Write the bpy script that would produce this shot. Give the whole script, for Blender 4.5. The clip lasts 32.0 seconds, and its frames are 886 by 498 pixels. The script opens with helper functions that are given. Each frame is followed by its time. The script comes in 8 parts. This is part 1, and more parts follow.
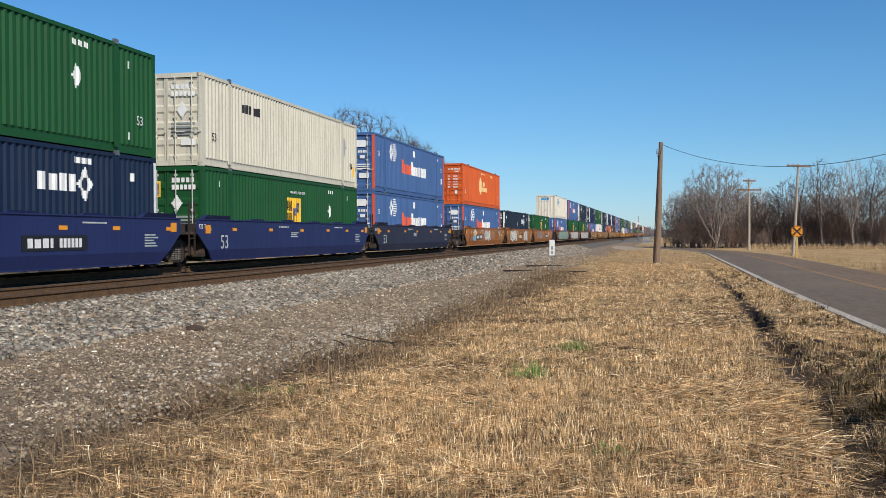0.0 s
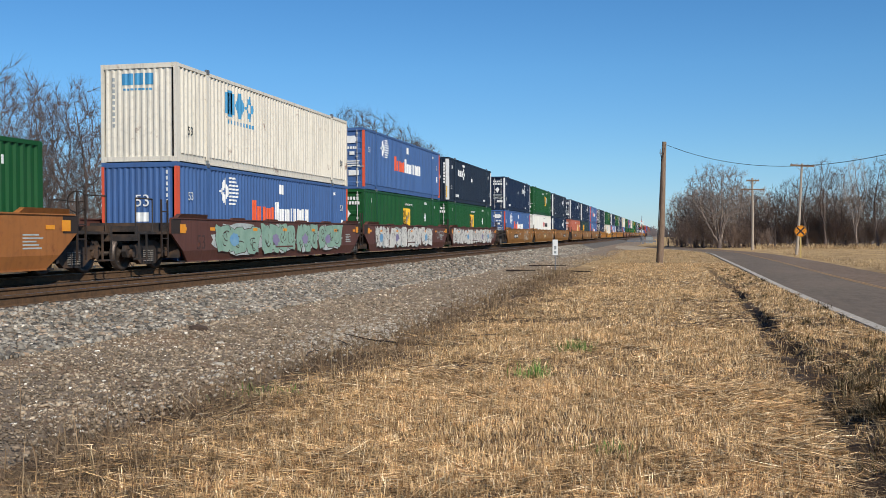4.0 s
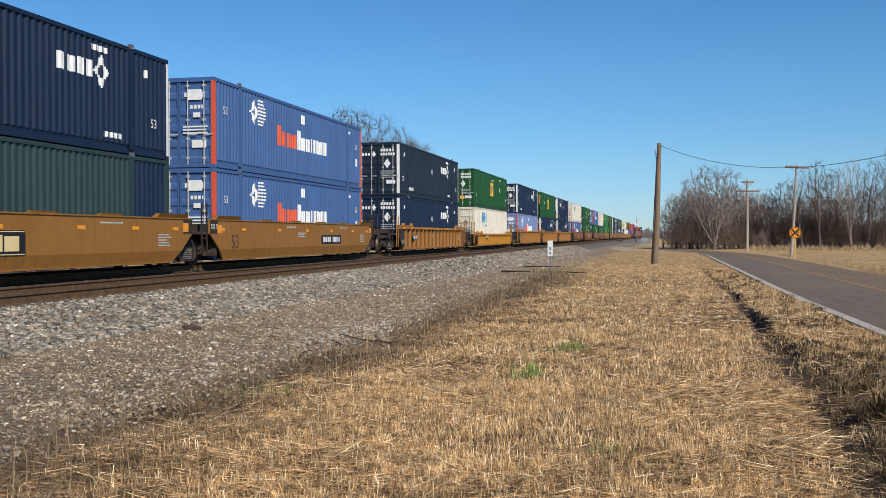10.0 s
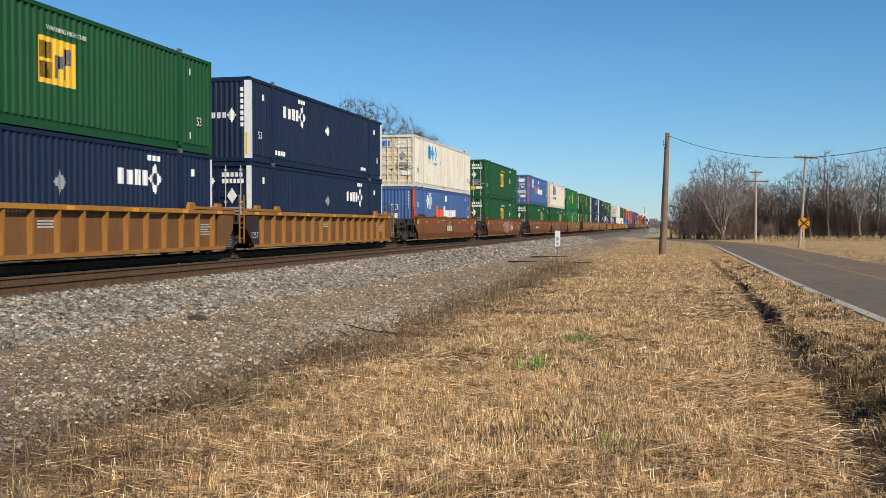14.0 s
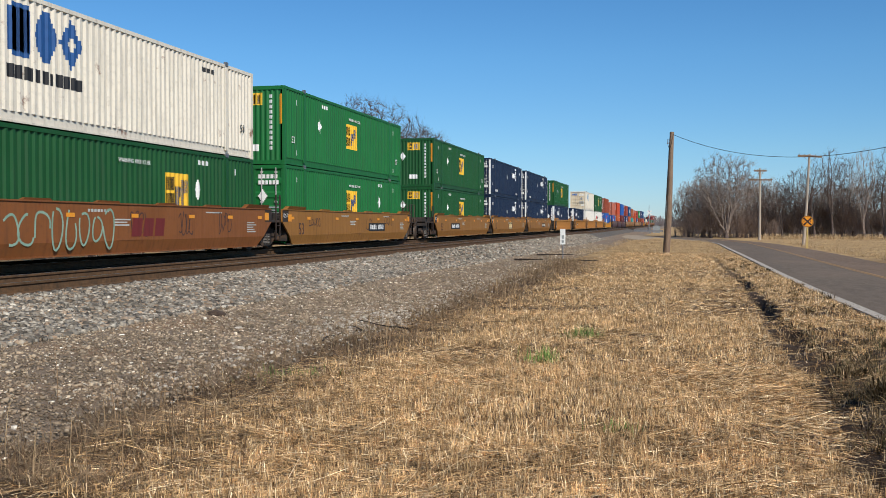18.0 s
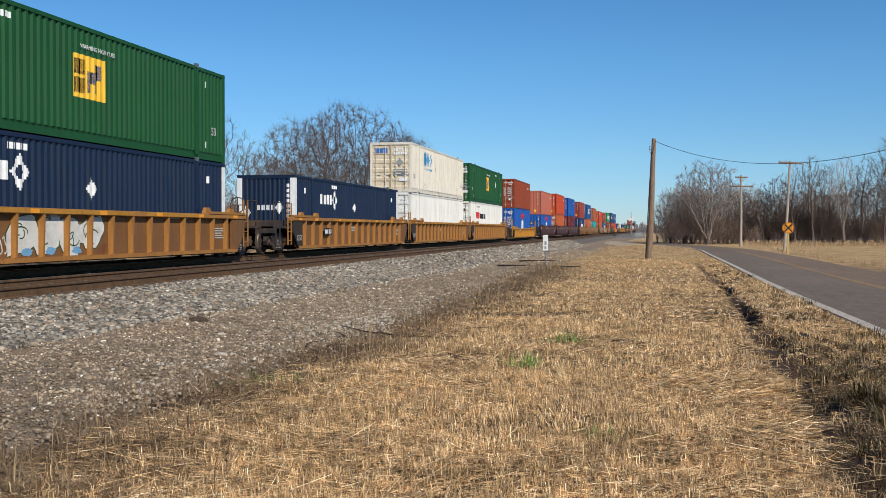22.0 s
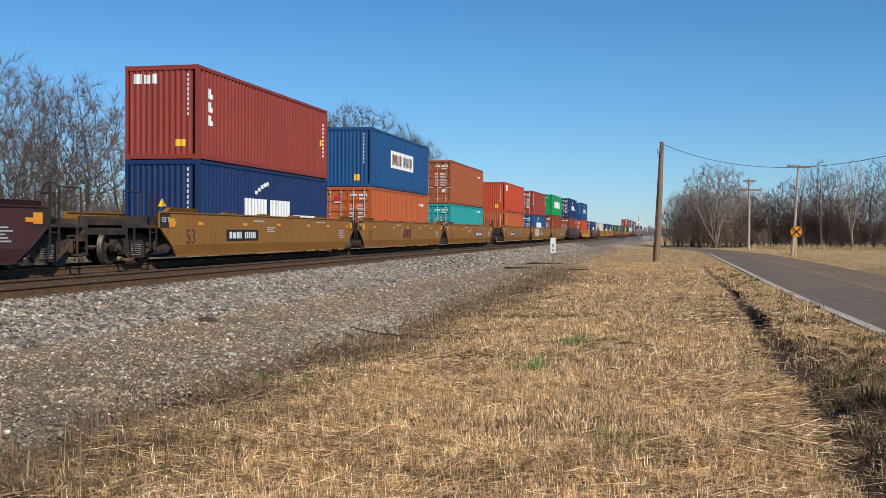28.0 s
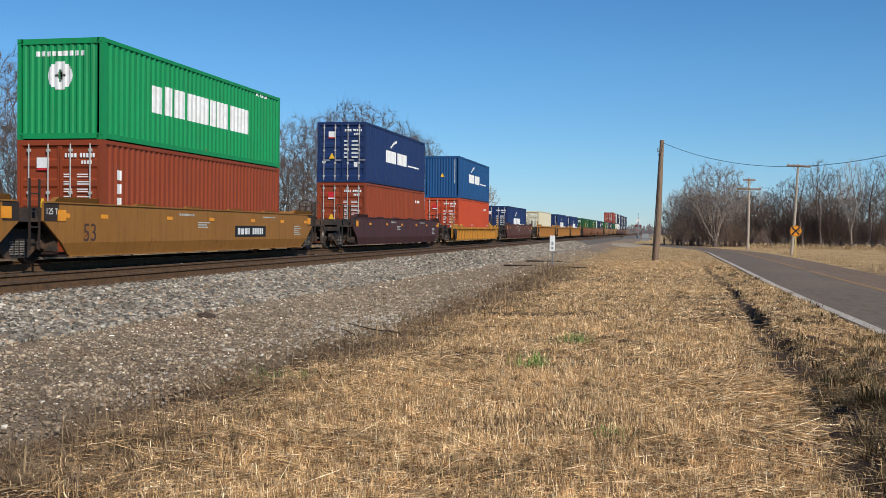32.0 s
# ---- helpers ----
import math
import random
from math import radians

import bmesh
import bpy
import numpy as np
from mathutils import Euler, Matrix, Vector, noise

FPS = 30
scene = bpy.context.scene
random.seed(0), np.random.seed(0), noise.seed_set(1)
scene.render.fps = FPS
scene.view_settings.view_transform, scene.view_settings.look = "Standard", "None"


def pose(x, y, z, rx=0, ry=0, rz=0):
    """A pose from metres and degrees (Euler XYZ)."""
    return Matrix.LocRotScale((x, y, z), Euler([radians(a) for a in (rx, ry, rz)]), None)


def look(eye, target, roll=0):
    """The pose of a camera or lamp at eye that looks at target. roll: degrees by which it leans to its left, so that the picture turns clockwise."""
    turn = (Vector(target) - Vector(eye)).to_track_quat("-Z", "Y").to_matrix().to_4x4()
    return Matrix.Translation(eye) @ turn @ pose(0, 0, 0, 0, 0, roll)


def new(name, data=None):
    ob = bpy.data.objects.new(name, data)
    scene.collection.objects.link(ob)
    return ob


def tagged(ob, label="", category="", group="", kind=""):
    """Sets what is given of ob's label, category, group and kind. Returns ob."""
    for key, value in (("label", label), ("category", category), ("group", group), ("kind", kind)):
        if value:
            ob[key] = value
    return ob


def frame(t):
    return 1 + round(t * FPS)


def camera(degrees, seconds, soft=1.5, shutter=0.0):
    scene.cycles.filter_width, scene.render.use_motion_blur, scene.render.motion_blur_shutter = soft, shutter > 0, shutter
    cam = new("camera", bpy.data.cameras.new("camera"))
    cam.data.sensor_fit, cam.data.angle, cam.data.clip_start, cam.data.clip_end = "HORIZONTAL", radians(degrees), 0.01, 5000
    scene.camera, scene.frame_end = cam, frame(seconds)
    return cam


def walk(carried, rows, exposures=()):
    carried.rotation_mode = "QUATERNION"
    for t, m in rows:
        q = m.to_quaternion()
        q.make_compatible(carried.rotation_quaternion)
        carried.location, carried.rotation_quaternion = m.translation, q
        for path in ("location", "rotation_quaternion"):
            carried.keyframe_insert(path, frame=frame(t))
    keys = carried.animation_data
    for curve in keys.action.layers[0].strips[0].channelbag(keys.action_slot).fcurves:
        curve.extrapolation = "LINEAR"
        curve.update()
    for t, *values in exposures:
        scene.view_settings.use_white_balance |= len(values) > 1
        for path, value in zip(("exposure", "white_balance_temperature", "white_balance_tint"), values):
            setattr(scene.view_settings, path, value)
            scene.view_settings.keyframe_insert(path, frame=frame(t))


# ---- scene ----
def view(x, y, z, yaw, pitch, roll):
    """A camera pose: yaw to the left of the track, pitch upwards, roll."""
    return pose(x, y, z, 90 + pitch, 0, yaw) @ pose(0, 0, 0, 0, 0, roll)


cam = camera(46.95, 32.0, soft=0.8)
walk(cam, [
    (0, view(-0.023, 0.490, 1.587, 12.374, -0.777, -0.238)),
    (0.5, view(-0.017, 0.496, 1.581, 12.406, -0.783, -0.176)),
    (1, view(-0.017, 0.494, 1.583, 12.460, -0.936, -0.178)),
    (1.5, view(-0.022, 0.501, 1.580, 12.421, -0.839, -0.275)),
    (2, view(-0.014, 0.486, 1.582, 12.328, -0.784, -0.228)),
    (2.5, view(-0.012, 0.495, 1.583, 12.455, -0.788, -0.349)),
    (3, view(-0.012, 0.496, 1.589, 12.600, -0.778, -0.343)),
    (3.5, view(-0.014, 0.488, 1.585, 12.649, -0.766, -0.275)),
    (5.5, view(-0.026, 0.517, 1.584, 12.142, -0.883, -0.172)),
    (6, view(-0.013, 0.526, 1.581, 12.289, -0.826, -0.254)),
    (6.5, view(-0.022, 0.522, 1.581, 12.274, -0.888, -0.028)),
    (7, view(-0.024, 0.515, 1.572, 12.066, -0.937, -0.062)),
    (7.5, view(-0.016, 0.515, 1.579, 11.969, -0.964, -0.068)),
    (8, view(-0.013, 0.521, 1.582, 12.143, -1.011, -0.235)),
    (8.5, view(-0.007, 0.509, 1.580, 12.196, -0.917, -0.078)),
    (9, view(-0.014, 0.525, 1.579, 12.286, -0.899, -0.218)),
    (9.5, view(-0.016, 0.515, 1.574, 12.241, -0.777, -0.201)),
    (10, view(-0.017, 0.521, 1.572, 12.283, -0.730, -0.132)),
    (10.5, view(-0.019, 0.519, 1.578, 12.084, -0.872, 0.053)),
    (11, view(-0.022, 0.538, 1.571, 12.096, -1.048, 0.004)),
    (11.5, view(-0.025, 0.551, 1.572, 12.328, -1.167, 0.141)),
    (12, view(-0.021, 0.619, 1.575, 12.582, -1.159, 0.098)),
    (12.5, view(-0.017, 0.611, 1.577, 12.682, -1.198, -0.046)),
    (13, view(-0.020, 0.615, 1.569, 12.563, -1.307, -0.020)),
    (13.5, view(-0.016, 0.621, 1.575, 12.769, -1.308, 0.038)),
    (14, view(-0.018, 0.613, 1.577, 12.701, -1.297, -0.043)),
    (14.5, view(-0.002, 0.476, 1.582, 12.351, -1.300, 0.030)),
    (16.5, view(-0.002, -0.005, 1.596, 12.609, -1.419, 0.215)),
    (17, view(0.000, 0.000, 1.600, 13.040, -1.460, 0.100)),
    (17.5, view(0.005, 0.033, 1.596, 13.176, -1.418, 0.005)),
    (18, view(0.003, 0.045, 1.595, 12.940, -1.422, 0.019)),
    (18.5, view(0.003, 0.043, 1.599, 12.755, -1.208, -0.198)),
    (19, view(0.009, 0.043, 1.592, 12.709, -1.140, -0.073)),
    (19.5, view(0.002, 0.039, 1.592, 12.537, -1.186, -0.084)),
    (20, view(0.004, 0.041, 1.593, 12.469, -1.098, -0.216)),
    (20.5, view(-0.001, 0.048, 1.590, 12.366, -1.138, -0.046)),
    (21, view(-0.006, 0.048, 1.590, 12.255, -1.125, -0.013)),
    (21.5, view(0.003, 0.041, 1.593, 11.997, -1.051, -0.077)),
    (22, view(-0.004, 0.039, 1.592, 11.972, -1.079, 0.061)),
    (22.5, view(-0.017, 0.049, 1.586, 11.887, -1.051, 0.165)),
    (23, view(-0.008, 0.062, 1.592, 11.835, -1.128, 0.127)),
    (23.5, view(-0.022, 0.034, 1.592, 11.782, -1.218, 0.237)),
    (24, view(-0.014, 0.012, 1.592, 12.035, -1.145, 0.142)),
    (24.5, view(-0.002, -0.006, 1.593, 12.318, -1.064, 0.199)),
    (25, view(-0.011, -0.004, 1.586, 12.524, -0.981, 0.252)),
    (25.5, view(-0.009, -0.002, 1.583, 12.479, -0.884, 0.259)),
    (27.5, view(-0.003, -0.019, 1.579, 12.468, -1.020, 0.397)),
    (28, view(-0.014, -0.010, 1.586, 12.373, -0.958, 0.352)),
    (28.5, view(-0.011, -0.004, 1.587, 12.246, -0.962, 0.362)),
    (29, view(-0.012, -0.005, 1.588, 12.286, -0.905, 0.300)),
    (29.5, view(-0.011, -0.008, 1.587, 12.282, -0.837, 0.255)),
    (30, view(-0.008, -0.009, 1.584, 12.198, -0.879, 0.263)),
    (30.5, view(-0.010, -0.006, 1.586, 12.288, -0.971, 0.264)),
    (31, view(-0.007, 0.000, 1.582, 12.231, -1.055, 0.528)),
    (31.5, view(-0.019, -0.003, 1.581, 12.287, -1.107, 0.653)),
    (32, view(-0.023, 0.014, 1.580, 12.329, -1.104, 0.676)),
], exposures=[(0, 0, 6500, 10), (10.3, 0, 6500, 10), (12, 0.05, 6850, 10), (14.5, 0, 6850, 10), (16.5, 0, 6550, 10), (22, 0, 6500, 10), (24, -0.12, 6500, 11), (25.5, -0.18, 6450, 11), (27.5, -0.03, 6500, 10), (32, -0.05, 6500, 10)])

# ---- light ----
SUN_ELEV, SUN_AZ = radians(37), radians(48)   # azimuth from +X towards -Y
sun_dir = Vector((math.cos(SUN_ELEV) * math.cos(SUN_AZ), -math.cos(SUN_ELEV) * math.sin(SUN_AZ), math.sin(SUN_ELEV)))
world = bpy.data.worlds.new("sky")
scene.world = world
world.use_nodes = True
wn = world.node_tree.nodes
wn.clear()
w_out, w_bg, w_sky = wn.new("ShaderNodeOutputWorld"), wn.new("ShaderNodeBackground"), wn.new("ShaderNodeTexSky")
w_sky.sky_type = "NISHITA"
w_sky.sun_disc = False
w_sky.sun_elevation = SUN_ELEV
w_sky.sun_rotation = math.atan2(sun_dir.x, sun_dir.y)
w_sky.altitude = 200
w_sky.air_density, w_sky.dust_density, w_sky.ozone_density = 0.8, 0.0, 3.2
w_bg.inputs[1].default_value = 0.1015
w_sat = wn.new("ShaderNodeHueSaturation")
w_sat.inputs["Saturation"].default_value = 1.12
world.node_tree.links.new(w_sky.outputs[0], w_sat.inputs["Color"])
w_tint = wn.new("ShaderNodeMix")
w_tint.data_type, w_tint.blend_type = "RGBA", "MULTIPLY"
w_tint.inputs[0].default_value = 1.0
# clear winter air: paler and greyer towards the horizon, deeper overhead
w_dir, w_el, w_ramp = wn.new("ShaderNodeTexCoord"), wn.new("ShaderNodeSeparateXYZ"), wn.new("ShaderNodeValToRGB")
world.node_tree.links.new(w_dir.outputs["Generated"], w_el.inputs[0])
world.node_tree.links.new(w_el.outputs["Z"], w_ramp.inputs[0])
w_stops = w_ramp.color_ramp.elements
w_stops[0].position, w_stops[0].color = 0.0, (0.57, 0.70, 0.92, 1)
w_stops[1].position, w_stops[1].color = 0.30, (0.61, 0.98, 1.14, 1)
for w_p, w_c in ((0.07, (0.66, 0.87, 0.99, 1)), (0.16, (0.69, 0.99, 1.10, 1))):
    w_stops.new(w_p).color = w_c
world.node_tree.links.new(w_ramp.outputs[0], w_tint.inputs[7])
world.node_tree.links.new(w_sat.outputs[0], w_tint.inputs[6])
world.node_tree.links.new(w_tint.outputs[2], w_bg.inputs[0])
world.node_tree.links.new(w_bg.outputs[0], w_out.inputs[0])
sun = new("sun", bpy.data.lights.new("sun", "SUN"))
sun.data.energy, sun.data.angle, sun.data.color = 4.4, radians(0.53), (1.0, 0.94, 0.85)
sun.matrix_world = look(sun_dir * 100, (0, 0, 0))
scene.view_settings.exposure = 0.0

# ---- materials ----
MATS = {}


def lin(r, g, b, k=1.0):
    f = lambda c: ((c / 255 + 0.055) / 1.055) ** 2.4 if c > 10 else c / 255 / 12.92
    return (f(r) * k, f(g) * k, f(b) * k, 1.0)


def nodes_of(name):
    m = bpy.data.materials.new(name)
    m.use_nodes = True
    nt = m.node_tree
    return m, nt, nt.nodes["Principled BSDF"], nt.nodes.new, nt.links.new


def surf(name, c1, c2, scale=3.0, rough=0.7, metal=0.0, bump=0.2, bscale=40.0, stretch=(1, 1, 1), c3=None, s3=0.4, world_space=False, bdist=0.02, piece=0.0, gloss_var=0.1):
    """A procedural surface: two colours mixed by noise, a third by large patches, fine relief, and a little change from piece to piece."""
    if name in MATS:
        return MATS[name]
    m, nt, bsdf, add, link = nodes_of(name)
    if world_space:
        co = add("ShaderNodeNewGeometry").outputs["Position"]
    else:
        co = add("ShaderNodeTexCoord").outputs["Object"]
    mp = add("ShaderNodeMapping")
    mp.inputs["Scale"].default_value = stretch
    link(co, mp.inputs["Vector"])
    n1 = add("ShaderNodeTexNoise")
    n1.inputs["Scale"].default_value, n1.inputs["Detail"].default_value, n1.inputs["Roughness"].default_value = scale, 8, 0.65
    link(mp.outputs[0], n1.inputs["Vector"])
    r1 = add("ShaderNodeMapRange")
    r1.inputs["From Min"].default_value, r1.inputs["From Max"].default_value = 0.35, 0.68
    link(n1.outputs["Fac"], r1.inputs["Value"])
    mix = add("ShaderNodeMix")
    mix.data_type = "RGBA"
    mix.inputs[6].default_value, mix.inputs[7].default_value = c1, c2
    link(r1.outputs[0], mix.inputs[0])
    col = mix.outputs[2]
    if c3:
        n3 = add("ShaderNodeTexNoise")
        n3.inputs["Scale"].default_value, n3.inputs["Detail"].default_value = s3, 6
        link(mp.outputs[0], n3.inputs["Vector"])
        r3 = add("ShaderNodeMapRange")
        r3.inputs["From Min"].default_value, r3.inputs["From Max"].default_value = 0.5, 0.7
        link(n3.outputs["Fac"], r3.inputs["Value"])
        mx = add("ShaderNodeMix")
        mx.data_type = "RGBA"
        mx.inputs[7].default_value = c3
        link(col, mx.inputs[6])
        link(r3.outputs[0], mx.inputs[0])
        col = mx.outputs[2]
    if piece:
        info = add("ShaderNodeObjectInfo")
        isl = add("ShaderNodeNewGeometry")
        ad = add("ShaderNodeMath")
        ad.operation = "ADD"
        link(info.outputs["Random"], ad.inputs[0])
        link(isl.outputs["Random Per Island"], ad.inputs[1])
        fr = add("ShaderNodeMath")
        fr.operation = "FRACT"
        link(ad.outputs[0], fr.inputs[0])
        mr = add("ShaderNodeMapRange")
        mr.inputs["To Min"].default_value, mr.inputs["To Max"].default_value = 1 - piece, 1 + piece
        link(fr.outputs[0], mr.inputs["Value"])
        hs = add("ShaderNodeHueSaturation")
        link(mr.outputs[0], hs.inputs["Value"])
        link(col, hs.inputs["Color"])
        col = hs.outputs[0]
    link(col, bsdf.inputs["Base Color"])
    rr = add("ShaderNodeMapRange")
    rr.inputs["To Min"].default_value, rr.inputs["To Max"].default_value = max(0.05, rough - gloss_var), min(1.0, rough + gloss_var)
    link(n1.outputs["Fac"], rr.inputs["Value"])
    link(rr.outputs[0], bsdf.inputs["Roughness"])
    bsdf.inputs["Metallic"].default_value = metal
    if bump:
        nb = add("ShaderNodeTexNoise")
        nb.inputs["Scale"].default_value, nb.inputs["Detail"].default_value = bscale, 4
        link(mp.outputs[0], nb.inputs["Vector"])
        bp = add("ShaderNodeBump")
        bp.inputs["Strength"].default_value, bp.inputs["Distance"].default_value = bump, bdist
        link(nb.outputs["Fac"], bp.inputs["Height"])
        link(bp.outputs[0], bsdf.inputs["Normal"])
    MATS[name] = m
    return m


def paint(name, c, fade=0.12, rust=0.0, rough=0.5):
    """Weathered paint on steel: chalky fading, streaks that run down, rust and road dirt patches."""
    if name in MATS:
        return MATS[name]
    m, nt, bsdf, add, link = nodes_of(name)
    tc = add("ShaderNodeTexCoord").outputs["Object"]
    n1 = add("ShaderNodeTexNoise")
    n1.inputs["Scale"].default_value, n1.inputs["Detail"].default_value = 0.7, 7
    link(tc, n1.inputs["Vector"])
    mp = add("ShaderNodeMapping")
    mp.inputs["Scale"].default_value = (5, 5, 0.35)
    link(tc, mp.inputs["Vector"])
    n2 = add("ShaderNodeTexNoise")
    n2.inputs["Scale"].default_value, n2.inputs["Detail"].default_value = 1.6, 6
    link(mp.outputs[0], n2.inputs["Vector"])
    light = tuple(min(1, v * (1 + fade) + fade * 0.06) for v in c[:3]) + (1,)
    dark = tuple(v * (1 - fade) for v in c[:3]) + (1,)
    a = add("ShaderNodeMix")
    a.data_type = "RGBA"
    a.inputs[6].default_value, a.inputs[7].default_value = dark, light
    link(n1.outputs["Fac"], a.inputs[0])
    st = add("ShaderNodeMapRange")
    st.inputs["From Min"].default_value, st.inputs["From Max"].default_value = 0.52, 0.75
    st.inputs["To Max"].default_value = 0.62
    link(n2.outputs["Fac"], st.inputs["Value"])
    b = add("ShaderNodeMix")
    b.data_type = "RGBA"
    grime = tuple(v * 0.55 + 0.02 for v in c[:3]) + (1,)
    b.inputs[7].default_value = grime
    link(a.outputs[2], b.inputs[6])
    link(st.outputs[0], b.inputs[0])
    col = b.outputs[2]
    n3 = add("ShaderNodeTexNoise")
    n3.inputs["Scale"].default_value, n3.inputs["Detail"].default_value, n3.inputs["Roughness"].default_value = 6.0, 9, 0.7
    link(tc, n3.inputs["Vector"])
    fd = add("ShaderNodeMapRange")
    fd.inputs["From Min"].default_value, fd.inputs["From Max"].default_value = 0.5, 0.72
    fd.inputs["To Max"].default_value = 0.25 + rust * 0.6
    link(n3.outputs["Fac"], fd.inputs["Value"])
    g = add("ShaderNodeMix")
    g.data_type = "RGBA"
    g.inputs[7].default_value = tuple(v * 0.5 + q for v, q in zip(c[:3], (0.03, 0.024, 0.018))) + (1,)
    link(col, g.inputs[6])
    link(fd.outputs[0], g.inputs[0])
    col = g.outputs[2]
    if rust:
        n4 = add("ShaderNodeTexNoise")
        n4.inputs["Scale"].default_value, n4.inputs["Detail"].default_value, n4.inputs["Roughness"].default_value = 1.3, 9, 0.7
        link(tc, n4.inputs["Vector"])
        rs = add("ShaderNodeMapRange")
        rs.inputs["From Min"].default_value, rs.inputs["From Max"].default_value = 0.68 - 0.2 * rust, 0.74 - 0.12 * rust
        link(n4.outputs["Fac"], rs.inputs["Value"])
        e = add("ShaderNodeMix")
        e.data_type = "RGBA"
        e.inputs[7].default_value = lin(112, 62, 36)
        link(col, e.inputs[6])
        link(rs.outputs[0], e.inputs[0])
        col = e.outputs[2]
    link(col, bsdf.inputs["Base Color"])
    rr = add("ShaderNodeMapRange")
    rr.inputs["To Min"].default_value, rr.inputs["To Max"].default_value = rough - 0.08, rough + 0.2
    link(n2.outputs["Fac"], rr.inputs["Value"])
    link(rr.outputs[0], bsdf.inputs["Roughness"])
    bsdf.inputs["Specular IOR Level"].default_value = 0.3
    nb = add("ShaderNodeTexNoise")
    nb.inputs["Scale"].default_value, nb.inputs["Detail"].default_value = 2.2, 3
    link(tc, nb.inputs["Vector"])
    bp = add("ShaderNodeBump")
    bp.inputs["Strength"].default_value, bp.inputs["Distance"].default_value = 0.25, 0.02
    link(nb.outputs["Fac"], bp.inputs["Height"])
    link(bp.outputs[0], bsdf.inputs["Normal"])
    MATS[name] = m
    return m


def ground_surface():
    """Brown soil under the near grass, pale thatch over the open field, dark soil in the ditch with some of its shade
    in the colour.
    """
    m = surf("dry_grass_ground", lin(106, 79, 49), lin(68, 50, 32), 9, 0.95, 0, 0.8, 60, c3=lin(84, 64, 42), s3=0.35, world_space=True, bdist=0.05)
    nt = m.node_tree
    add, link = nt.nodes.new, nt.links.new
    bsdf = nt.nodes["Principled BSDF"]
    col = bsdf.inputs["Base Color"].links[0].from_socket
    xyz = add("ShaderNodeSeparateXYZ")
    link(add("ShaderNodeNewGeometry").outputs["Position"], xyz.inputs[0])
    nz = add("ShaderNodeTexNoise")
    nz.inputs["Scale"].default_value, nz.inputs["Detail"].default_value = 0.6, 7
    link(add("ShaderNodeNewGeometry").outputs["Position"], nz.inputs["Vector"])
    thatch = add("ShaderNodeMix")
    thatch.data_type = "RGBA"
    thatch.inputs[6].default_value, thatch.inputs[7].default_value = lin(150, 118, 76), lin(204, 170, 116)
    r0 = add("ShaderNodeMapRange")
    r0.inputs["From Min"].default_value, r0.inputs["From Max"].default_value = 0.3, 0.65
    link(nz.outputs["Fac"], r0.inputs["Value"])
    link(r0.outputs[0], thatch.inputs[0])
    far = add("ShaderNodeMapRange")
    far.inputs["From Min"].default_value, far.inputs["From Max"].default_value = 34, 62
    link(xyz.outputs["Y"], far.inputs["Value"])
    a = add("ShaderNodeMix")
    a.data_type = "RGBA"
    link(far.outputs[0], a.inputs[0])
    link(col, a.inputs[6])
    link(thatch.outputs[2], a.inputs[7])
    # ditch: a band round x = 2, soil darkened to carry its shade
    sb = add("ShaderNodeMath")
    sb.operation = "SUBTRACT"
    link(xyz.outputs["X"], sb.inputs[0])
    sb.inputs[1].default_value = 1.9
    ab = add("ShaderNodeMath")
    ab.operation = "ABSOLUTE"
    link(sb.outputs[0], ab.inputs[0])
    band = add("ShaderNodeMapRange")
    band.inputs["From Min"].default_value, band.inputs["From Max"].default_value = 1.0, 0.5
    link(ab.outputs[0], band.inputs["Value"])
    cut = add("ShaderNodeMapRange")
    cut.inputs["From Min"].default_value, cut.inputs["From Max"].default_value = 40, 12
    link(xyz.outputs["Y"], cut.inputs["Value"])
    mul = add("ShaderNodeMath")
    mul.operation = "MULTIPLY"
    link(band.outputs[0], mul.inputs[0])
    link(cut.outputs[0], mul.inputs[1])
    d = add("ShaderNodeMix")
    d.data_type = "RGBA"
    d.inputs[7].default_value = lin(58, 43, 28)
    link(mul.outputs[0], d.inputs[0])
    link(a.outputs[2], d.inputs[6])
    link(d.outputs[2], bsdf.inputs["Base Color"])
    return m


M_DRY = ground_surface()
M_BALLAST = surf("ballast_grey", lin(114, 107, 97), lin(76, 70, 62), 26, 0.9, 0, 1.0, 34, c3=lin(108, 96, 84), s3=0.5, world_space=True, bdist=0.05)
M_GRAVEL = surf("gravel_brown", lin(150, 133, 111), lin(112, 94, 75), 30, 0.95, 0, 0.9, 45, c3=lin(142, 112, 84), s3=0.6, world_space=True, bdist=0.04)
M_FOULED = surf("rusty_fouled_ballast", lin(97, 70, 43), lin(62, 45, 28), 22, 0.95, 0, 0.9, 40, c3=lin(96, 82, 72), s3=0.7, world_space=True, bdist=0.04)
M_PALE = surf("pale_gravel", lin(178, 162, 138), lin(146, 127, 102), 6, 0.95, 0, 0.7, 30, world_space=True)
M_ASPHALT = surf("asphalt_worn", lin(120, 104, 85), lin(99, 85, 69), 5, 0.95, 0, 0.5, 160, c3=lin(126, 108, 88), s3=0.25, stretch=(1, 0.25, 1), world_space=True)
M_ASPHALT2 = surf("asphalt_brown_lane", lin(130, 107, 83), lin(106, 86, 66), 5, 0.9, 0, 0.5, 160, c3=lin(130, 110, 90), s3=0.25, stretch=(1, 0.25, 1), world_space=True)
M_LINE = surf("road_paint_yellow", lin(184, 142, 82), lin(140, 114, 86), 6, 0.85, 0, 0.2, 60, world_space=True)
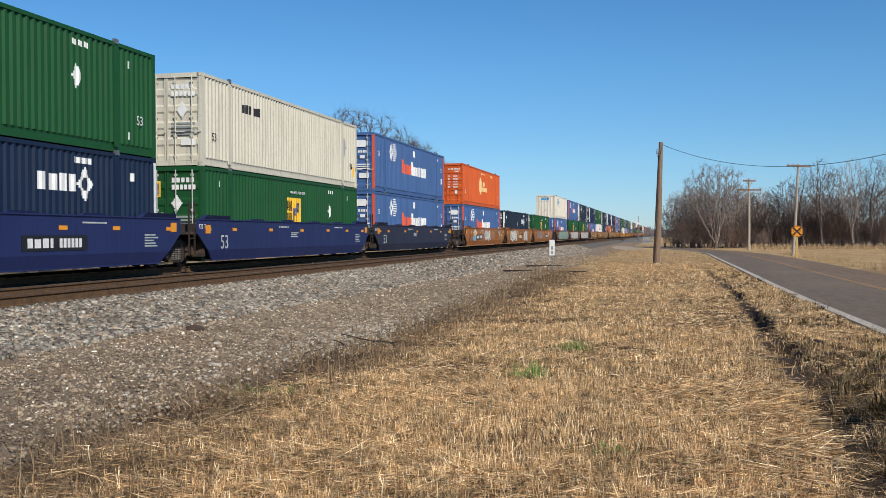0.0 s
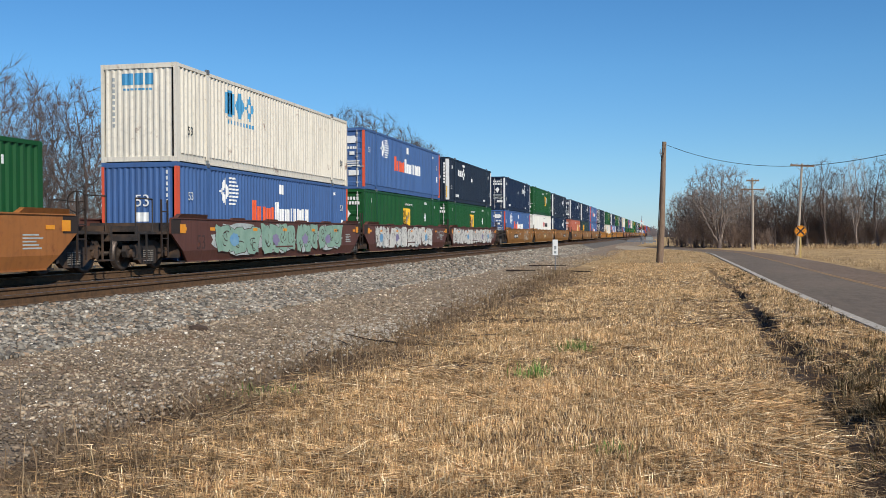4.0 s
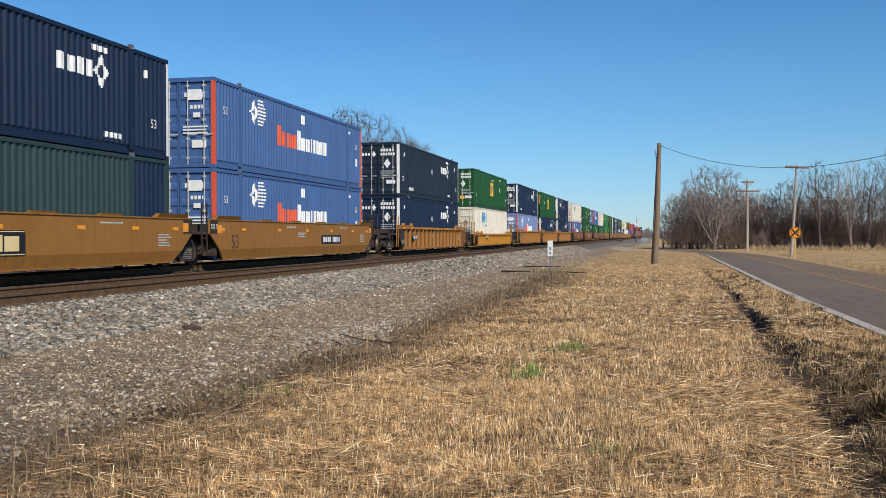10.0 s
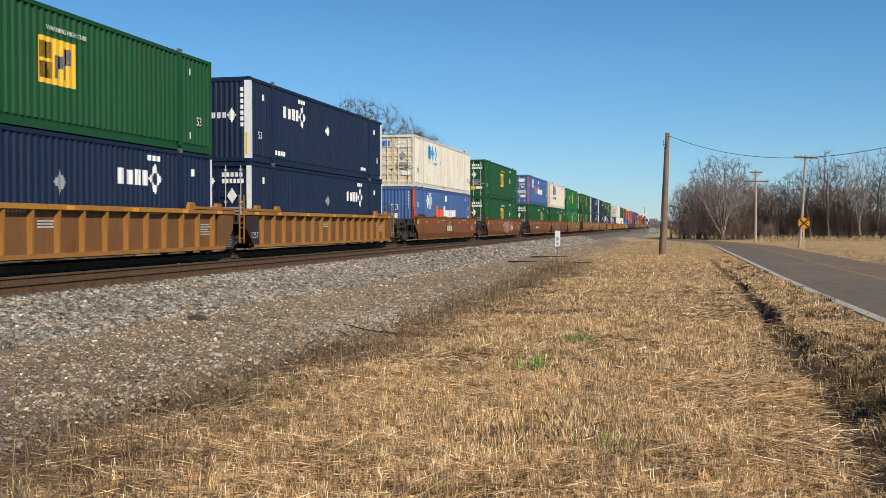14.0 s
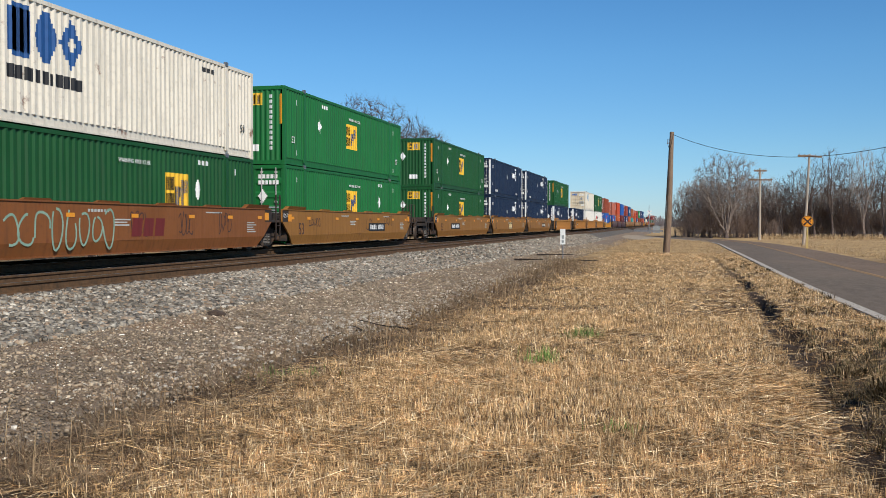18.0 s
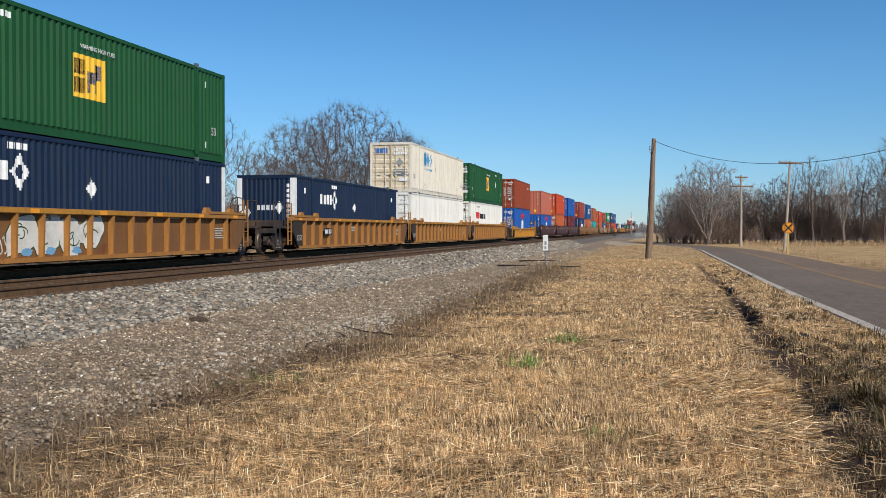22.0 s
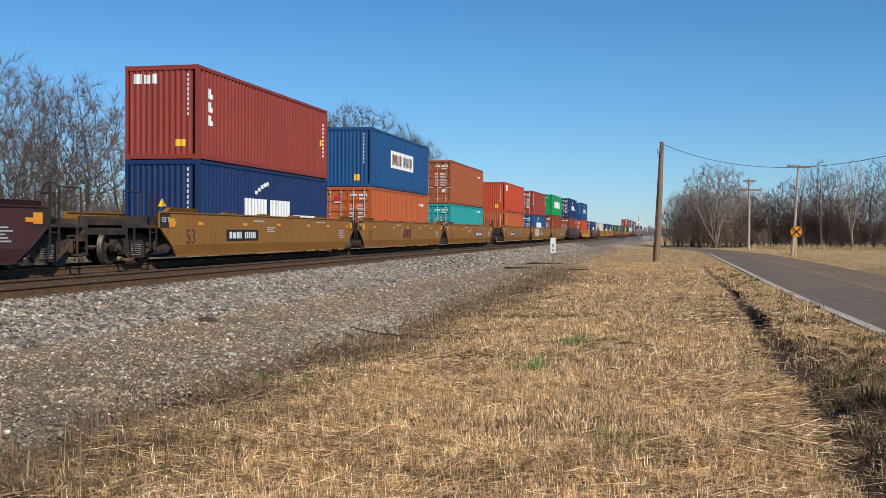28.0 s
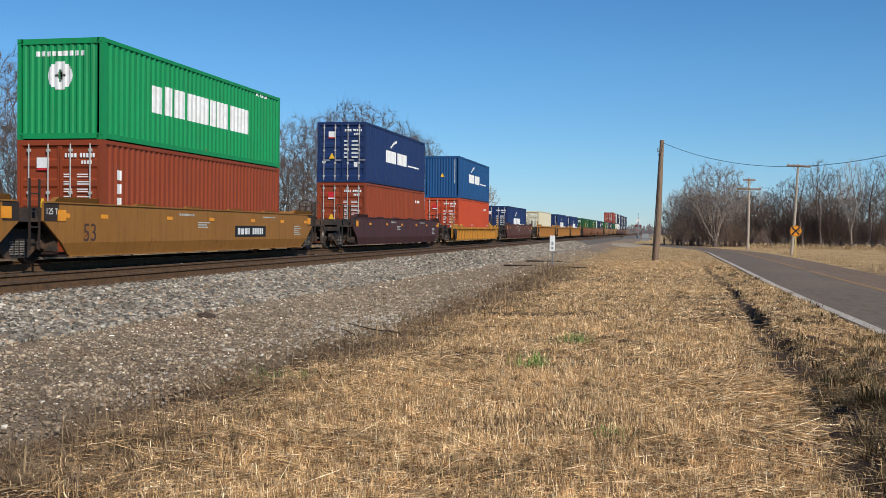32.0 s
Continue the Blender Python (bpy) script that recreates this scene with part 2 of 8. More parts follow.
M_EDGE = surf("road_edge_gravel", lin(205, 196, 180), lin(150, 136, 116), 12, 0.95, 0, 0.8, 60, world_space=True)
M_RAIL = surf("rusty_rail_side", lin(104, 75, 46), lin(68, 50, 31), 8, 0.85, 0, 0.3, 50)
M_RAILTOP = surf("polished_rail_head", lin(150, 148, 148), lin(120, 112, 106), 5, 0.35, 0.9, 0.05, 30)
M_TIE = surf("weathered_timber_tie", lin(96, 78, 62), lin(58, 46, 38), 5, 0.95, 0, 0.6, 40, stretch=(1, 8, 8), piece=0.25)
M_POLE = surf("weathered_pole_timber", lin(146, 122, 100), lin(106, 86, 70), 4, 0.9, 0, 0.5, 30, stretch=(9, 9, 0.5))
M_POLE2 = surf("grey_pole_timber", lin(184, 170, 152), lin(146, 132, 116), 4, 0.9, 0, 0.4, 30, stretch=(9, 9, 0.5))
M_WIRE = surf("black_cable", lin(34, 34, 38), lin(50, 50, 54), 6, 0.6, 0, 0)
M_STEEL = surf("galvanised_steel", lin(150, 152, 154), lin(118, 120, 122), 6, 0.5, 0.7, 0.1, 30)
M_DARK = surf("oily_dark_steel", lin(52, 46, 42), lin(30, 28, 27), 4, 0.65, 0.2, 0.3, 30, c3=lin(72, 56, 44), s3=1.5)
M_TRUCK = surf("dusty_cast_steel", lin(60, 53, 48), lin(34, 31, 29), 5, 0.75, 0.1, 0.3, 30, c3=lin(98, 74, 54), s3=1.2)
M_WHEEL = surf("worn_wheel_steel", lin(104, 92, 82), lin(60, 52, 46), 4, 0.5, 0.6, 0.1, 30)
M_SPRING = surf("grey_spring_steel", lin(150, 142, 132), lin(96, 88, 80), 6, 0.55, 0.4, 0.1, 30)
M_WHITE = surf("white_marking", lin(236, 236, 232), lin(214, 214, 208), 4, 0.6, 0, 0.05, 20)
M_BLACK = surf("black_marking", lin(22, 22, 24), lin(34, 34, 36), 4, 0.6, 0, 0.05, 20)
M_ORANGE = surf("reflector_orange", lin(240, 160, 40), lin(226, 140, 30), 4, 0.4, 0, 0)
M_YELLOW = surf("yellow_marking", lin(240, 190, 50), lin(226, 174, 40), 4, 0.55, 0, 0.05, 20)
M_LOCKBAR = surf("zinc_lock_bar", lin(196, 196, 192), lin(158, 156, 150), 6, 0.6, 0.0, 0.1, 30)
M_SIGN = surf("sign_yellow", lin(230, 146, 14), lin(216, 134, 12), 4, 0.5, 0, 0.05, 20)
M_SIGNPOST = surf("yellowed_timber", lin(206, 178, 110), lin(176, 150, 96), 4, 0.9, 0, 0.3, 30, stretch=(9, 9, 0.5))
M_FARWOOD = surf("far_wood_grey", lin(124, 116, 114), lin(102, 95, 94), 0.05, 0.95, 0, 0, piece=0.15)
M_RED = surf("red_marking", lin(200, 40, 44), lin(180, 34, 38), 4, 0.55, 0, 0.05, 20)
M_BLUE = surf("blue_marking", lin(52, 110, 180), lin(46, 98, 164), 4, 0.55, 0, 0.05, 20)
M_ORMARK = surf("orange_marking", lin(230, 96, 50), lin(214, 84, 44), 4, 0.55, 0, 0.05, 20)
M_GREYMARK = surf("grey_marking", lin(150, 156, 156), lin(128, 134, 134), 4, 0.6, 0, 0.05, 20)
M_GRAF1 = surf("spray_pale", lin(196, 198, 190), lin(150, 160, 156), 3, 0.7, 0, 0.02, 20)
M_GRAF2 = surf("spray_dark", lin(60, 44, 42), lin(84, 58, 50), 3, 0.7, 0, 0.02, 20)
M_GRAF3 = surf("spray_blue", lin(96, 150, 190), lin(130, 170, 190), 3, 0.7, 0, 0.02, 20)
M_GRAF9 = surf("spray_deep_green", lin(30, 84, 50), lin(20, 60, 38), 2, 0.7, 0, 0.02, 20)
M_GRAF5 = surf("spray_white", lin(224, 220, 208), lin(190, 186, 176), 2, 0.7, 0, 0.02, 20)
M_GRAF4 = surf("spray_rose", lin(204, 160, 150), lin(176, 84, 74), 1.2, 0.7, 0, 0.02, 20)
M_GRAF6 = surf("spray_violet", lin(128, 118, 150), lin(150, 140, 164), 2, 0.7, 0, 0.02, 20)
M_GRAF7 = surf("spray_yellow", lin(214, 168, 60), lin(190, 150, 70), 2, 0.7, 0, 0.02, 20)
M_GRAF8 = surf("spray_mint", lin(150, 178, 156), lin(124, 156, 136), 2, 0.7, 0, 0.02, 20)
M_BARK = surf("grey_bark", lin(166, 150, 136), lin(124, 110, 99), 3, 0.95, 0, 0.4, 30)
M_BARK2 = surf("dark_bark", lin(108, 93, 84), lin(76, 66, 61), 3, 0.95, 0, 0.4, 30)
M_BRUSH = surf("brown_brush", lin(126, 106, 93), lin(92, 78, 69), 3, 0.95, 0, 0, piece=0.2)


# ---- mesh helpers ----
class Build:
    """Collects boxes, prisms and tubes into one mesh."""

    def __init__(self):
        self.v, self.f = [], []

    def add(self, verts, faces):
        o = len(self.v)
        self.v += [tuple(p) for p in verts]
        self.f += [tuple(i + o for i in f) for f in faces]
        return self

    def box(self, x0, x1, y0, y1, z0, z1):
        v = [(x, y, z) for z in (z0, z1) for y in (y0, y1) for x in (x0, x1)]
        return self.add(v, [(0, 2, 3, 1), (4, 5, 7, 6), (0, 1, 5, 4), (2, 6, 7, 3), (0, 4, 6, 2), (1, 3, 7, 5)])

    def chamfer(self, x0, x1, y0, y1, z0, z1, b=0.02):
        """A box with its long edges along y taken off."""
        prof = [(x0 + b, z0), (x1 - b, z0), (x1, z0 + b), (x1, z1 - b), (x1 - b, z1), (x0 + b, z1), (x0, z1 - b), (x0, z0 + b)]
        return self.prism_xz(prof, y0, y1)

    def prism_xz(self, prof, y0, y1):
        n = len(prof)
        v = [(x, y0, z) for x, z in prof] + [(x, y1, z) for x, z in prof]
        f = [tuple(range(n)), tuple(range(2 * n - 1, n - 1, -1))] + [(i, i + n, (i + 1) % n + n, (i + 1) % n) for i in range(n)]
        return self.add(v, f)

    def prism_yz(self, prof, x0, x1):
        n = len(prof)
        v = [(x0, y, z) for y, z in prof] + [(x1, y, z) for y, z in prof]
        f = [tuple(range(n - 1, -1, -1)), tuple(range(n, 2 * n))] + [(i, (i + 1) % n, (i + 1) % n + n, i + n) for i in range(n)]
        return self.add(v, f)

    def tube(self, p, q, r0, r1=None, n=8, caps=True):
        p, q = Vector(p), Vector(q)
        r1 = r0 if r1 is None else r1
        d = (q - p).normalized()
        a = d.orthogonal().normalized()
        b = d.cross(a)
        v = [c + (a * math.cos(k) + b * math.sin(k)) * r for c, r in ((p, r0), (q, r1)) for k in [2 * math.pi * i / n for i in range(n)]]
        f = [(i, (i + 1) % n, (i + 1) % n + n, i + n) for i in range(n)]
        if caps:
            f += [tuple(range(n - 1, -1, -1)), tuple(range(n, 2 * n))]
        return self.add(v, f)

    def lathe_x(self, prof, n=20):
        """Turns a profile of (x, radius) about the x axis."""
        m = len(prof)
        v = [(x, r * math.cos(2 * math.pi * k / n), r * math.sin(2 * math.pi * k / n)) for k in range(n) for x, r in prof]
        f = [(k * m + i, k * m + i + 1, ((k + 1) % n) * m + i + 1, ((k + 1) % n) * m + i) for k in range(n) for i in range(m - 1)]
        return self.add(v, f)

    def mesh(self, name, material, smooth=False):
        me = bpy.data.meshes.new(name)
        me.from_pydata(self.v, [], self.f)
        me.materials.append(material)
        if smooth:
            me.polygons.foreach_set("use_smooth", [True] * len(me.polygons))
        me.update()
        return me


def part(name, data, material, parent, label="", loc=None):
    """Links a Build or a ready mesh as one part under a thing or a part."""
    me = data.mesh(name, material) if isinstance(data, Build) else data
    ob = new(name, me)
    ob.parent = parent
    if loc:
        ob.location = loc
    if label:
        ob["label"] = label
    return ob


def thing(name, label, category, group="", kind="", at=(0, 0, 0)):
    ob = new(name)
    ob.empty_display_size = 0.3
    ob.location = at
    return tagged(ob, label, category, group, kind)


def words(text, size, facing, name="lettering"):
    """Flat letters that face +X ("side") or -Y ("end"), centred."""
    cu = bpy.data.curves.new("letters", "FONT")
    cu.body, cu.size, cu.align_x, cu.align_y = text, size, "CENTER", "CENTER"
    cu.extrude = 0.002
    ob = bpy.data.objects.new("letters", cu)
    me = bpy.data.meshes.new_from_object(ob)
    bpy.data.objects.remove(ob)
    bpy.data.curves.remove(cu)
    me.name = name
    me.transform(Matrix(((0, 0, 1, 0), (1, 0, 0, 0), (0, 1, 0, 0), (0, 0, 0, 1))) if facing == "side" else Matrix(((1, 0, 0, 0), (0, 0, -1, 0), (0, 1, 0, 0), (0, 0, 0, 1))))
    return me


MESH = {}


def cached(key, make):
    if key not in MESH:
        MESH[key] = make()
    return MESH[key]

# ---- the ground, the road and the railway ----
def level(y):
    """Height of the plain: it falls gently away."""
    return -0.004 * min(max(y, 0.0), 90.0)


def ditch_x(y):
    """Where the ditch runs: a little away from the railway with distance."""
    return 1.36 + 0.02 * np.clip(y - 7, 0, 24)


def ground_z(x, y):
    z = level(y)
    fade = min(max((75 - y) / 40, 0.0), 1.0)
    wob = noise.noise(Vector((x * 0.2, y * 0.35, 3.0)))
    near = min(max((24 - y) / 8, 0.0), 1.0) * min(max((y - 3.5) / 2.5, 0.0), 1.0)
    fade *= min(max((y - 2) / 4, 0.15), 1.0)
    rag = noise.noise(Vector((x * 0.5, y * 1.5, 4.0)))
    z -= 0.27 * fade * min(1.0, max(0.1 * (1 - near), (0.62 - 0.25 * near) + (1.0 - 0.4 * near) * wob + 1.5 * near * rag)) * math.exp(-((x - ditch_x(y) - 0.2 * wob - 0.25 * near * rag) / (0.16 + 0.08 * near)) ** 4)
    if near and 0.9 < x < 3.6:
        lump = noise.noise(Vector((x * 1.9, y * 1.5, 9.0)))
        bank = math.exp(-((x - ditch_x(y) - 0.75) / 0.75) ** 4)
        z += near * bank * (0.02 + 0.2 * lump - 1.0 * max(0.0, -lump - 0.2))
    if abs(x) < 40 and -5 < y < 120:
        z += 0.035 * noise.noise(Vector((x * 0.9, y * 0.9, 0))) + 0.015 * noise.noise(Vector((x * 3.1, y * 3.1, 5)))
    if x < -4:
        z -= 0.06 * min(1.0, (-4 - x) / 1.5)
    if x > 3.2:
        z -= 0.05 * min(1.0, (x - 3.2) * 2) * (1 if x < 10.2 else max(0.0, 1 - (x - 10.2)))
    return z


def sheet(name, xs, ys, height, material):
    v = [(x, y, height(x, y)) for y in ys for x in xs]
    n = len(xs)
    f = [(j * n + i, j * n + i + 1, (j + 1) * n + i + 1, (j + 1) * n + i) for j in range(len(ys) - 1) for i in range(n - 1)]
    me = bpy.data.meshes.new(name)
    me.from_pydata(v, [], f)
    me.materials.append(material)
    me.polygons.foreach_set("use_smooth", [True] * len(me.polygons))
    return new(name, me)


gx = [-3000, -900, -300, -120, -60, -30, -22, -12] + [-7 + 0.3 * i for i in range(26)] + [0.8 + 0.07 * i for i in range(44)] + [3.9 + 0.45 * i for i in range(16)] + [11.5, 13, 16, 22, 30, 45, 70, 120, 300, 900, 3000]
gy = [-1500, -300, -60, -20, -5] + [0.5 * i for i in range(12)] + [6 + 0.12 * i for i in range(150)] + [24 + 0.3 * i for i in range(40)] + [36 + 1.2 * i for i in range(60)] + [112, 120, 135, 150, 170, 200, 260, 350, 500, 800, 1400, 2600, 4500]
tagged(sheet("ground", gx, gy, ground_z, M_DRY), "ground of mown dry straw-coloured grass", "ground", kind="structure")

BED = [(-4.55, 0.015, 1.0), (-5.2, 0.05, 1.0), (-6.4, 0.10, 0.9), (-7.4, 0.16, 0.75), (-8.2, 0.24, 0.5), (-8.8, 0.36, 0.2), (-9.3, 0.47, 0.0), (-9.75, 0.485, 0), (-10.9, 0.47, 0), (-12.1, 0.47, 0), (-13.0, 0.44, 0), (-14.0, 0.46, 0), (-15.3, 0.46, 0), (-16.9, 0.47, 0), (-18.2, 0.2, 0.5), (-20.0, -0.1, 1.0)]


def bed_z(x, y):
    for (xa, za, ka), (xb, zb, kb) in zip(BED, BED[1:]):
        if xb <= x <= xa:
            k = (x - xa) / (xb - xa)
            return za + (zb - za) * k + level(y) * (ka + (kb - ka) * k)
    return level(y)


by = [-60, -20, -5] + [0.5 * i for i in range(150)] + [76 + 3 * i for i in range(50)] + [240, 300, 400, 600, 900, 1400]


def bed_sheet(name, cols, material, rough):
    v, f = [], []
    n = len(cols)
    for y in by:
        for i, x in enumerate(cols):
            jit = 0.0
            if i == 0 and name == "gravel_verge":
                jit = 0.45 * noise.noise(Vector((y * 0.4, 7.0, 0))) + 0.2 * noise.noise(Vector((y * 1.7, 2.0, 0)))
                if y > 20:
                    jit -= 0.9 * min(1.0, (y - 20) / 30)
            xx = x + jit
            if i == 0 and name == "gravel_verge":
                z = ground_z(xx, y) - 0.02
                v.append((xx, y, z))
                edge = xx
                continue
            if name == "gravel_verge":
                x = xx = min(x, edge - 0.2 * i)
            z = bed_z(x, y) + rough * noise.noise(Vector((xx * 2.3, y * 2.3, 1)))
            v.append((xx, y, z))
    for j in range(len(by) - 1):
        for i in range(n - 1):
            f.append((j * n + i, (j + 1) * n + i, (j + 1) * n + i + 1, j * n + i + 1))
    me = bpy.data.meshes.new(name)
    me.from_pydata(v, [], f)
    me.materials.append(material)
    me.polygons.foreach_set("use_smooth", [True] * len(me.polygons))
    return new(name, me)


tagged(bed_sheet("gravel_verge", [-4.55, -4.9, -5.3, -5.8, -6.4, -7.0, -7.6, -8.15], M_GRAVEL, 0.012), "brownish packed gravel beside the track bed", "gravel", kind="structure")
tagged(bed_sheet("track_bed", [-8.15, -8.5, -8.8, -9.1, -9.3, -9.62], M_BALLAST, 0.015), "track bed slope of crushed grey ballast stone", "track bed", kind="structure")
tagged(bed_sheet("track_bed_crown", [-9.62, -9.75, -10.9, -12.1, -13.0, -14.0, -15.3, -16.9, -18.2, -20.0], M_FOULED, 0.03), "rust-brown fouled ballast under the tracks", "track bed", kind="structure")

RAIL_TOP = 0.66
TRAIN_X = -15.31
NEAR_TRACK_X = -10.95
RAIL_PROFILE = [(-0.07, 0), (0.07, 0), (0.07, 0.018), (0.014, 0.035), (0.010, 0.135), (0.036, 0.15), (0.036, 0.18), (0.028, 0.186), (-0.028, 0.186), (-0.036, 0.18), (-0.036, 0.15), (-0.010, 0.135), (-0.014, 0.035), (-0.07, 0.018)]


def railway_track(x, label):
    tr = thing("railway_track", label, "railway track", kind="structure", at=(x, 0, RAIL_TOP - 0.186))
    for sx in (-0.752, 0.752):
        rail = Build().prism_xz([(px + sx, pz) for px, pz in RAIL_PROFILE], -80, 1500)
        r = part("rail", rail, M_RAIL, tr)
        part("rail_head", Build().box(sx - 0.03, sx + 0.03, -80, 1500, 0.1865, 0.189), M_RAILTOP, r, "worn bright running surface")
    tie = cached("tie", lambda: Build().chamfer(-1.29, 1.29, -0.11, 0.11, -0.17, -0.004, 0.012).mesh("tie", M_TIE))
    plate = cached("tie_plate", lambda: Build().box(-0.12, 0.12, -0.09, 0.09, -0.003, 0.012).mesh("tie_plate", M_RAIL))
    rest = Build()
    for i in range(420):
        y = -6 + i * 0.53
        if 4 < y < 72:
            t = part("tie", tie, M_TIE, tr, loc=(random.uniform(-0.03, 0.03), y, random.uniform(-0.004, 0.0)))
            if x > -12 and y < 30:
                for sx in (-0.752, 0.752):
                    part("tie_plate", plate, M_RAIL, t, loc=(sx, 0, 0))
        else:
            rest.box(-1.29, 1.29, y - 0.11, y + 0.11, -0.17, -0.006)
    tagged(part("ties", rest, M_TIE, tr), kind="stuff")
    return tr


railway_track(NEAR_TRACK_X, "empty railway track with rust-brown rails on timber ties")
railway_track(TRAIN_X, "railway track carrying the container train")

# road: pairs of left and right edge
ROAD = [(-60, 3.6, 8.9), (-10, 3.6, 8.9), (10, 3.65, 8.9), (20, 3.65, 8.9), (28, 3.58, 8.9), (36, 3.6, 8.95), (46, 3.7, 9.05), (56, 3.8, 9.3), (66, 3.88, 9.6), (76, 3.95, 9.72), (86, 4.02, 9.78), (95, 4.08, 9.75), (102, 4.1, 9.5)]
ROAD_TAIL = [((3.9, 107), (9.0, 109)), ((3.3, 113), (8.2, 116)), ((2.2, 121), (7.0, 125)), ((0.6, 131), (5.2, 136)), ((-1.6, 143), (2.8, 149)), ((-4.2, 156), (0.0, 162))]
edges = [((l, y), (r, y)) for y, l, r in ROAD] + ROAD_TAIL


def strip(name, a, b, lift, material, cross=1):
    """A strip between two fractions a and b of the road's width (below 0 or above 1: beside it)."""
    v, f = [], []
    for (lx, ly), (rx, ry) in edges:
        for k in range(cross + 1):
            s = a + (b - a) * k / cross
            x, y = lx + (rx - lx) * s, ly + (ry - ly) * s
            v.append((x, y, level(y) + lift + (0.05 * (1 - (2 * s - 1) ** 2) if 0 <= s <= 1 else 0)))
    n = cross + 1
    for j in range(len(edges) - 1):
        for i in range(cross):
            f.append((j * n + i, j * n + i + 1, (j + 1) * n + i + 1, (j + 1) * n + i))
    # a skirt gives the slab its thickness
    base = len(v)
    v += [(x, y, z - 0.12) for x, y, z in v[0:base:n]] + [(x, y, z - 0.12) for x, y, z in v[cross:base:n]]
    m = len(edges)
    for j in range(m - 1):
        f.append((base + j, j * n, (j + 1) * n, base + j + 1))
        f.append((j * n + cross, base + m + j, base + m + j + 1, (j + 1) * n + cross))
    me = bpy.data.meshes.new(name)
    me.from_pydata(v, [], f)
    me.materials.append(material)
    return new(name, me)


tagged(strip("road", 0, 0.5, 0.0, M_ASPHALT, 5), "road lane of worn grey asphalt", "road", kind="structure")
tagged(strip("road", 0.5, 1, 0.0, M_ASPHALT2, 5), "road lane of older brownish asphalt", "road", kind="structure")
tagged(strip("road_edge", -0.038, 0.004, 0.012, M_EDGE, 1), "pale crumbled gravel along the road edge", "road edge", kind="structure")
for a in (0.488, 0.515):
    tagged(strip("road_line", a, a + 0.014, 0.006, M_LINE), "faded yellow centre line on the asphalt", "road marking", kind="structure")

# pale gravel drive that leads over the tracks
def drive_z(x, y):
    e = ((x + 5.3 - 0.4 * noise.noise(Vector((y * 0.2, 1.0, 0)))) / 2.0) ** 2 + ((y - 147) / 17) ** 2
    return max(level(y), bed_z(x, y)) + 0.05 - 0.12 * max(0.0, e - 0.75 + 0.3 * noise.noise(Vector((x, y * 0.3, 6.0))))


tagged(sheet("gravel_drive", [-7.8 + 0.35 * i for i in range(15)], [127 + 1.5 * i for i in range(27)], drive_z, M_PALE), "pale gravel drive towards the level crossing", "gravel drive", kind="structure")
planks = thing("crossing_planks", "worn timber planks of the level crossing", "level crossing", kind="structure", at=(-13.1, 214, RAIL_TOP - 0.03))
for i in range(8):
    part("plank", cached("plank", lambda: Build().chamfer(-0.55, 0.55, -4.0, 4.0, -0.15, 0.02, 0.02).mesh("plank", M_TIE)), None, planks, loc=(-3.9 + i * 1.12, 0, 0))


# ---- poles, signs and the crossing ----
def utility_pole(x, y, z, height, r, tilt, material, label, arms=()):
    p = thing("utility_pole", label, "utility pole", at=(x, y, z))
    p.rotation_euler = (0, radians(tilt), 0)
    k, m = 8, 12
    vs = [(0.03 * math.sin(5 * i / k) + r * (1 - 0.32 * i / k) * math.cos(2 * math.pi * j / m), r * (1 - 0.32 * i / k) * math.sin(2 * math.pi * j / m), height * i / k - (0.3 if i == 0 else 0)) for i in range(k + 1) for j in range(m)]
    sh = Build().add(vs, [(i * m + j, i * m + (j + 1) % m, (i + 1) * m + (j + 1) % m, (i + 1) * m + j) for i in range(k) for j in range(m)] + [tuple(range(k * m, (k + 1) * m))])
    part("pole", sh, material, p)
    for hz, half, turn in arms:
        arm = part("crossarm", Build().box(-half, half, -0.07, 0.07, -0.085, 0.085), M_POLE, p, "timber crossarm", loc=(0, -r, hz))
        arm.rotation_euler = (0, 0, radians(turn))
        for s in (-0.9, -0.45, 0.45, 0.9):
            part("insulator", Build().tube((s * half, 0, 0.055), (s * half, 0, 0.11), 0.02, 0.02, 6).tube((s * half, 0, 0.11), (s * half, 0, 0.19), 0.045, 0.03, 8), M_STEEL, arm, "small grey insulator")
        br = Build()
        for s in (-1, 1):
            br.tube((s * half * 0.55, 0.02, -0.05), (0, 0.03, -0.55), 0.015, 0.015, 5)
        part("brace", br, M_STEEL, arm)
    return p


pole = utility_pole(-0.66, 67.0, level(67) - 0.02, 7.75, 0.20, 2.35, M_POLE, "leaning brown timber utility pole in dry grass")
part("bracket", Build().box(-0.30, -0.08, -0.05, 0.05, 7.0, 7.06).tube((-0.26, 0, 7.03), (-0.26, 0, 7.28), 0.03, 0.03, 8).tube((-0.26, 0, 7.0), (-0.13, 0, 6.6), 0.015, 0.015, 6), M_STEEL, pole, "small steel bracket near the pole top")
part("conduit", Build().tube((-0.21, -0.06, 0), (-0.15, -0.06, 6.9), 0.03, 0.03, 8), M_DARK, pole, "dark cable conduit up the pole")
utility_pole(9.75, 130.0, level(90), 8.7, 0.17, 0.2, M_POLE2, "straight pale utility pole with two crossarms", arms=((8.4, 0.75, 8), (7.3, 1.4, 8)))
utility_pole(11.2, 98.0, level(90), 8.3, 0.14, 3.4, M_POLE2, "thin leaning grey utility pole with one crossarm", arms=((8.1, 1.05, 5),))
utility_pole(2.55, 165.0, level(90), 5.4, 0.16, 1.0, M_POLE2, "short grey timber post beside the far road")
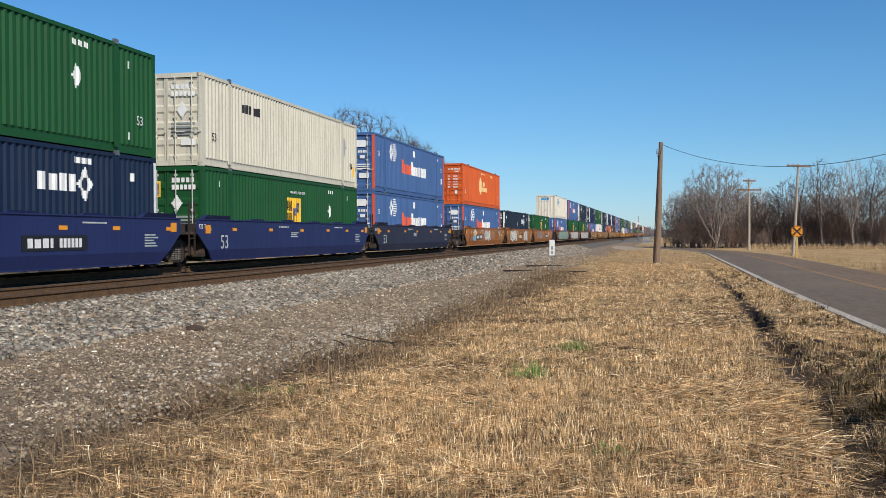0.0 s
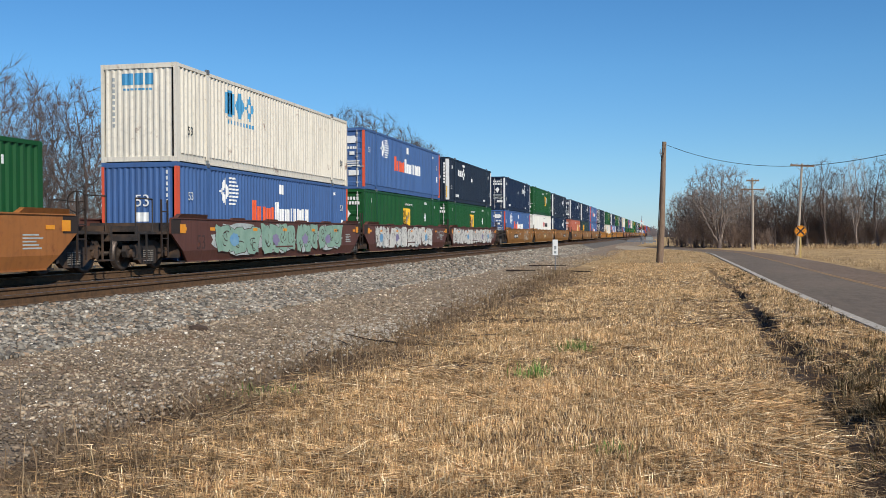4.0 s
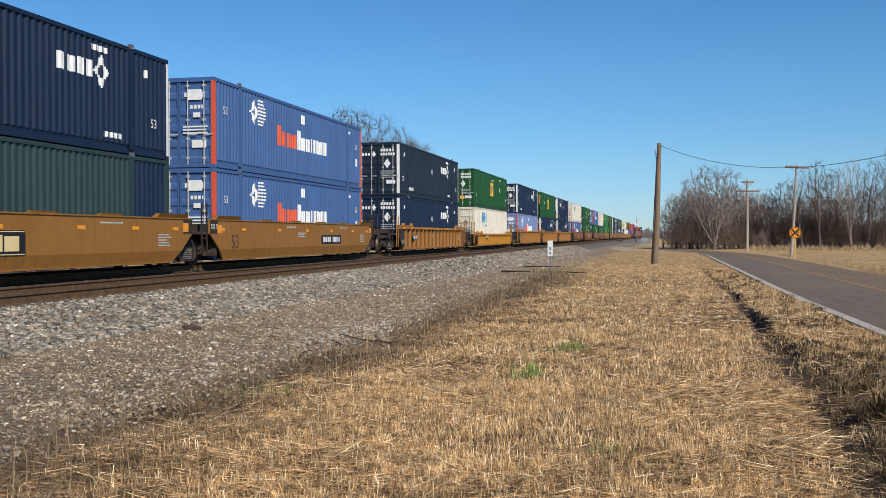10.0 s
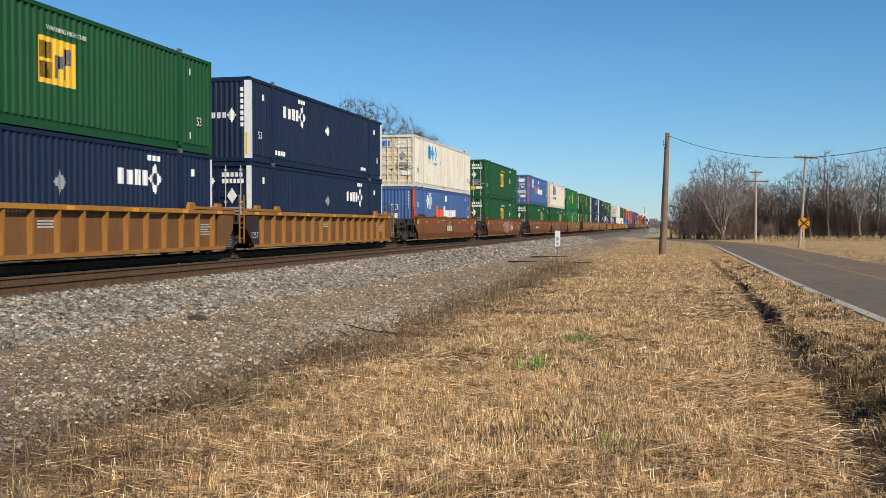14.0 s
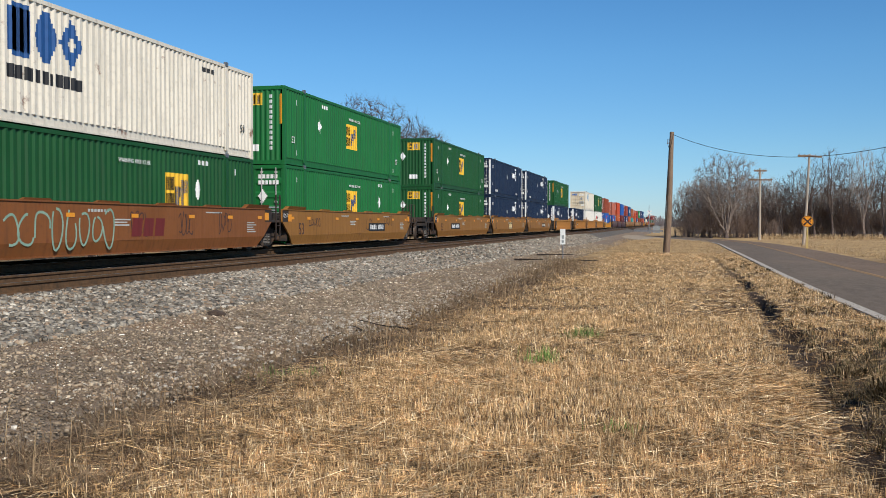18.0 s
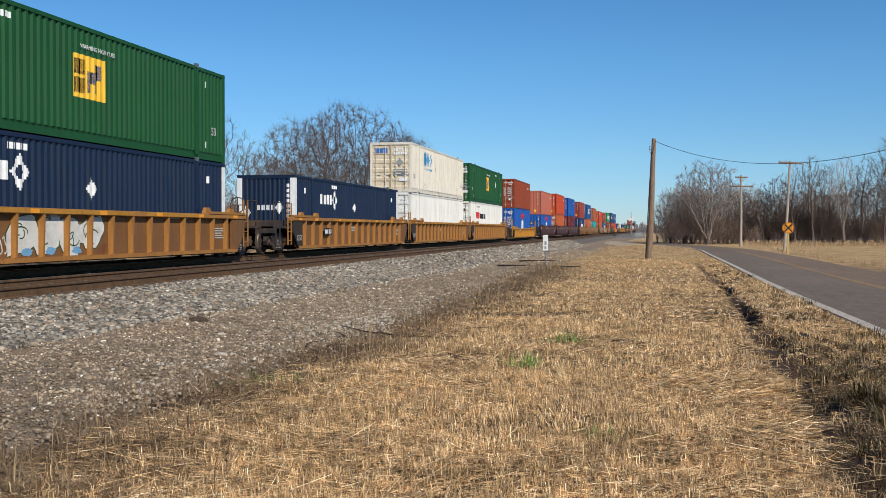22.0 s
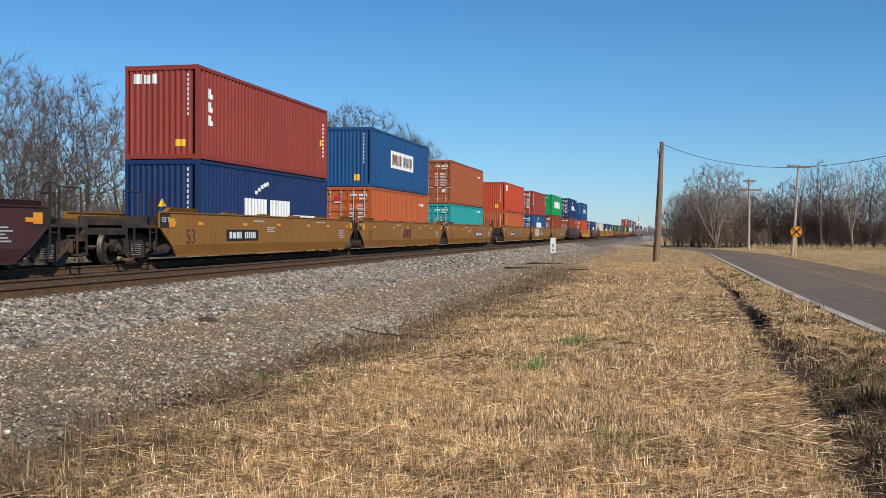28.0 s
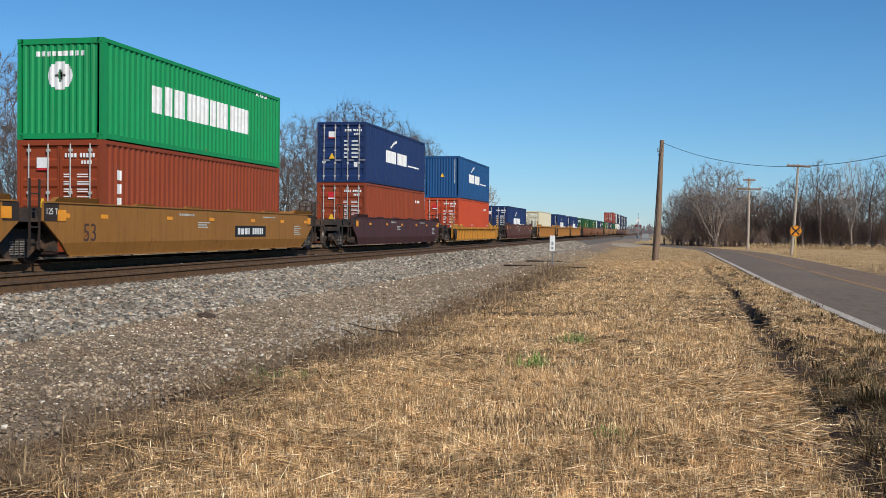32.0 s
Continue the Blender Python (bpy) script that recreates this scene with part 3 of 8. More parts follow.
utility_pole(-42.0, 168.0, level(90), 14.5, 0.2, 0.0, M_POLE2, "distant utility pole behind the railway", arms=((13.9, 1.2, 0),))

# overhead cable from the pole to one outside the view
wa, wb = Vector((-0.3, 66.9, 7.28)), Vector((11.2, 46.9, 5.5))
across = (wb - wa).cross(Vector((0, 0, 1))).normalized()
cv, cf = [], []
for i in range(41):
    k = i / 40
    p = wa.lerp(wb, k) - Vector((0, 0, 4 * 1.25 * k * (1 - k)))
    for j in range(6):
        an = 2 * math.pi * j / 6
        cv.append(p + (across * math.cos(an) + Vector((0, 0, 1)) * math.sin(an)) * 0.015)
        if i < 40:
            cf.append((i * 6 + j, i * 6 + (j + 1) % 6, i * 6 + 6 + (j + 1) % 6, i * 6 + 6 + j))
wire = Build().add(cv, cf)
tagged(new("overhead_cable", wire.mesh("overhead_cable", M_WIRE)), "sagging black overhead cable from the timber pole", "cable")
utility_pole(11.25, 46.75, level(47), 8.2, 0.16, 0.0, M_POLE, "brown timber utility pole beyond the road")

# round yellow advance warning sign
SIGN = (10.3, 87.5)
sg = thing("railroad_warning_sign", "round yellow railroad warning sign on a pale timber post", "road sign", at=(SIGN[0], SIGN[1], level(88)))
sg.rotation_euler = (0, 0, radians(-4))
part("post", Build().box(-0.065, 0.065, -0.05, 0.05, -0.2, 2.0), M_SIGNPOST, sg, "pale square timber post")
disc = Build()
disc.tube((0, -0.075, 2.13), (0, -0.06, 2.13), 0.457, 0.457, 40)
plate = part("sign_plate", disc, M_SIGN, sg, "round yellow plate with a black cross")
ring = Build()
for i in range(40):
    a, b = 2 * math.pi * i / 40, 2 * math.pi * (i + 1) / 40
    ring.add([(rr * math.cos(t), -0.078, 2.13 + rr * math.sin(t)) for t in (a, b) for rr in (0.405, 0.43)], [(0, 1, 3, 2)])
part("rim", ring, M_BLACK, plate)
crossm = Build()
for s in (1, -1):
    d, e = Vector((s * 0.7071, 0, 0.7071)), Vector((-0.7071, 0, s * 0.7071)) * 0.06
    c = Vector((0, -0.079 - 0.001 * s, 2.13))
    crossm.add([c - d * 0.4 - e, c + d * 0.4 - e, c + d * 0.4 + e, c - d * 0.4 + e], [(0, 1, 2, 3) if s > 0 else (3, 2, 1, 0)])
part("cross", crossm, M_BLACK, plate)
for s in (-1, 1):
    letter = words("R", 0.24, "end", "letter")
    letter.materials.append(M_BLACK)
    part("letter", letter, None, plate, loc=(s * 0.25, -0.08, 2.13))

# white lineside marker
mk = thing("milepost_marker", "white rectangular lineside marker on a thin steel post", "track marker", at=(-5.35, 49.0, 0.02 + level(49)))
part("post", Build().box(-0.025, 0.025, -0.02, 0.02, -0.3, 1.3), M_STEEL, mk)
part("marker_plate", Build().box(-0.125, 0.125, -0.032, -0.022, 0.78, 1.52), M_WHITE, mk, "white plate")
part("marker_stripe", Build().box(-0.05, 0.05, -0.036, -0.033, 1.05, 1.22).box(-0.05, 0.05, -0.036, -0.033, 0.86, 0.98), M_GREYMARK, mk, "faint grey bars")


def crossing_signal(x, y, z, gate):
    s = thing("crossing_signal", "level crossing signal with crossbuck and raised gate", "crossing signal", "crossing signals", at=(x, y, z))
    part("mast", Build().tube((0, 0, 0), (0, 0, 4.6), 0.08, 0.06, 8).box(-0.3, 0.3, -0.3, 0.3, 0, 0.3), M_STEEL, s)
    cb = Build()
    for t in (1, -1):
        d, e = Vector((0.7071 * t, 0, 0.7071)) * 0.6, Vector((-0.7071, 0, 0.7071 * t)) * 0.11
        c = Vector((0, -0.1 - 0.01 * t, 4.2))
        q = [c - d - e, c + d - e, c + d + e, c - d + e]
        cb.add(q + [p + Vector((0, 0.008, 0)) for p in q], [(0, 1, 2, 3), (7, 6, 5, 4), (0, 4, 5, 1), (1, 5, 6, 2), (2, 6, 7, 3), (3, 7, 4, 0)])
    part("crossbuck", cb, M_WHITE, s, "white crossed boards")
    for t in (-1, 1):
        lamp = part("signal_lamp", Build().tube((t * 0.42, -0.16, 3.1), (t * 0.42, -0.05, 3.1), 0.26, 0.26, 14), M_BLACK, s, "black lamp disc")
        part("lens", Build().tube((t * 0.42, -0.19, 3.1), (t * 0.42, -0.165, 3.1), 0.1, 0.1, 12), M_RED, lamp, "red lens")
    part("lamp_arm", Build().box(-0.45, 0.45, -0.04, 0.04, 3.06, 3.14), M_DARK, s)
    part("control_box", Build().box(-0.35, 0.35, 0.15, 0.75, 0.6, 1.3), M_STEEL, s)
    if gate:
        ga = part("gate_arm", Build().box(-0.05, 0.05, -0.02, 0.02, 0, 4.7), M_STEEL, s, "raised pale gate arm", loc=(-0.2, 0.0, 1.0))
        ga.rotation_euler = (0, radians(2), 0)
        for i in range(3):
            part("stripe", Build().box(-0.055, 0.055, -0.025, 0.025, 1.0 + i * 1.2, 1.4 + i * 1.2), M_RED, ga)
    return s


crossing_signal(-5.6, 212, level(90), True)
cab = thing("signal_cabinet", "small grey signal equipment cabinet by the crossing", "cabinet", at=(-4.3, 222, level(90)))
part("housing", Build().box(-0.7, 0.7, -0.6, 0.6, 0, 1.5), M_GREYMARK, cab)
part("roof", Build().prism_xz([(-0.8, 1.5), (0.8, 1.5), (0, 1.68)], -0.7, 0.7), M_STEEL, cab)
part("door", Build().box(-0.3, 0.3, -0.64, -0.602, 0.1, 1.35), M_GREYMARK, cab)
bar = thing("guard_rail", "low pale guard rail beside the far crossing", "guard rail", at=(-5.5, 205, level(90)))
for i in range(5):
    part("post", Build().box(-0.08, 0.08, -0.08, 0.08, 0, 0.7), M_POLE2, bar, loc=(i * 1.3 - 2.6, 0, 0))
part("beam", Build().box(-2.8, 2.8, -0.14, -0.08, 0.4, 0.72), M_STEEL, bar)

# ---- the container train ----
def corrugation(length, pitch=0.27, depth=0.034):
    """Break points (u, depth) of a corrugated wall, from -length/2 to length/2."""
    n = max(1, int(round(length / pitch)))
    p = length / n
    out = []
    for i in range(n):
        u = -length / 2 + i * p
        out += [(u, 0.0), (u + p * 0.28, 0.0), (u + p * 0.5, -depth), (u + p * 0.78, -depth)]
    out.append((length / 2, 0.0))
    return out


def depth_at(prof, u):
    if u <= prof[0][0] or u >= prof[-1][0]:
        return 0.0
    lo, hi = 0, len(prof) - 1
    while hi - lo > 1:
        mid = (lo + hi) // 2
        if prof[mid][0] <= u:
            lo = mid
        else:
            hi = mid
    (ua, da), (ub, db) = prof[lo], prof[hi]
    return da + (db - da) * (u - ua) / (ub - ua)


def decal(rects, prof=None, lift=0.004, side=True, plane=1.2):
    """Paint in rectangles (u0, v0, u1, v1) that follows the corrugation."""
    b = Build()
    for u0, v0, u1, v1 in rects:
        us = [u0] + ([u for u, _ in prof if u0 + 0.004 < u < u1 - 0.004] if prof else []) + [u1]
        ds = [plane + lift + (depth_at(prof, u) if prof else 0) for u in us]
        vs, fs = [], []
        for u, d in zip(us, ds):
            vs += [(d, u, v0), (d, u, v1)] if side else [(u, -d, v0), (u, -d, v1)]
        for i in range(len(us) - 1):
            fs.append((2 * i, 2 * i + 2, 2 * i + 3, 2 * i + 1))
        b.add(vs, fs)
    return b


def diamond(u, v, r, n=9):
    return [(u - r * (1 - abs(2 * (i + 0.5) / n - 1)) * 0.72, v - r + 2 * r * i / n, u + r * (1 - abs(2 * (i + 0.5) / n - 1)) * 0.72, v - r + 2 * r * (i + 1) / n) for i in range(n)]


def ring_rows(u, v, r, inner, n=13):
    """A diamond ring in rows."""
    out = []
    for i in range(n):
        t = abs(2 * (i + 0.5) / n - 1)
        w, k = r * (1 - t) * 0.8, max(0.0, (r * inner - r * t) * 0.8)
        z0, z1 = v - r + 2 * r * i / n, v - r + 2 * r * (i + 1) / n
        out += [(u - w, z0, u + w, z1)] if k < 0.02 else [(u - w, z0, u - k, z1), (u + k, z0, u + w, z1)]
    return out


def disc_rows(u, v, r, n=11):
    out = []
    for i in range(n):
        t = 2 * (i + 0.5) / n - 1
        w = r * math.sqrt(max(0.0, 1 - t * t))
        out.append((u - w, v - r + 2 * r * i / n, u + w, v - r + 2 * r * (i + 1) / n))
    return out


def blocks(u, v, n, w, h, gap=0.25, seed=1):
    """A row of n plain block shapes of uneven width that stands for a word."""
    rnd = random.Random(seed * 77 + n)
    wide = [rnd.uniform(0.7, 1.3) for _ in range(n)]
    k = n * w / sum(wide)
    out = []
    for i, q in enumerate(wide):
        a = u + k * sum(wide[:i])
        out.append((a, v, a + k * q - gap * w, v + h * (1.0 if rnd.random() < 0.7 else 0.92)))
    return out


def bars(u, v, n, w, h):
    return [(u + i * w, v, u + (i + 0.72) * w, v + h) for i in range(n)]


def rows_of_bars(u, v, widths, h, step):
    return [(u, v - i * step, u + w, v - i * step + h) for i, w in enumerate(widths)]


W = 1.219
PAINTS = {
    "green": paint("container_green", lin(12, 76, 33), 0.14),
    "fresh": paint("container_fresh_green", lin(18, 103, 48), 0.12),
    "navy": paint("container_navy", lin(10, 33, 60), 0.08),
    "slate": paint("container_slate", lin(20, 35, 52), 0.1),
    "pacer": paint("container_blue", lin(66, 98, 146), 0.1),
    "periwinkle": paint("container_faded_blue", lin(116, 136, 176), 0.14),
    "orange": paint("container_orange", lin(208, 92, 36), 0.14),
    "bone": paint("container_bone", lin(206, 200, 180), 0.08, 0.12),
    "white": paint("container_white", lin(222, 214, 196), 0.08, 0.3),
    "clean": paint("container_clean_white", lin(226, 224, 214), 0.06),
    "salmon": paint("container_salmon", lin(178, 100, 78), 0.1),
    "deep": paint("container_grey_green", lin(38, 60, 60), 0.14),
    "brown": paint("container_brown_red", lin(138, 60, 29), 0.1, 0.12),
    "rust": paint("container_orange_brown", lin(180, 90, 48), 0.08, 0.16),
    "umber": paint("container_umber", lin(156, 84, 48), 0.1, 0.2),
    "stained": paint("container_stained_white", lin(216, 200, 170), 0.12, 0.42),
    "redorange": paint("container_red_orange", lin(184, 70, 36), 0.1, 0.06),
    "maroon": paint("container_maroon", lin(112, 38, 36), 0.12, 0.05),
    "tex": paint("container_faded_red", lin(144, 58, 46), 0.14, 0.12),
    "apl": paint("container_bright_blue", lin(22, 84, 160), 0.12, 0.05),
    "cma": paint("container_marine", lin(24, 48, 92), 0.07, 0.08),
    "cmablue": paint("container_sea_blue", lin(24, 76, 124), 0.08, 0.08),
    "teal": paint("container_teal", lin(38, 152, 150), 0.1, 0.08),
    "evergreen": paint("container_emerald", lin(14, 142, 80), 0.08, 0.06),
    "cream": paint("container_cream", lin(212, 204, 176), 0.08, 0.1),
}
M_POSTORANGE = paint("post_orange", lin(214, 88, 60), 0.1)
COLOUR_WORDS = {"green": "dark green", "fresh": "bright green", "navy": "navy blue", "slate": "dark slate blue", "pacer": "medium blue", "periwinkle": "faded light blue", "orange": "bright orange", "bone": "weathered bone-white", "white": "rust-stained white", "clean": "clean white", "salmon": "salmon pink", "deep": "dark grey-green", "brown": "brownish red", "rust": "faded orange-brown", "redorange": "red-orange", "umber": "rusty brown", "stained": "rust-stained white", "maroon": "maroon red", "tex": "faded brick red", "apl": "bright blue", "cma": "marine blue", "cmablue": "sea blue", "teal": "teal green", "evergreen": "emerald green", "cream": "cream"}


def side_marks(skin, L, H, flip):
    """Markings of the long side: (material, rectangles, label)."""
    h = L / 2
    s = -1 if flip else 1
    out = []
    if skin == "umax":
        u = 2.55 if not flip else -4.95
        out.append((M_WHITE, blocks(u, 1.82, 4, 0.4, 0.42, 0.16, seed=3) + ring_rows(u + 1.98, 2.02, 0.42, 0.45) + bars(u + 1.5, 2.52, 6, 0.13, 0.15), "white block emblem with a diamond ring"))
        out.append((M_GREYMARK if not flip else M_WHITE, diamond(0.0, 1.75, 0.3), "diamond sticker"))
        out.append((M_WHITE, bars(-5.8, 0.38, 8, 0.13, 0.17) + bars(4.6, 0.38, 8, 0.12, 0.14) + [(6.75, 2.2, 6.9, 2.42), (-6.9, 2.2, -6.75, 2.42)], "small white stencil bars"))
    elif skin in ("emp", "emp2"):
        u = 2.7 if skin == "emp2" else -0.08
        out.append((M_YELLOW, [(u - 0.74, 1.1, u + 0.74, 2.18)], "yellow square emblem"))
        out.append((M_BLACK, [(u - 0.64, 1.22, u - 0.2, 1.6), (u - 0.64, 1.68, u - 0.2, 2.06)], "black bars of the emblem"))
        out.append((M_BLUE, [(u - 0.08, 1.26, u + 0.06, 1.8), (u + 0.06, 1.5, u + 0.24, 1.8), (u + 0.24, 1.26, u + 0.38, 2.0), (u + 0.38, 1.62, u + 0.62, 2.0)], "blue bars of the emblem"))
        out.append((M_WHITE, diamond((4.2 if skin == "emp" else 1.3 + u) * s, 1.75, 0.3) + bars(4.0 * s, 2.5, 6, 0.13, 0.14) + [(-6.85, 2.3, -6.7, 2.5), (6.6, 2.3, 6.75, 2.5), (-6.85, 0.4, -6.7, 0.6), (6.6, 0.4, 6.75, 0.6)], "small white markings"))
    elif skin == "pacer":
        out.append((M_WHITE, ring_rows(-4.75, 2.16, 0.44, 0.3) + [(-4.4, 1.74 + 0.12 * i, -3.62 - 0.07 * abs(i - 3.5), 1.80 + 0.12 * i) for i in range(8)], "white globe emblem with stripes"))
        out.append((M_ORMARK, [(-2.5, 1.2, -2.2, 1.95)] + blocks(-2.05, 1.2, 4, 0.4, 0.55, 0.22, seed=5), "orange block shapes"))
        out.append((M_WHITE, [(-0.42, 1.2, -0.1, 1.95)] + blocks(0.0, 1.2, 9, 0.35, 0.55, 0.22, seed=8), "white block shapes"))
        out.append((M_WHITE, [(0.0, 2.25, 0.38, 2.6), (7.3, 1.05, 7.55, 1.4)] + bars(5.9, 2.45, 5, 0.12, 0.12), "white square placard"))
    elif skin == "csx":
        u = -4.6
        out.append((M_SKYMARK, [(u, 1.8, u + 0.62, 2.5), (u + 0.08, 1.72, u + 0.54, 2.58)] + [(u + 0.76 + 0.04 * abs(i - 4), 1.72 + 0.0955 * i, u + 1.42 - 0.04 * abs(i - 4), 1.8155 + 0.0955 * i) for i in range(9)] + ring_rows(u + 1.9, 2.15, 0.43, 0.4, 9) + bars(u + 0.1, 1.48, 9, 0.25, 0.13), "pale blue block shapes"))
    elif skin == "csxnavy":
        u = -4.9
        out.append((M_DEEPMARK, [(u, 1.6, u + 0.8, 2.56), (u + 0.1, 1.49, u + 0.7, 2.66)] + [(u + 0.92 + 0.05 * abs(i - 5), 1.49 + 0.106 * i, u + 1.78 - 0.05 * abs(i - 5), 1.596 + 0.106 * i) for i in range(11)] + ring_rows(u + 2.35, 2.07, 0.6, 0.35, 11), "deep blue block shapes"))
        out.append((M_BLACK, blocks(u - 0.1, 1.0, 10, 0.3, 0.3, 0.2, seed=6) + bars(4.3, 2.45, 6, 0.14, 0.14), "dark block shapes"))
    elif skin == "csxdark":
        out.append((M_YELLOW, blocks(-5.3, 1.35, 3, 0.88, 0.95, 0.16, seed=11) + bars(-5.3, 1.22, 10, 0.25, 0.08), "yellow block shapes"))
        out.append((PAINTS["navy"], [(5.9, 0.28, h - 0.2, H - 0.1)], "dark blue repainted end panel"))
    elif skin in ("xpo", "xpo2"):
        u = 0.56 if skin == "xpo" else -5.35
        out.append((M_RED, blocks(u, 1.62, 3, 0.53, 0.52, 0.14, seed=2), "red block shapes"))
        out.append((M_BLACK, blocks(u + 1.65, 1.62, 9, 0.285, 0.42, 0.1, seed=4), "black block shapes"))
        out.append((M_GREYMARK, bars(u + 0.2, 2.5, 12, 0.13, 0.12), "grey stencil bars"))
    elif skin == "hub":
        out.append((M_CREAM, [(-1.04 - min(0.46, 1.06 - 1.5 * abs(z)), 1.6 + z - 0.033, -1.04 + min(0.46, 1.06 - 1.5 * abs(z)), 1.6 + z + 0.033) for z in [-0.66 + 0.066 * i for i in range(21)]], "cream hexagon emblem"))
        out.append((PAINTS["brown"], [(-1.32, 1.25, -1.2, 1.95), (-1.1, 1.25, -0.98, 1.95), (-0.88, 1.25, -0.76, 1.95)], "orange-brown bars of the emblem"))
        out.append((M_CREAM, blocks(-0.05, 1.62, 3, 0.32, 0.34, 0.2) + blocks(-0.28, 1.2, 8, 0.27, 0.34, 0.2) + bars(3.4, 2.45, 6, 0.18, 0.18) + bars(-0.7, 2.5, 8, 0.18, 0.1), "white block shapes"))
    elif skin == "rail":
        out.append((M_BLACK, blocks(-4.9, 2.0, 5, 0.34, 0.3, 0.3), "small black block shapes"))
        out.append((M_GREYMARK, diamond(6.3, 1.75, 0.4), "grey diamond sticker"))
        out.append((M_YELLOW, [(7.5, 0.5, 7.72, 0.95)], "yellow sticker"))
    elif skin == "apl":
        out.append((M_RED, [(-1.35, 2.2, -0.12, 2.36), (0.12, 2.2, 1.35, 2.36), (-1.2, 2.08, 1.2, 2.2), (-0.95, 1.98, 0.95, 2.08), (-0.6, 1.9, 0.6, 1.98), (-0.1, 1.72, 0.1, 2.46)], "red winged emblem"))
        out.append((M_WHITE, [(-1.1 + 0.06 * i, 0.45 + 0.18 * i, -0.32 - 0.02 * i, 0.63 + 0.18 * i) for i in range(7)] + [(-0.22, 0.45, 0.1, 1.72), (0.1, 1.0, 0.42, 1.72), (0.1, 0.8, 0.3, 1.0), (0.52, 0.45, 0.8, 1.72)], "large white block shapes"))
    elif skin == "cma":
        out.append((M_WHITE, blocks(-2.5, 1.22, 3, 0.7, 0.62, 0.16, seed=12) + blocks(-0.1, 1.22, 3, 0.7, 0.62, 0.16, seed=13) + [(-1.5 + 0.13 * i, 2.0 + 0.34 * math.sin(i / 9 * 1.5), -1.5 + 0.13 * i + 0.15, 2.12 + 0.36 * math.sin(i / 9 * 1.5)) for i in range(9)] + [(2.2, 1.25, 4.6, 1.33)], "white block shapes under an arc"))
    elif skin == "cmabox":
        out.append((M_WHITE, [(-2.45, 1.15, 2.45, 2.05)], "white panel"))
        out.append((M_RED, blocks(-2.2, 1.32, 3, 0.68, 0.55, 0.16, seed=12), "red block shapes"))
        out.append((M_BLACK, blocks(0.1, 1.32, 3, 0.68, 0.55, 0.16, seed=13), "dark block shapes"))
    elif skin == "tex":
        out.append((M_WHITE, [(-h + 0.75, 1.95 - 0.42 * i, -h + 1.0, 2.27 - 0.42 * i) for i in range(3)] + [(-h + 1.0, 1.95 - 0.42 * i, -h + 1.1, 2.1 - 0.42 * i) for i in range(3)] + [(h - 0.5, 0.9 + 0.16 * i, h - 0.42, 1.0 + 0.16 * i) for i in range(9)], "white block shapes in a column"))
        out.append((M_YELLOW, [(h - 0.8, 1.35, h - 0.6, 1.6)], "yellow sticker"))
    elif skin == "evergreen":
        out.append((M_WHITE, blocks(-3.45, 0.98, 9, 0.76, 0.82, 0.12, seed=21) + bars(3.9, 2.4, 7, 0.16, 0.14), "large white block shapes"))
    elif skin == "cai":
        out.append((M_WHITE, blocks(-h + 0.7, 1.85, 3, 0.32, 0.5, 0.2, seed=4), "white block shapes"))
    elif skin == "plainred":
        out.append((M_WHITE, [(-h + 0.75, 1.9 - 0.36 * i, -h + 1.0, 2.16 - 0.36 * i) for i in range(5)], "white block shapes in a column"))
    elif skin == "sunset":
        u = 1.62
        for i in range(9):
            tp = 2.32 - 0.055 * (6 - i) ** 2 * (1 if i < 6 else 0.3)
            out.append((M_YELLOW if i > 6 else M_CREAM, [(u + i * 0.36, 0.7, u + i * 0.36 + 0.29, tp)], "pale upright stripe"))
        out.append((M_WHITE, bars(6.4, 1.95, 8, 0.17, 0.24) + bars(-0.6, 2.4, 9, 0.18, 0.14), "white stencil bars"))
    elif skin == "medcon":
        out.append((M_BLACK, [(-0.9, 1.5, 1.9, 2.3)], "dark emblem panel"))
        out.append((M_YELLOW, [(0.3, 2.0, 1.8, 2.1), (0.5, 2.16, 1.8, 2.24), (0.2, 1.85, 1.8, 1.92)], "yellow stripes"))
        out.append((M_WHITE, blocks(-0.7, 1.6, 6, 0.38, 0.3, 0.2, seed=3), "white block shapes"))
    else:
        out.append((M_WHITE, bars(h - 2.2, 2.2, 7, 0.16, 0.14) + [(-h + 0.55, 1.1 + 0.17 * i, -h + 0.66, 1.2 + 0.17 * i) for i in range(6)], "small white stencil bars"))
    return out


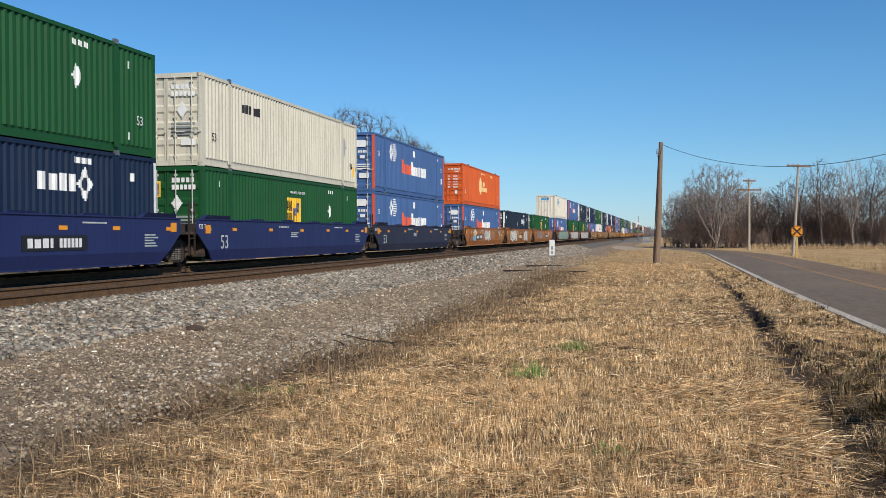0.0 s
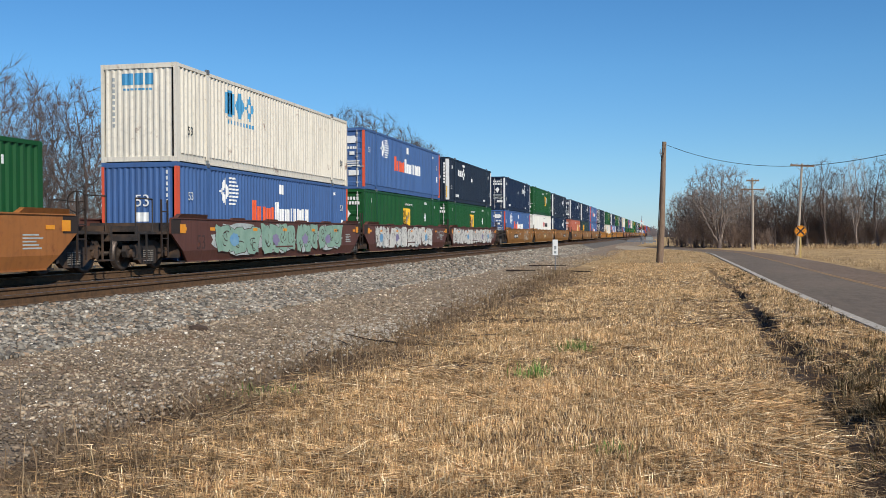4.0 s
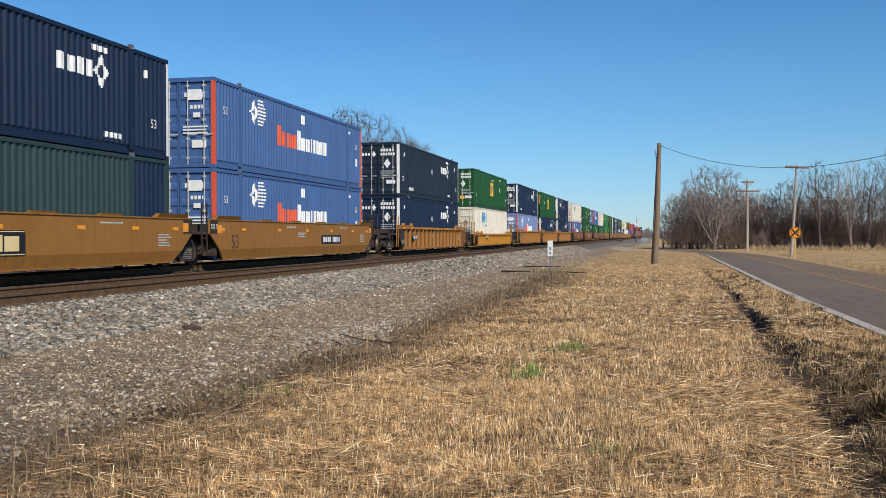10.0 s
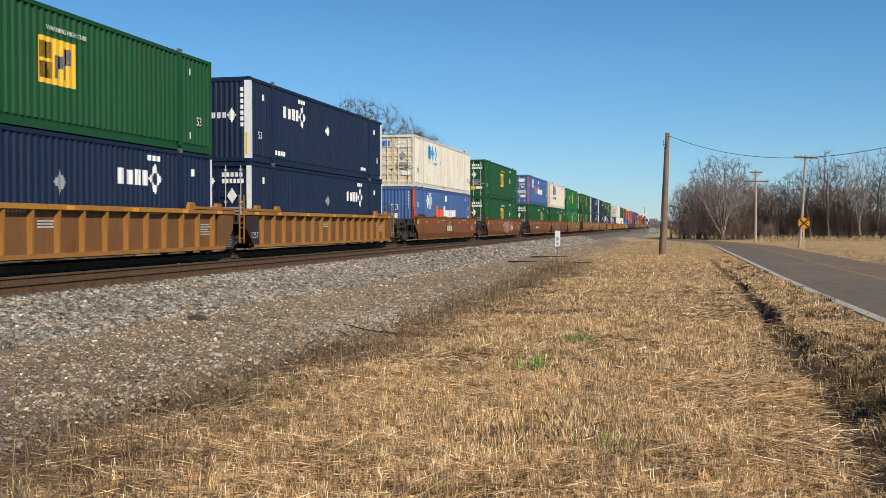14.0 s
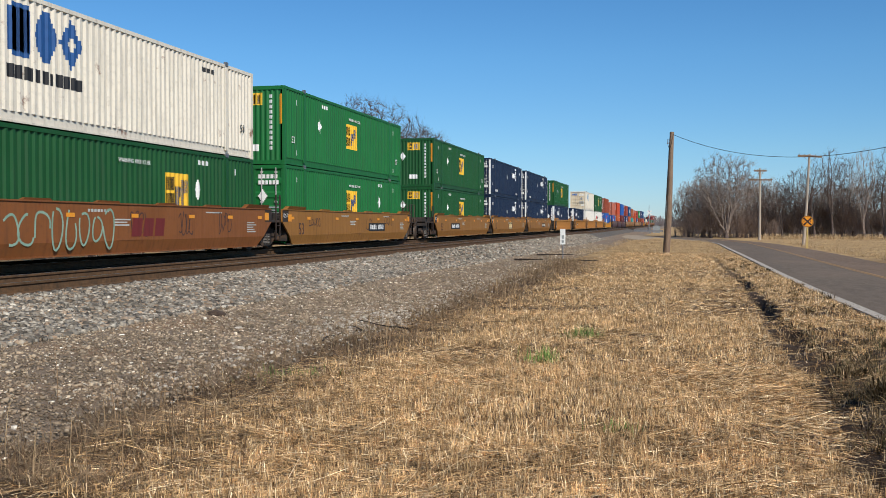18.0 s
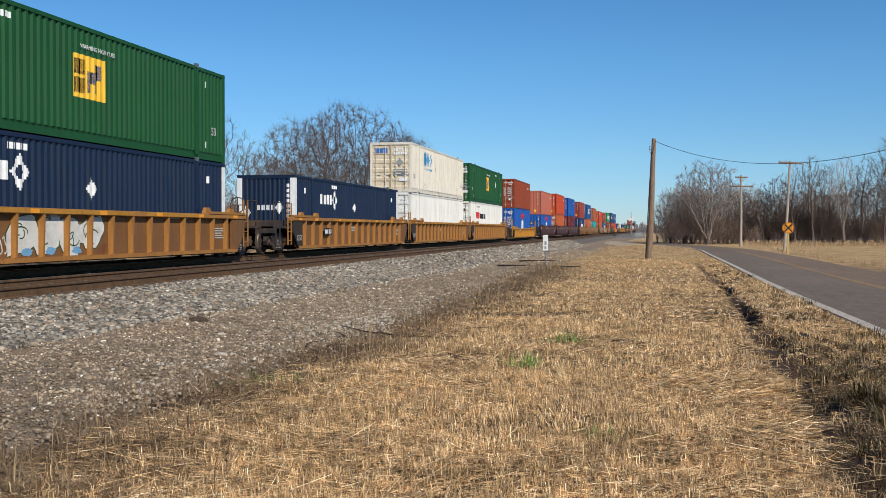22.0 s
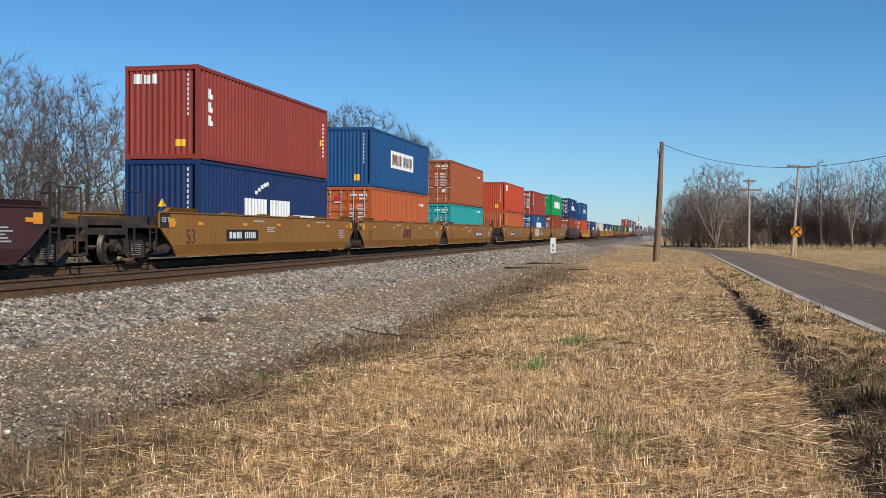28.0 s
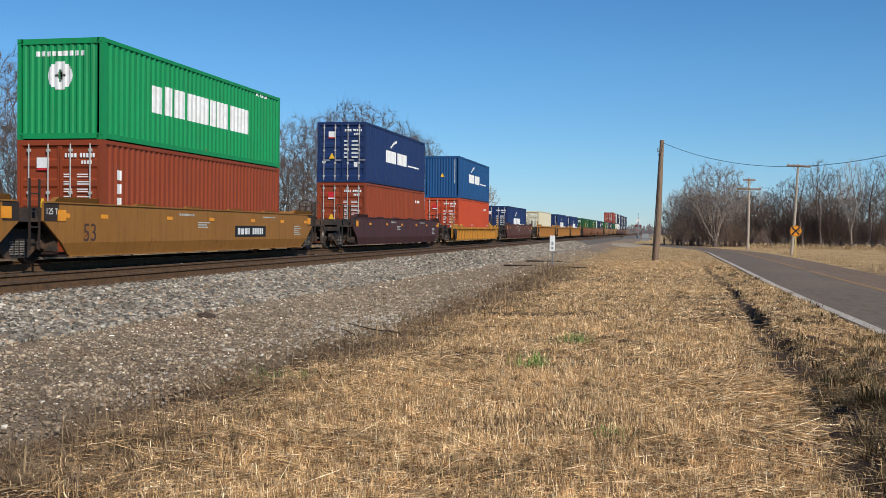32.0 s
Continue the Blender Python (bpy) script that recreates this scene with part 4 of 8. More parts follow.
def end_marks(skin, kind, H):
    out = []
    if kind == "door":
        if skin in ("umax", "emp", "emp2", "csx", "csxnavy", "csxdark", "rail"):
            out.append((M_WHITE, bars(0.18, H - 0.5, 5, 0.16, 0.15) + bars(0.18, H - 0.72, 6, 0.14, 0.15), "white number bars"))
            out.append((M_WHITE if skin not in ("csx", "csxnavy") else M_GREYMARK, diamond(0.55 if skin not in ("emp", "emp2") else 0.35, H - 1.15, 0.26), "diamond placard"))
            out.append((M_GREYMARK, rows_of_bars(0.18, H - 1.6, (0.8, 0.7, 0.8, 0.75), 0.06, 0.11), "grey text bars"))
            out.append((M_WHITE, [(0.5, H - 2.25, 1.0, H - 2.05)], "white label"))
        if skin == "umax":
            out.append((M_WHITE, bars(-1.05, H - 0.72, 4, 0.17, 0.15) + diamond(-0.2, H - 0.64, 0.17, 5), "white emblem bars"))
        if skin in ("emp", "emp2"):
            out.append((M_YELLOW, [(-0.95, H - 0.95, -0.2, H - 0.45), (0.12, H - 2.3, 0.45, H - 2.05)], "yellow emblem"))
            out.append((M_BLACK, [(-0.9, H - 0.9, -0.66, H - 0.72), (-0.9, H - 0.68, -0.66, H - 0.5)], "black bars"))
            out.append((M_BLUE, [(-0.5, H - 0.9, -0.42, H - 0.52), (-0.34, H - 0.9, -0.25, H - 0.52)], "blue bars"))
        if skin in ("csx", "csxnavy"):
            out.append((M_BLUE, blocks(-0.95, H - 0.62, 3, 0.27, 0.28, 0.15, seed=11), "blue block shapes"))
        if skin in ("xpo", "xpo2"):
            out.append((M_RED, blocks(-0.95, H - 0.72, 3, 0.24, 0.22, 0.14, seed=2), "red block shapes"))
            out.append((M_BLACK, blocks(-0.2, H - 0.72, 8, 0.13, 0.18, 0.2, seed=4) + bars(0.35, 0.75, 2, 0.2, 0.26), "black block shapes"))
            out.append((M_GREYMARK, bars(-0.7, H - 1.35, 9, 0.12, 0.06), "grey stencil bars"))
        if skin == "pacer":
            for c in (-0.6, 0.6):
                out.append((M_WHITE, [(c - 0.3, H - 0.72, c + 0.2, H - 0.38), (c - 0.4, H - 0.62, c - 0.3, H - 0.48), (c + 0.2, H - 0.65, c + 0.3, H - 0.45)], "white hexagon emblem"))
            out.append((M_WHITE, bars(0.4, H - 1.0, 4, 0.13, 0.12) + [(0.5, H - 1.28, 0.75, H - 1.12), (-0.95, H - 1.65, -0.5, H - 1.38)] + rows_of_bars(0.15, H - 1.6, (0.85, 0.8, 0.85), 0.05, 0.1) + [(0.45, H - 2.25, 0.95, H - 2.0)], "white labels"))
        if skin in ("plain", "plainred", "tex", "cma", "apl", "hub", "sunset", "cai"):
            out.append((M_WHITE, bars(0.15, H - 0.45, 4, 0.09, 0.11) + bars(0.58, H - 0.45, 5, 0.09, 0.11) + bars(0.62, H - 0.62, 4, 0.08, 0.09) + [(a, H - 0.9 - 0.19 * i - k, b, H - 0.87 - 0.19 * i - k) for i in range(5) for k in (0.0, 0.06) for a, b in ((0.12, 0.3 + 0.03 * (i % 3)), (0.5, 0.82 + 0.05 * (i % 2)))] + [(0.62, 0.75, 0.8, 0.98), (-0.98, 0.95, -0.78, 1.03)], "white number bars"))
            out.append((M_RED if skin == "plain" else M_WHITE, [(-0.66, H - 0.72, -0.3, H - 0.45)], "label plate"))
            out.append((M_WHITE if skin == "plain" else M_RED, [(-0.66, H - 0.78, -0.3, H - 0.725)], "label plate stripe"))
            out.append((M_YELLOW, [(-0.62 + 0.03 * i, H - 1.75 + 0.06 * i, -0.36 - 0.03 * i, H - 1.69 + 0.06 * i) for i in range(4)], "yellow triangle sticker"))
            out.append((M_YELLOW, [(c + 0.09 * i, H - 0.1, c + 0.09 * i + 0.05, H - 0.05) for c in (-1.05, 0.72) for i in range(4)], "yellow hazard strip"))
    else:
        if skin == "emp":
            out.append((M_YELLOW, [(-0.4, H - 0.7, 0.35, H - 0.25)], "yellow emblem"))
            out.append((M_BLACK, [(-0.34, H - 0.65, -0.12, H - 0.5), (-0.34, H - 0.46, -0.12, H - 0.3)], "black bars"))
            out.append((M_BLUE, [(-0.02, H - 0.65, 0.06, H - 0.32), (0.14, H - 0.65, 0.24, H - 0.32)], "blue bars"))
            out.append((M_WHITE, diamond(-0.7, H - 1.05, 0.26) + [(0.62, H - 0.45 - 0.19 * i, 0.74, H - 0.32 - 0.19 * i) for i in range(11)] + [(-0.3, 0.5, 0.2, 0.75)], "white number bars"))
            out.append((M_ORANGE, [(1.02, H - 1.4, 1.16, H - 0.3)], "yellow warning strip"))
        elif skin == "umax":
            out.append((M_WHITE, diamond(-0.85, 1.4, 0.28) + bars(-0.4, 1.5, 4, 0.2, 0.2) + diamond(0.55, 1.6, 0.24, 7) + [(0.85, 2.4 - 0.2 * i, 0.97, 2.54 - 0.2 * i) for i in range(7)], "white markings"))
        elif skin == "tex":
            out.append((M_WHITE, blocks(-0.95, H - 0.55, 3, 0.28, 0.3, 0.2, seed=4) + [(0.85, H - 0.35 - 0.15 * i, 0.92, H - 0.25 - 0.15 * i) for i in range(9)], "white block shapes"))
            out.append((M_YELLOW, [(0.45, 0.4, 0.8, 0.62)], "yellow caution plate"))
        elif skin == "evergreen":
            out.append((M_WHITE, disc_rows(0.0, H - 0.95, 0.36) + bars(-0.7, H - 0.45, 9, 0.16, 0.13), "white round emblem"))
            out.append((M_EVERSTAR, [(-0.16, H - 0.98, 0.16, H - 0.92), (-0.03, H - 1.11, 0.03, H - 0.79), (-0.1, H - 1.05, 0.1, H - 0.85)], "green star shape"))
        elif skin == "pacer":
            out.append((M_WHITE, [(-0.12, 1.15, 0.3, 1.42)] + [(0.85, H - 0.35 - 0.17 * i, 0.92, H - 0.24 - 0.17 * i) for i in range(6)], "white labels"))
        elif skin == "csx":
            out.append((M_SKYMARK, blocks(-0.55, H - 0.62, 3, 0.36, 0.34, 0.12, seed=11) + bars(-0.5, H - 0.78, 8, 0.12, 0.06), "pale blue block shapes"))
            out.append((M_GREYMARK, [(-0.85, H - 0.5 - 0.17 * i, -0.78, H - 0.39 - 0.17 * i) for i in range(9)], "grey number bars"))
        elif skin in ("cma", "apl"):
            out.append((M_YELLOW, [(-0.1 + 0.03 * i, 1.45 + 0.06 * i, 0.16 - 0.03 * i, 1.51 + 0.06 * i) for i in range(4)], "yellow triangle sticker"))
            out.append((M_WHITE, [(0.85, H - 0.35 - 0.17 * i, 0.92, H - 0.24 - 0.17 * i) for i in range(10)], "white number bars"))
        else:
            out.append((M_YELLOW, [(0.35, 0.3, 0.62, 0.6)], "yellow caution plate"))
            out.append((M_WHITE, [(0.8, H - 0.4 - 0.17 * i, 0.87, H - 0.29 - 0.17 * i) for i in range(9)], "white number bars"))
    return out


M_DEEPMARK = surf("deep_blue_marking", lin(30, 82, 140), lin(26, 72, 126), 4, 0.6, 0, 0.05, 20)
M_SKYMARK = surf("pale_blue_marking", lin(70, 150, 192), lin(62, 136, 178), 4, 0.6, 0, 0.05, 20)
M_CREAM = surf("cream_marking", lin(232, 206, 150), lin(222, 194, 136), 4, 0.6, 0, 0.05, 20)
M_EVERSTAR = surf("green_marking", lin(14, 130, 76), lin(12, 120, 70), 4, 0.6, 0, 0.05, 20)


def container_parts(L, H, colour, end, skin):
    """The meshes of one kind of container: (name, mesh, label, location, parent name)."""
    key = (L, H, colour)
    mat = PAINTS[colour]
    long = L > 14
    h = L / 2
    prof = corrugation(L - 0.36, 0.26 if long else 0.28, 0.046 if long else 0.044)
    eprof = corrugation(2 * W - 0.3, 0.2, 0.03)
    items = []

    def side_panel(sx):
        b = Build()
        z0, z1 = (0.27 if long else 0.16), H - 0.09
        vs, fs = [], []
        for u, d in prof:
            x = sx * (W - 0.012 + d)
            vs += [(x, u, z0), (x, u, z1)]
        for i in range(len(prof) - 1):
            q = (2 * i, 2 * i + 2, 2 * i + 3, 2 * i + 1)
            fs.append(q if sx > 0 else q[::-1])
        return b.add(vs, fs).mesh("side_panel", mat)

    def box_frame():
        b = Build()
        for sx in (-1, 1):
            xo, xi = sorted((sx * W, sx * (W - 0.09)))
            for sy in (-1, 1):
                yo, yi = sorted((sy * h, sy * (h - 0.18)))
                b.box(xo, xi, yo, yi, 0.1, H - 0.1)
            b.box(*sorted((sx * W, sx * (W - 0.06))), -h + 0.18, h - 0.18, H - 0.1, H)
            if long:
                b.box(*sorted((sx * (W - 0.06), sx * (W - 0.1))), -h + 0.18, h - 0.18, 0.03, 0.275)
                b.box(*sorted((sx * (W - 0.03), sx * (W - 0.1))), -h + 0.18, h - 0.18, 0.03, 0.08)
            else:
                b.box(*sorted((sx * (W - 0.005), sx * (W - 0.07))), -h + 0.18, h - 0.18, 0.03, 0.165)
        for sy in (-1, 1):
            b.box(-W + 0.09, W - 0.09, *sorted((sy * h, sy * (h - 0.1))), H - 0.14, H)
            b.box(-W + 0.09, W - 0.09, *sorted((sy * h, sy * (h - 0.1))), 0.02, 0.16)
        return b.mesh("frame", mat)

    def roof():
        b = Build()
        n = int(L / 0.6)
        vs, fs = [], []
        for i in range(n + 1):
            y = -h + 0.1 + (L - 0.2) * i / n
            z = H - 0.03 + (0.015 if i % 2 else 0)
            vs += [(-W + 0.06, y, z), (W - 0.06, y, z)]
        for i in range(n):
            fs.append((2 * i, 2 * i + 1, 2 * i + 3, 2 * i + 2))
        return b.add(vs, fs).mesh("roof", mat)

    def floor():
        return Build().box(-W + 0.09, W - 0.09, -h + 0.1, h - 0.1, 0.05, 0.14).mesh("floor", M_DARK)

    def end_wall():
        b = Build()
        vs, fs = [], []
        for u, d in eprof:
            vs += [(u, -(h - 0.015 + d), 0.16), (u, -(h - 0.015 + d), H - 0.14)]
        for i in range(len(eprof) - 1):
            fs.append((2 * i, 2 * i + 2, 2 * i + 3, 2 * i + 1))
        return b.add(vs, fs).mesh("end_wall", mat)

    def door(sx):
        b = Build()
        x0, x1 = (0.012, W - 0.1) if sx > 0 else (-W + 0.1, -0.012)
        y = -(h - 0.03)
        vs, fs = [], []
        z, zs = 0.17, []
        n = 5
        step = (H - 0.33) / n
        for i in range(n):
            zs += [(z + i * step, 0.0), (z + i * step + step * 0.3, 0.0), (z + i * step + step * 0.42, 0.035), (z + i * step + step * 0.88, 0.035)]
        zs.append((H - 0.16, 0.0))
        for zz, d in zs:
            vs += [(x0, y + d, zz), (x1, y + d, zz)]
        for i in range(len(zs) - 1):
            fs.append((2 * i, 2 * i + 1, 2 * i + 3, 2 * i + 2))
        b.add(vs, fs)
        for a in (x0, x1 - 0.05):
            b.box(a, a + 0.05, y - 0.01, y + 0.04, 0.17, H - 0.16)
        return b.mesh("door", PAINTS["stained"] if colour == "white" else mat)

    def lock_bar():
        b = Build().tube((0, 0, 0.1), (0, 0, H - 0.1), 0.019, 0.019, 6)
        for z in (0.28, 0.9, 1.5, H - 0.3):
            b.box(-0.05, 0.05, -0.012, 0.03, z, z + 0.07)
        b.box(0.0, 0.32, -0.03, -0.012, 1.05, 1.09)
        return b.mesh("locking_bar", M_LOCKBAR if colour not in ("white", "bone", "cream", "stained", "orange", "salmon") else mat)

    cast = cached("cast" + colour, lambda: Build().box(-0.082, 0.082, -0.09, 0.09, -0.06, 0.06).box(-0.03, 0.03, -0.092, -0.0901, -0.03, 0.03).mesh("corner_casting", mat if colour not in ("clean",) else M_STEEL))
    items += [("side_panel", cached(key + ("sp", 1), lambda: side_panel(1)), "", None, None), ("side_panel", cached(key + ("sp", -1), lambda: side_panel(-1)), "", None, None),
              ("frame", cached(key + ("fr",), box_frame), "", None, None), ("roof", cached(key + ("rf",), roof), "", None, None), ("floor", cached(("fl", L), floor), "dark underside", None, None)]
    if end == "door":
        d1, d2 = cached(key + ("d", 1), lambda: door(1)), cached(key + ("d", -1), lambda: door(-1))
        lb = cached(key + ("lb",), lock_bar)
        items += [("door", d1, "", None, "D1"), ("door", d2, "", None, "D2")]
        for who, xs in (("D1", (0.32, 0.88)), ("D2", (-0.32, -0.88))):
            for x in xs:
                items.append(("locking_bar", lb, "", (x, -h - 0.005, 0), "under" + who))
    else:
        items.append(("end_wall", cached(key + ("ew",), end_wall), "corrugated end wall", None, None))
    back = cached(key + ("bk",), lambda: Build().box(-W + 0.1, W - 0.1, h - 0.06, h - 0.02, 0.16, H - 0.14).mesh("end_wall", mat))
    items.append(("end_wall", back, "", None, None))
    spots = [(sx, sy) for sx in (-1, 1) for sy in (-h + 0.09, h - 0.09)]
    for sx, sy in spots:
        for z in (0.06, H - 0.055):
            items.append(("corner_casting", cast, "", (sx * (W - 0.078), sy, z), None))
    if long:
        post = cached(key + ("lp",), lambda: Build().box(-0.03, 0.012, -0.1, 0.1, 0.16, H - 0.09).mesh("lift_post", mat))
        white = cached("liftcast", lambda: Build().box(-0.06, 0.02, -0.09, 0.09, -0.06, 0.07).mesh("lift_casting", M_STEEL))
        for sy in (-6.0, 6.0):
            items.append(("lift_post", post, "", (W - 0.004, sy, 0), None))
            items.append(("lift_casting", white, "", (W + 0.004, sy, H + 0.01), None))
    flip = end == "plain"
    for m, rects, lab in side_marks(skin, L, H, flip):
        k = (skin, L, H, flip, lab, m.name, rects[0], "s")
        items.append(("marking", cached(k, lambda m=m, rects=rects: counted(decal(rects, prof, plane=W - 0.012).mesh("marking", m), len(rects))), lab, None, None))
    for m, rects, lab in end_marks(skin, end, H):
        k = (skin, L, H, end, lab, m.name, rects[0], "e")
        items.append(("marking", cached(k, lambda m=m, rects=rects: counted(decal(rects, eprof if end == "plain" else None, side=False, plane=h - (0.012 if end == "plain" else 0.018)).mesh("marking", m), len(rects))), lab, None, None))
    if skin in ("pacer",):
        op = cached(("op", H), lambda: Build().box(W - 0.09, W + 0.003, -0.003, 0.18, 0.12, H - 0.12).mesh("corner_post", M_POSTORANGE))
        items.append(("corner_post", op, "orange corner post", (0, -h, 0), None))
        items.append(("corner_post", op, "orange corner post", (0, h - 0.178, 0), None))
        if flip:
            items.append(("corner_post", op, "orange corner post", (0.087 - 2 * W, -h, 0), None))
            items.append(("size_number", cached("53p", lambda: mat_of(words("53", 0.5, "end", "size_number"), M_WHITE)), "", (0.1, -h - 0.006, 1.75), None))
    if skin == "umax":
        pw = 0.2 if flip else 0.13
        op = cached(("wp", H, pw), lambda: Build().box(W - pw, W + 0.003, -0.003, pw, 0.12, H - 0.12).mesh("corner_post", M_WHITE))
        items.append(("corner_post", op, "white corner post", (0, -h, 0), None))
        items.append(("corner_post", op, "white corner post", (0, h + 0.002 - pw, 0), None))
        if flip:
            items.append(("corner_post", op, "white corner post", (0.2 - 2 * W, -h, 0), None))
            items.append(("warning_strip", cached(("ws", H), lambda: Build().box(W - 0.16, W - 0.1, -0.006, -0.0035, 0.25, 1.0).mesh("warning_strip", M_YELLOW)), "yellow warning strip", (0, -h, 0), None))
    if skin in ("emp", "emp2"):
        t = cached("hc", lambda: mat_of(words("WARNING HIGH CUBE", 0.16, "side", "warning_text"), M_WHITE))
        items.append(("warning_text", t, "white warning lettering", (W + 0.002, 0.3, 2.38), None))
    if skin in ("emp", "emp2") and end == "door":
        for k, text in enumerate(("WARNING", "HIGH CUBE")):
            t = cached("hce" + text, lambda: mat_of(words(text, 0.17, "end", "warning_text"), M_WHITE))
            items.append(("warning_text", t, "white warning lettering", (-0.52, -h + 0.022, H - 1.5 - 0.22 * k), None))
        t = cached("53e", lambda: mat_of(words("53'", 0.3, "end", "size_number"), M_WHITE))
        items.append(("size_number", t, "", (-0.38, -h + 0.022, H - 2.1), None))
    if long:
        t = cached("53s" + ("k" if skin in ("csx", "csxnavy", "rail", "xpo", "xpo2") else ""), lambda: mat_of(words("53", 0.36, "side", "size_number"), M_BLACK if skin in ("csx", "csxnavy", "rail", "xpo", "xpo2") else M_WHITE))
        for u in (-7.2, 7.2):
            items.append(("size_number", t, "", (W + 0.003, u, 0.95 if skin != "pacer" else 1.9), None))
    return items


def counted(me, n):
    me["pieces"] = n
    return me


def mat_of(me, m):
    me.materials.append(m)
    return me


MOVERS = []     # (thing, track position at mid-clip, x, z)


def shipping_container(s, z, L, H, colour, end, skin, where):
    size = "53-foot" if L > 14 else "40-foot"
    c = thing("shipping_container", f"{COLOUR_WORDS[colour]} {size} corrugated shipping container {where}", "shipping container", "containers on the train")
    doors = {}
    for name, me, label, loc, who in container_parts(L, H, colour, end, skin):
        par = c
        if who and who.startswith("under"):
            par = doors[who[5:]]
        o = part(name, me, None, par, label, loc)
        if name == "warning_text" or name == "marking" and me["pieces"] > 1:
            o["kind"] = "stuff"
        if who in ("D1", "D2"):
            doors[who] = o
    MOVERS.append((c, s + L / 2, TRAIN_X, z))
    return c


# ---- well cars ----
CARPAINT = {
    "blue": (paint("car_blue", lin(30, 42, 88), 0.12), "dark blue"),
    "ink": (paint("car_ink_blue", lin(38, 42, 62), 0.12), "faded ink-blue"),
    "rusty": (paint("car_rusty", lin(160, 100, 48), 0.24, 0.5), "rust-stained brown"),
    "oxide": (paint("car_oxide", lin(94, 57, 46), 0.18, 0.3), "oxide brown"),
    "tan": (paint("car_tan", lin(148, 100, 40), 0.2, 0.32), "tan-yellow"),
    "ochre": (paint("car_ochre", lin(160, 108, 46), 0.28, 0.45), "weathered ochre"),
    "ochre_panel": (paint("car_ochre_panel", lin(120, 80, 40), 0.3, 0.45), "rust-brown"),
    "yellow": (paint("car_yellow", lin(178, 124, 40), 0.2, 0.25), "yellow"),
    "maroon": (paint("car_maroon", lin(74, 42, 42), 0.14, 0.1), "dark maroon"),
    "brown": (paint("car_brown", lin(132, 78, 34), 0.22, 0.34), "dull brown"),
}
CAR_TOP = {"smooth": 1.42, "ribbed": 1.40, "low": 1.08}


def bogie(parent, y):
    t = part("truck", cached("bolster", lambda: Build().box(-0.85, 0.85, -0.2, 0.2, 0.42, 0.68).box(-0.3, 0.3, -0.3, 0.3, 0.6, 0.8).mesh("truck", M_DARK)), None, parent, "dusty dark steel truck", loc=(0, y, 0))

    def box_frame():
        prof = [(-1.2, 0.52), (-1.12, 0.66), (-0.75, 0.66), (-0.42, 0.82), (0.42, 0.82), (0.75, 0.66), (1.12, 0.66), (1.2, 0.52), (1.12, 0.36), (0.72, 0.36), (0.40, 0.16), (-0.40, 0.16), (-0.72, 0.36), (-1.12, 0.36)]
        b = Build().prism_yz(prof, -0.07, 0.07)
        for s in (-1, 1):
            b.tube((-0.02, s * 0.9, 0.48), (0.14, s * 0.9, 0.48), 0.15, 0.13, 12)
            b.box(-0.09, 0.1, s * 0.9 - 0.2, s * 0.9 + 0.2, 0.58, 0.7)
        return b.mesh("side_frame", M_TRUCK)

    def spring():
        b = Build()
        for yy in (-0.2, 0.0, 0.2):
            for k in range(6):
                b.tube((0, yy, 0.24 + k * 0.055), (0, yy, 0.27 + k * 0.055), 0.085, 0.085, 8)
        return b.mesh("spring", M_SPRING)

    def wheelset():
        b = Build()
        for s in (-1, 1):
            prof = [(s * 0.69, 0.1), (s * 0.685, 0.36), (s * 0.675, 0.46), (s * 0.70, 0.485), (s * 0.715, 0.465), (s * 0.73, 0.458), (s * 0.81, 0.452), (s * 0.815, 0.37), (s * 0.755, 0.34), (s * 0.75, 0.17), (s * 0.82, 0.14), (s * 0.82, 0.1)]
            b.lathe_x(prof, 28)
            for k in range(3):
                a = 2 * math.pi * k / 3
                b.tube((s * 0.745, 0.26 * math.cos(a), 0.26 * math.sin(a)), (s * 0.765, 0.26 * math.cos(a), 0.26 * math.sin(a)), 0.035, 0.035, 6)
        b.tube((-1.02, 0, 0), (1.02, 0, 0), 0.075, 0.075, 10)
        return b.mesh("wheelset", M_WHEEL, True)

    for sx in (-1, 1):
        part("side_frame", cached("sideframe", box_frame), None, t, loc=(sx * 1.0, 0, 0))
        part("spring", cached("spring", spring), None, t, "grey coil springs", loc=(sx * 1.03, 0, 0))
    for sy in (-0.9, 0.9):
        w = part("wheelset", cached("wheelset", wheelset), None, t, "steel wheelset with bright treads")
        w.matrix_parent_inverse = Matrix.Translation((0, sy, 0.458))
        WHEELS.append(w)
    return t


WHEELS = []
M_ENDPANEL = paint("grimy_end_brown", lin(50, 38, 30), 0.2, 0.15)


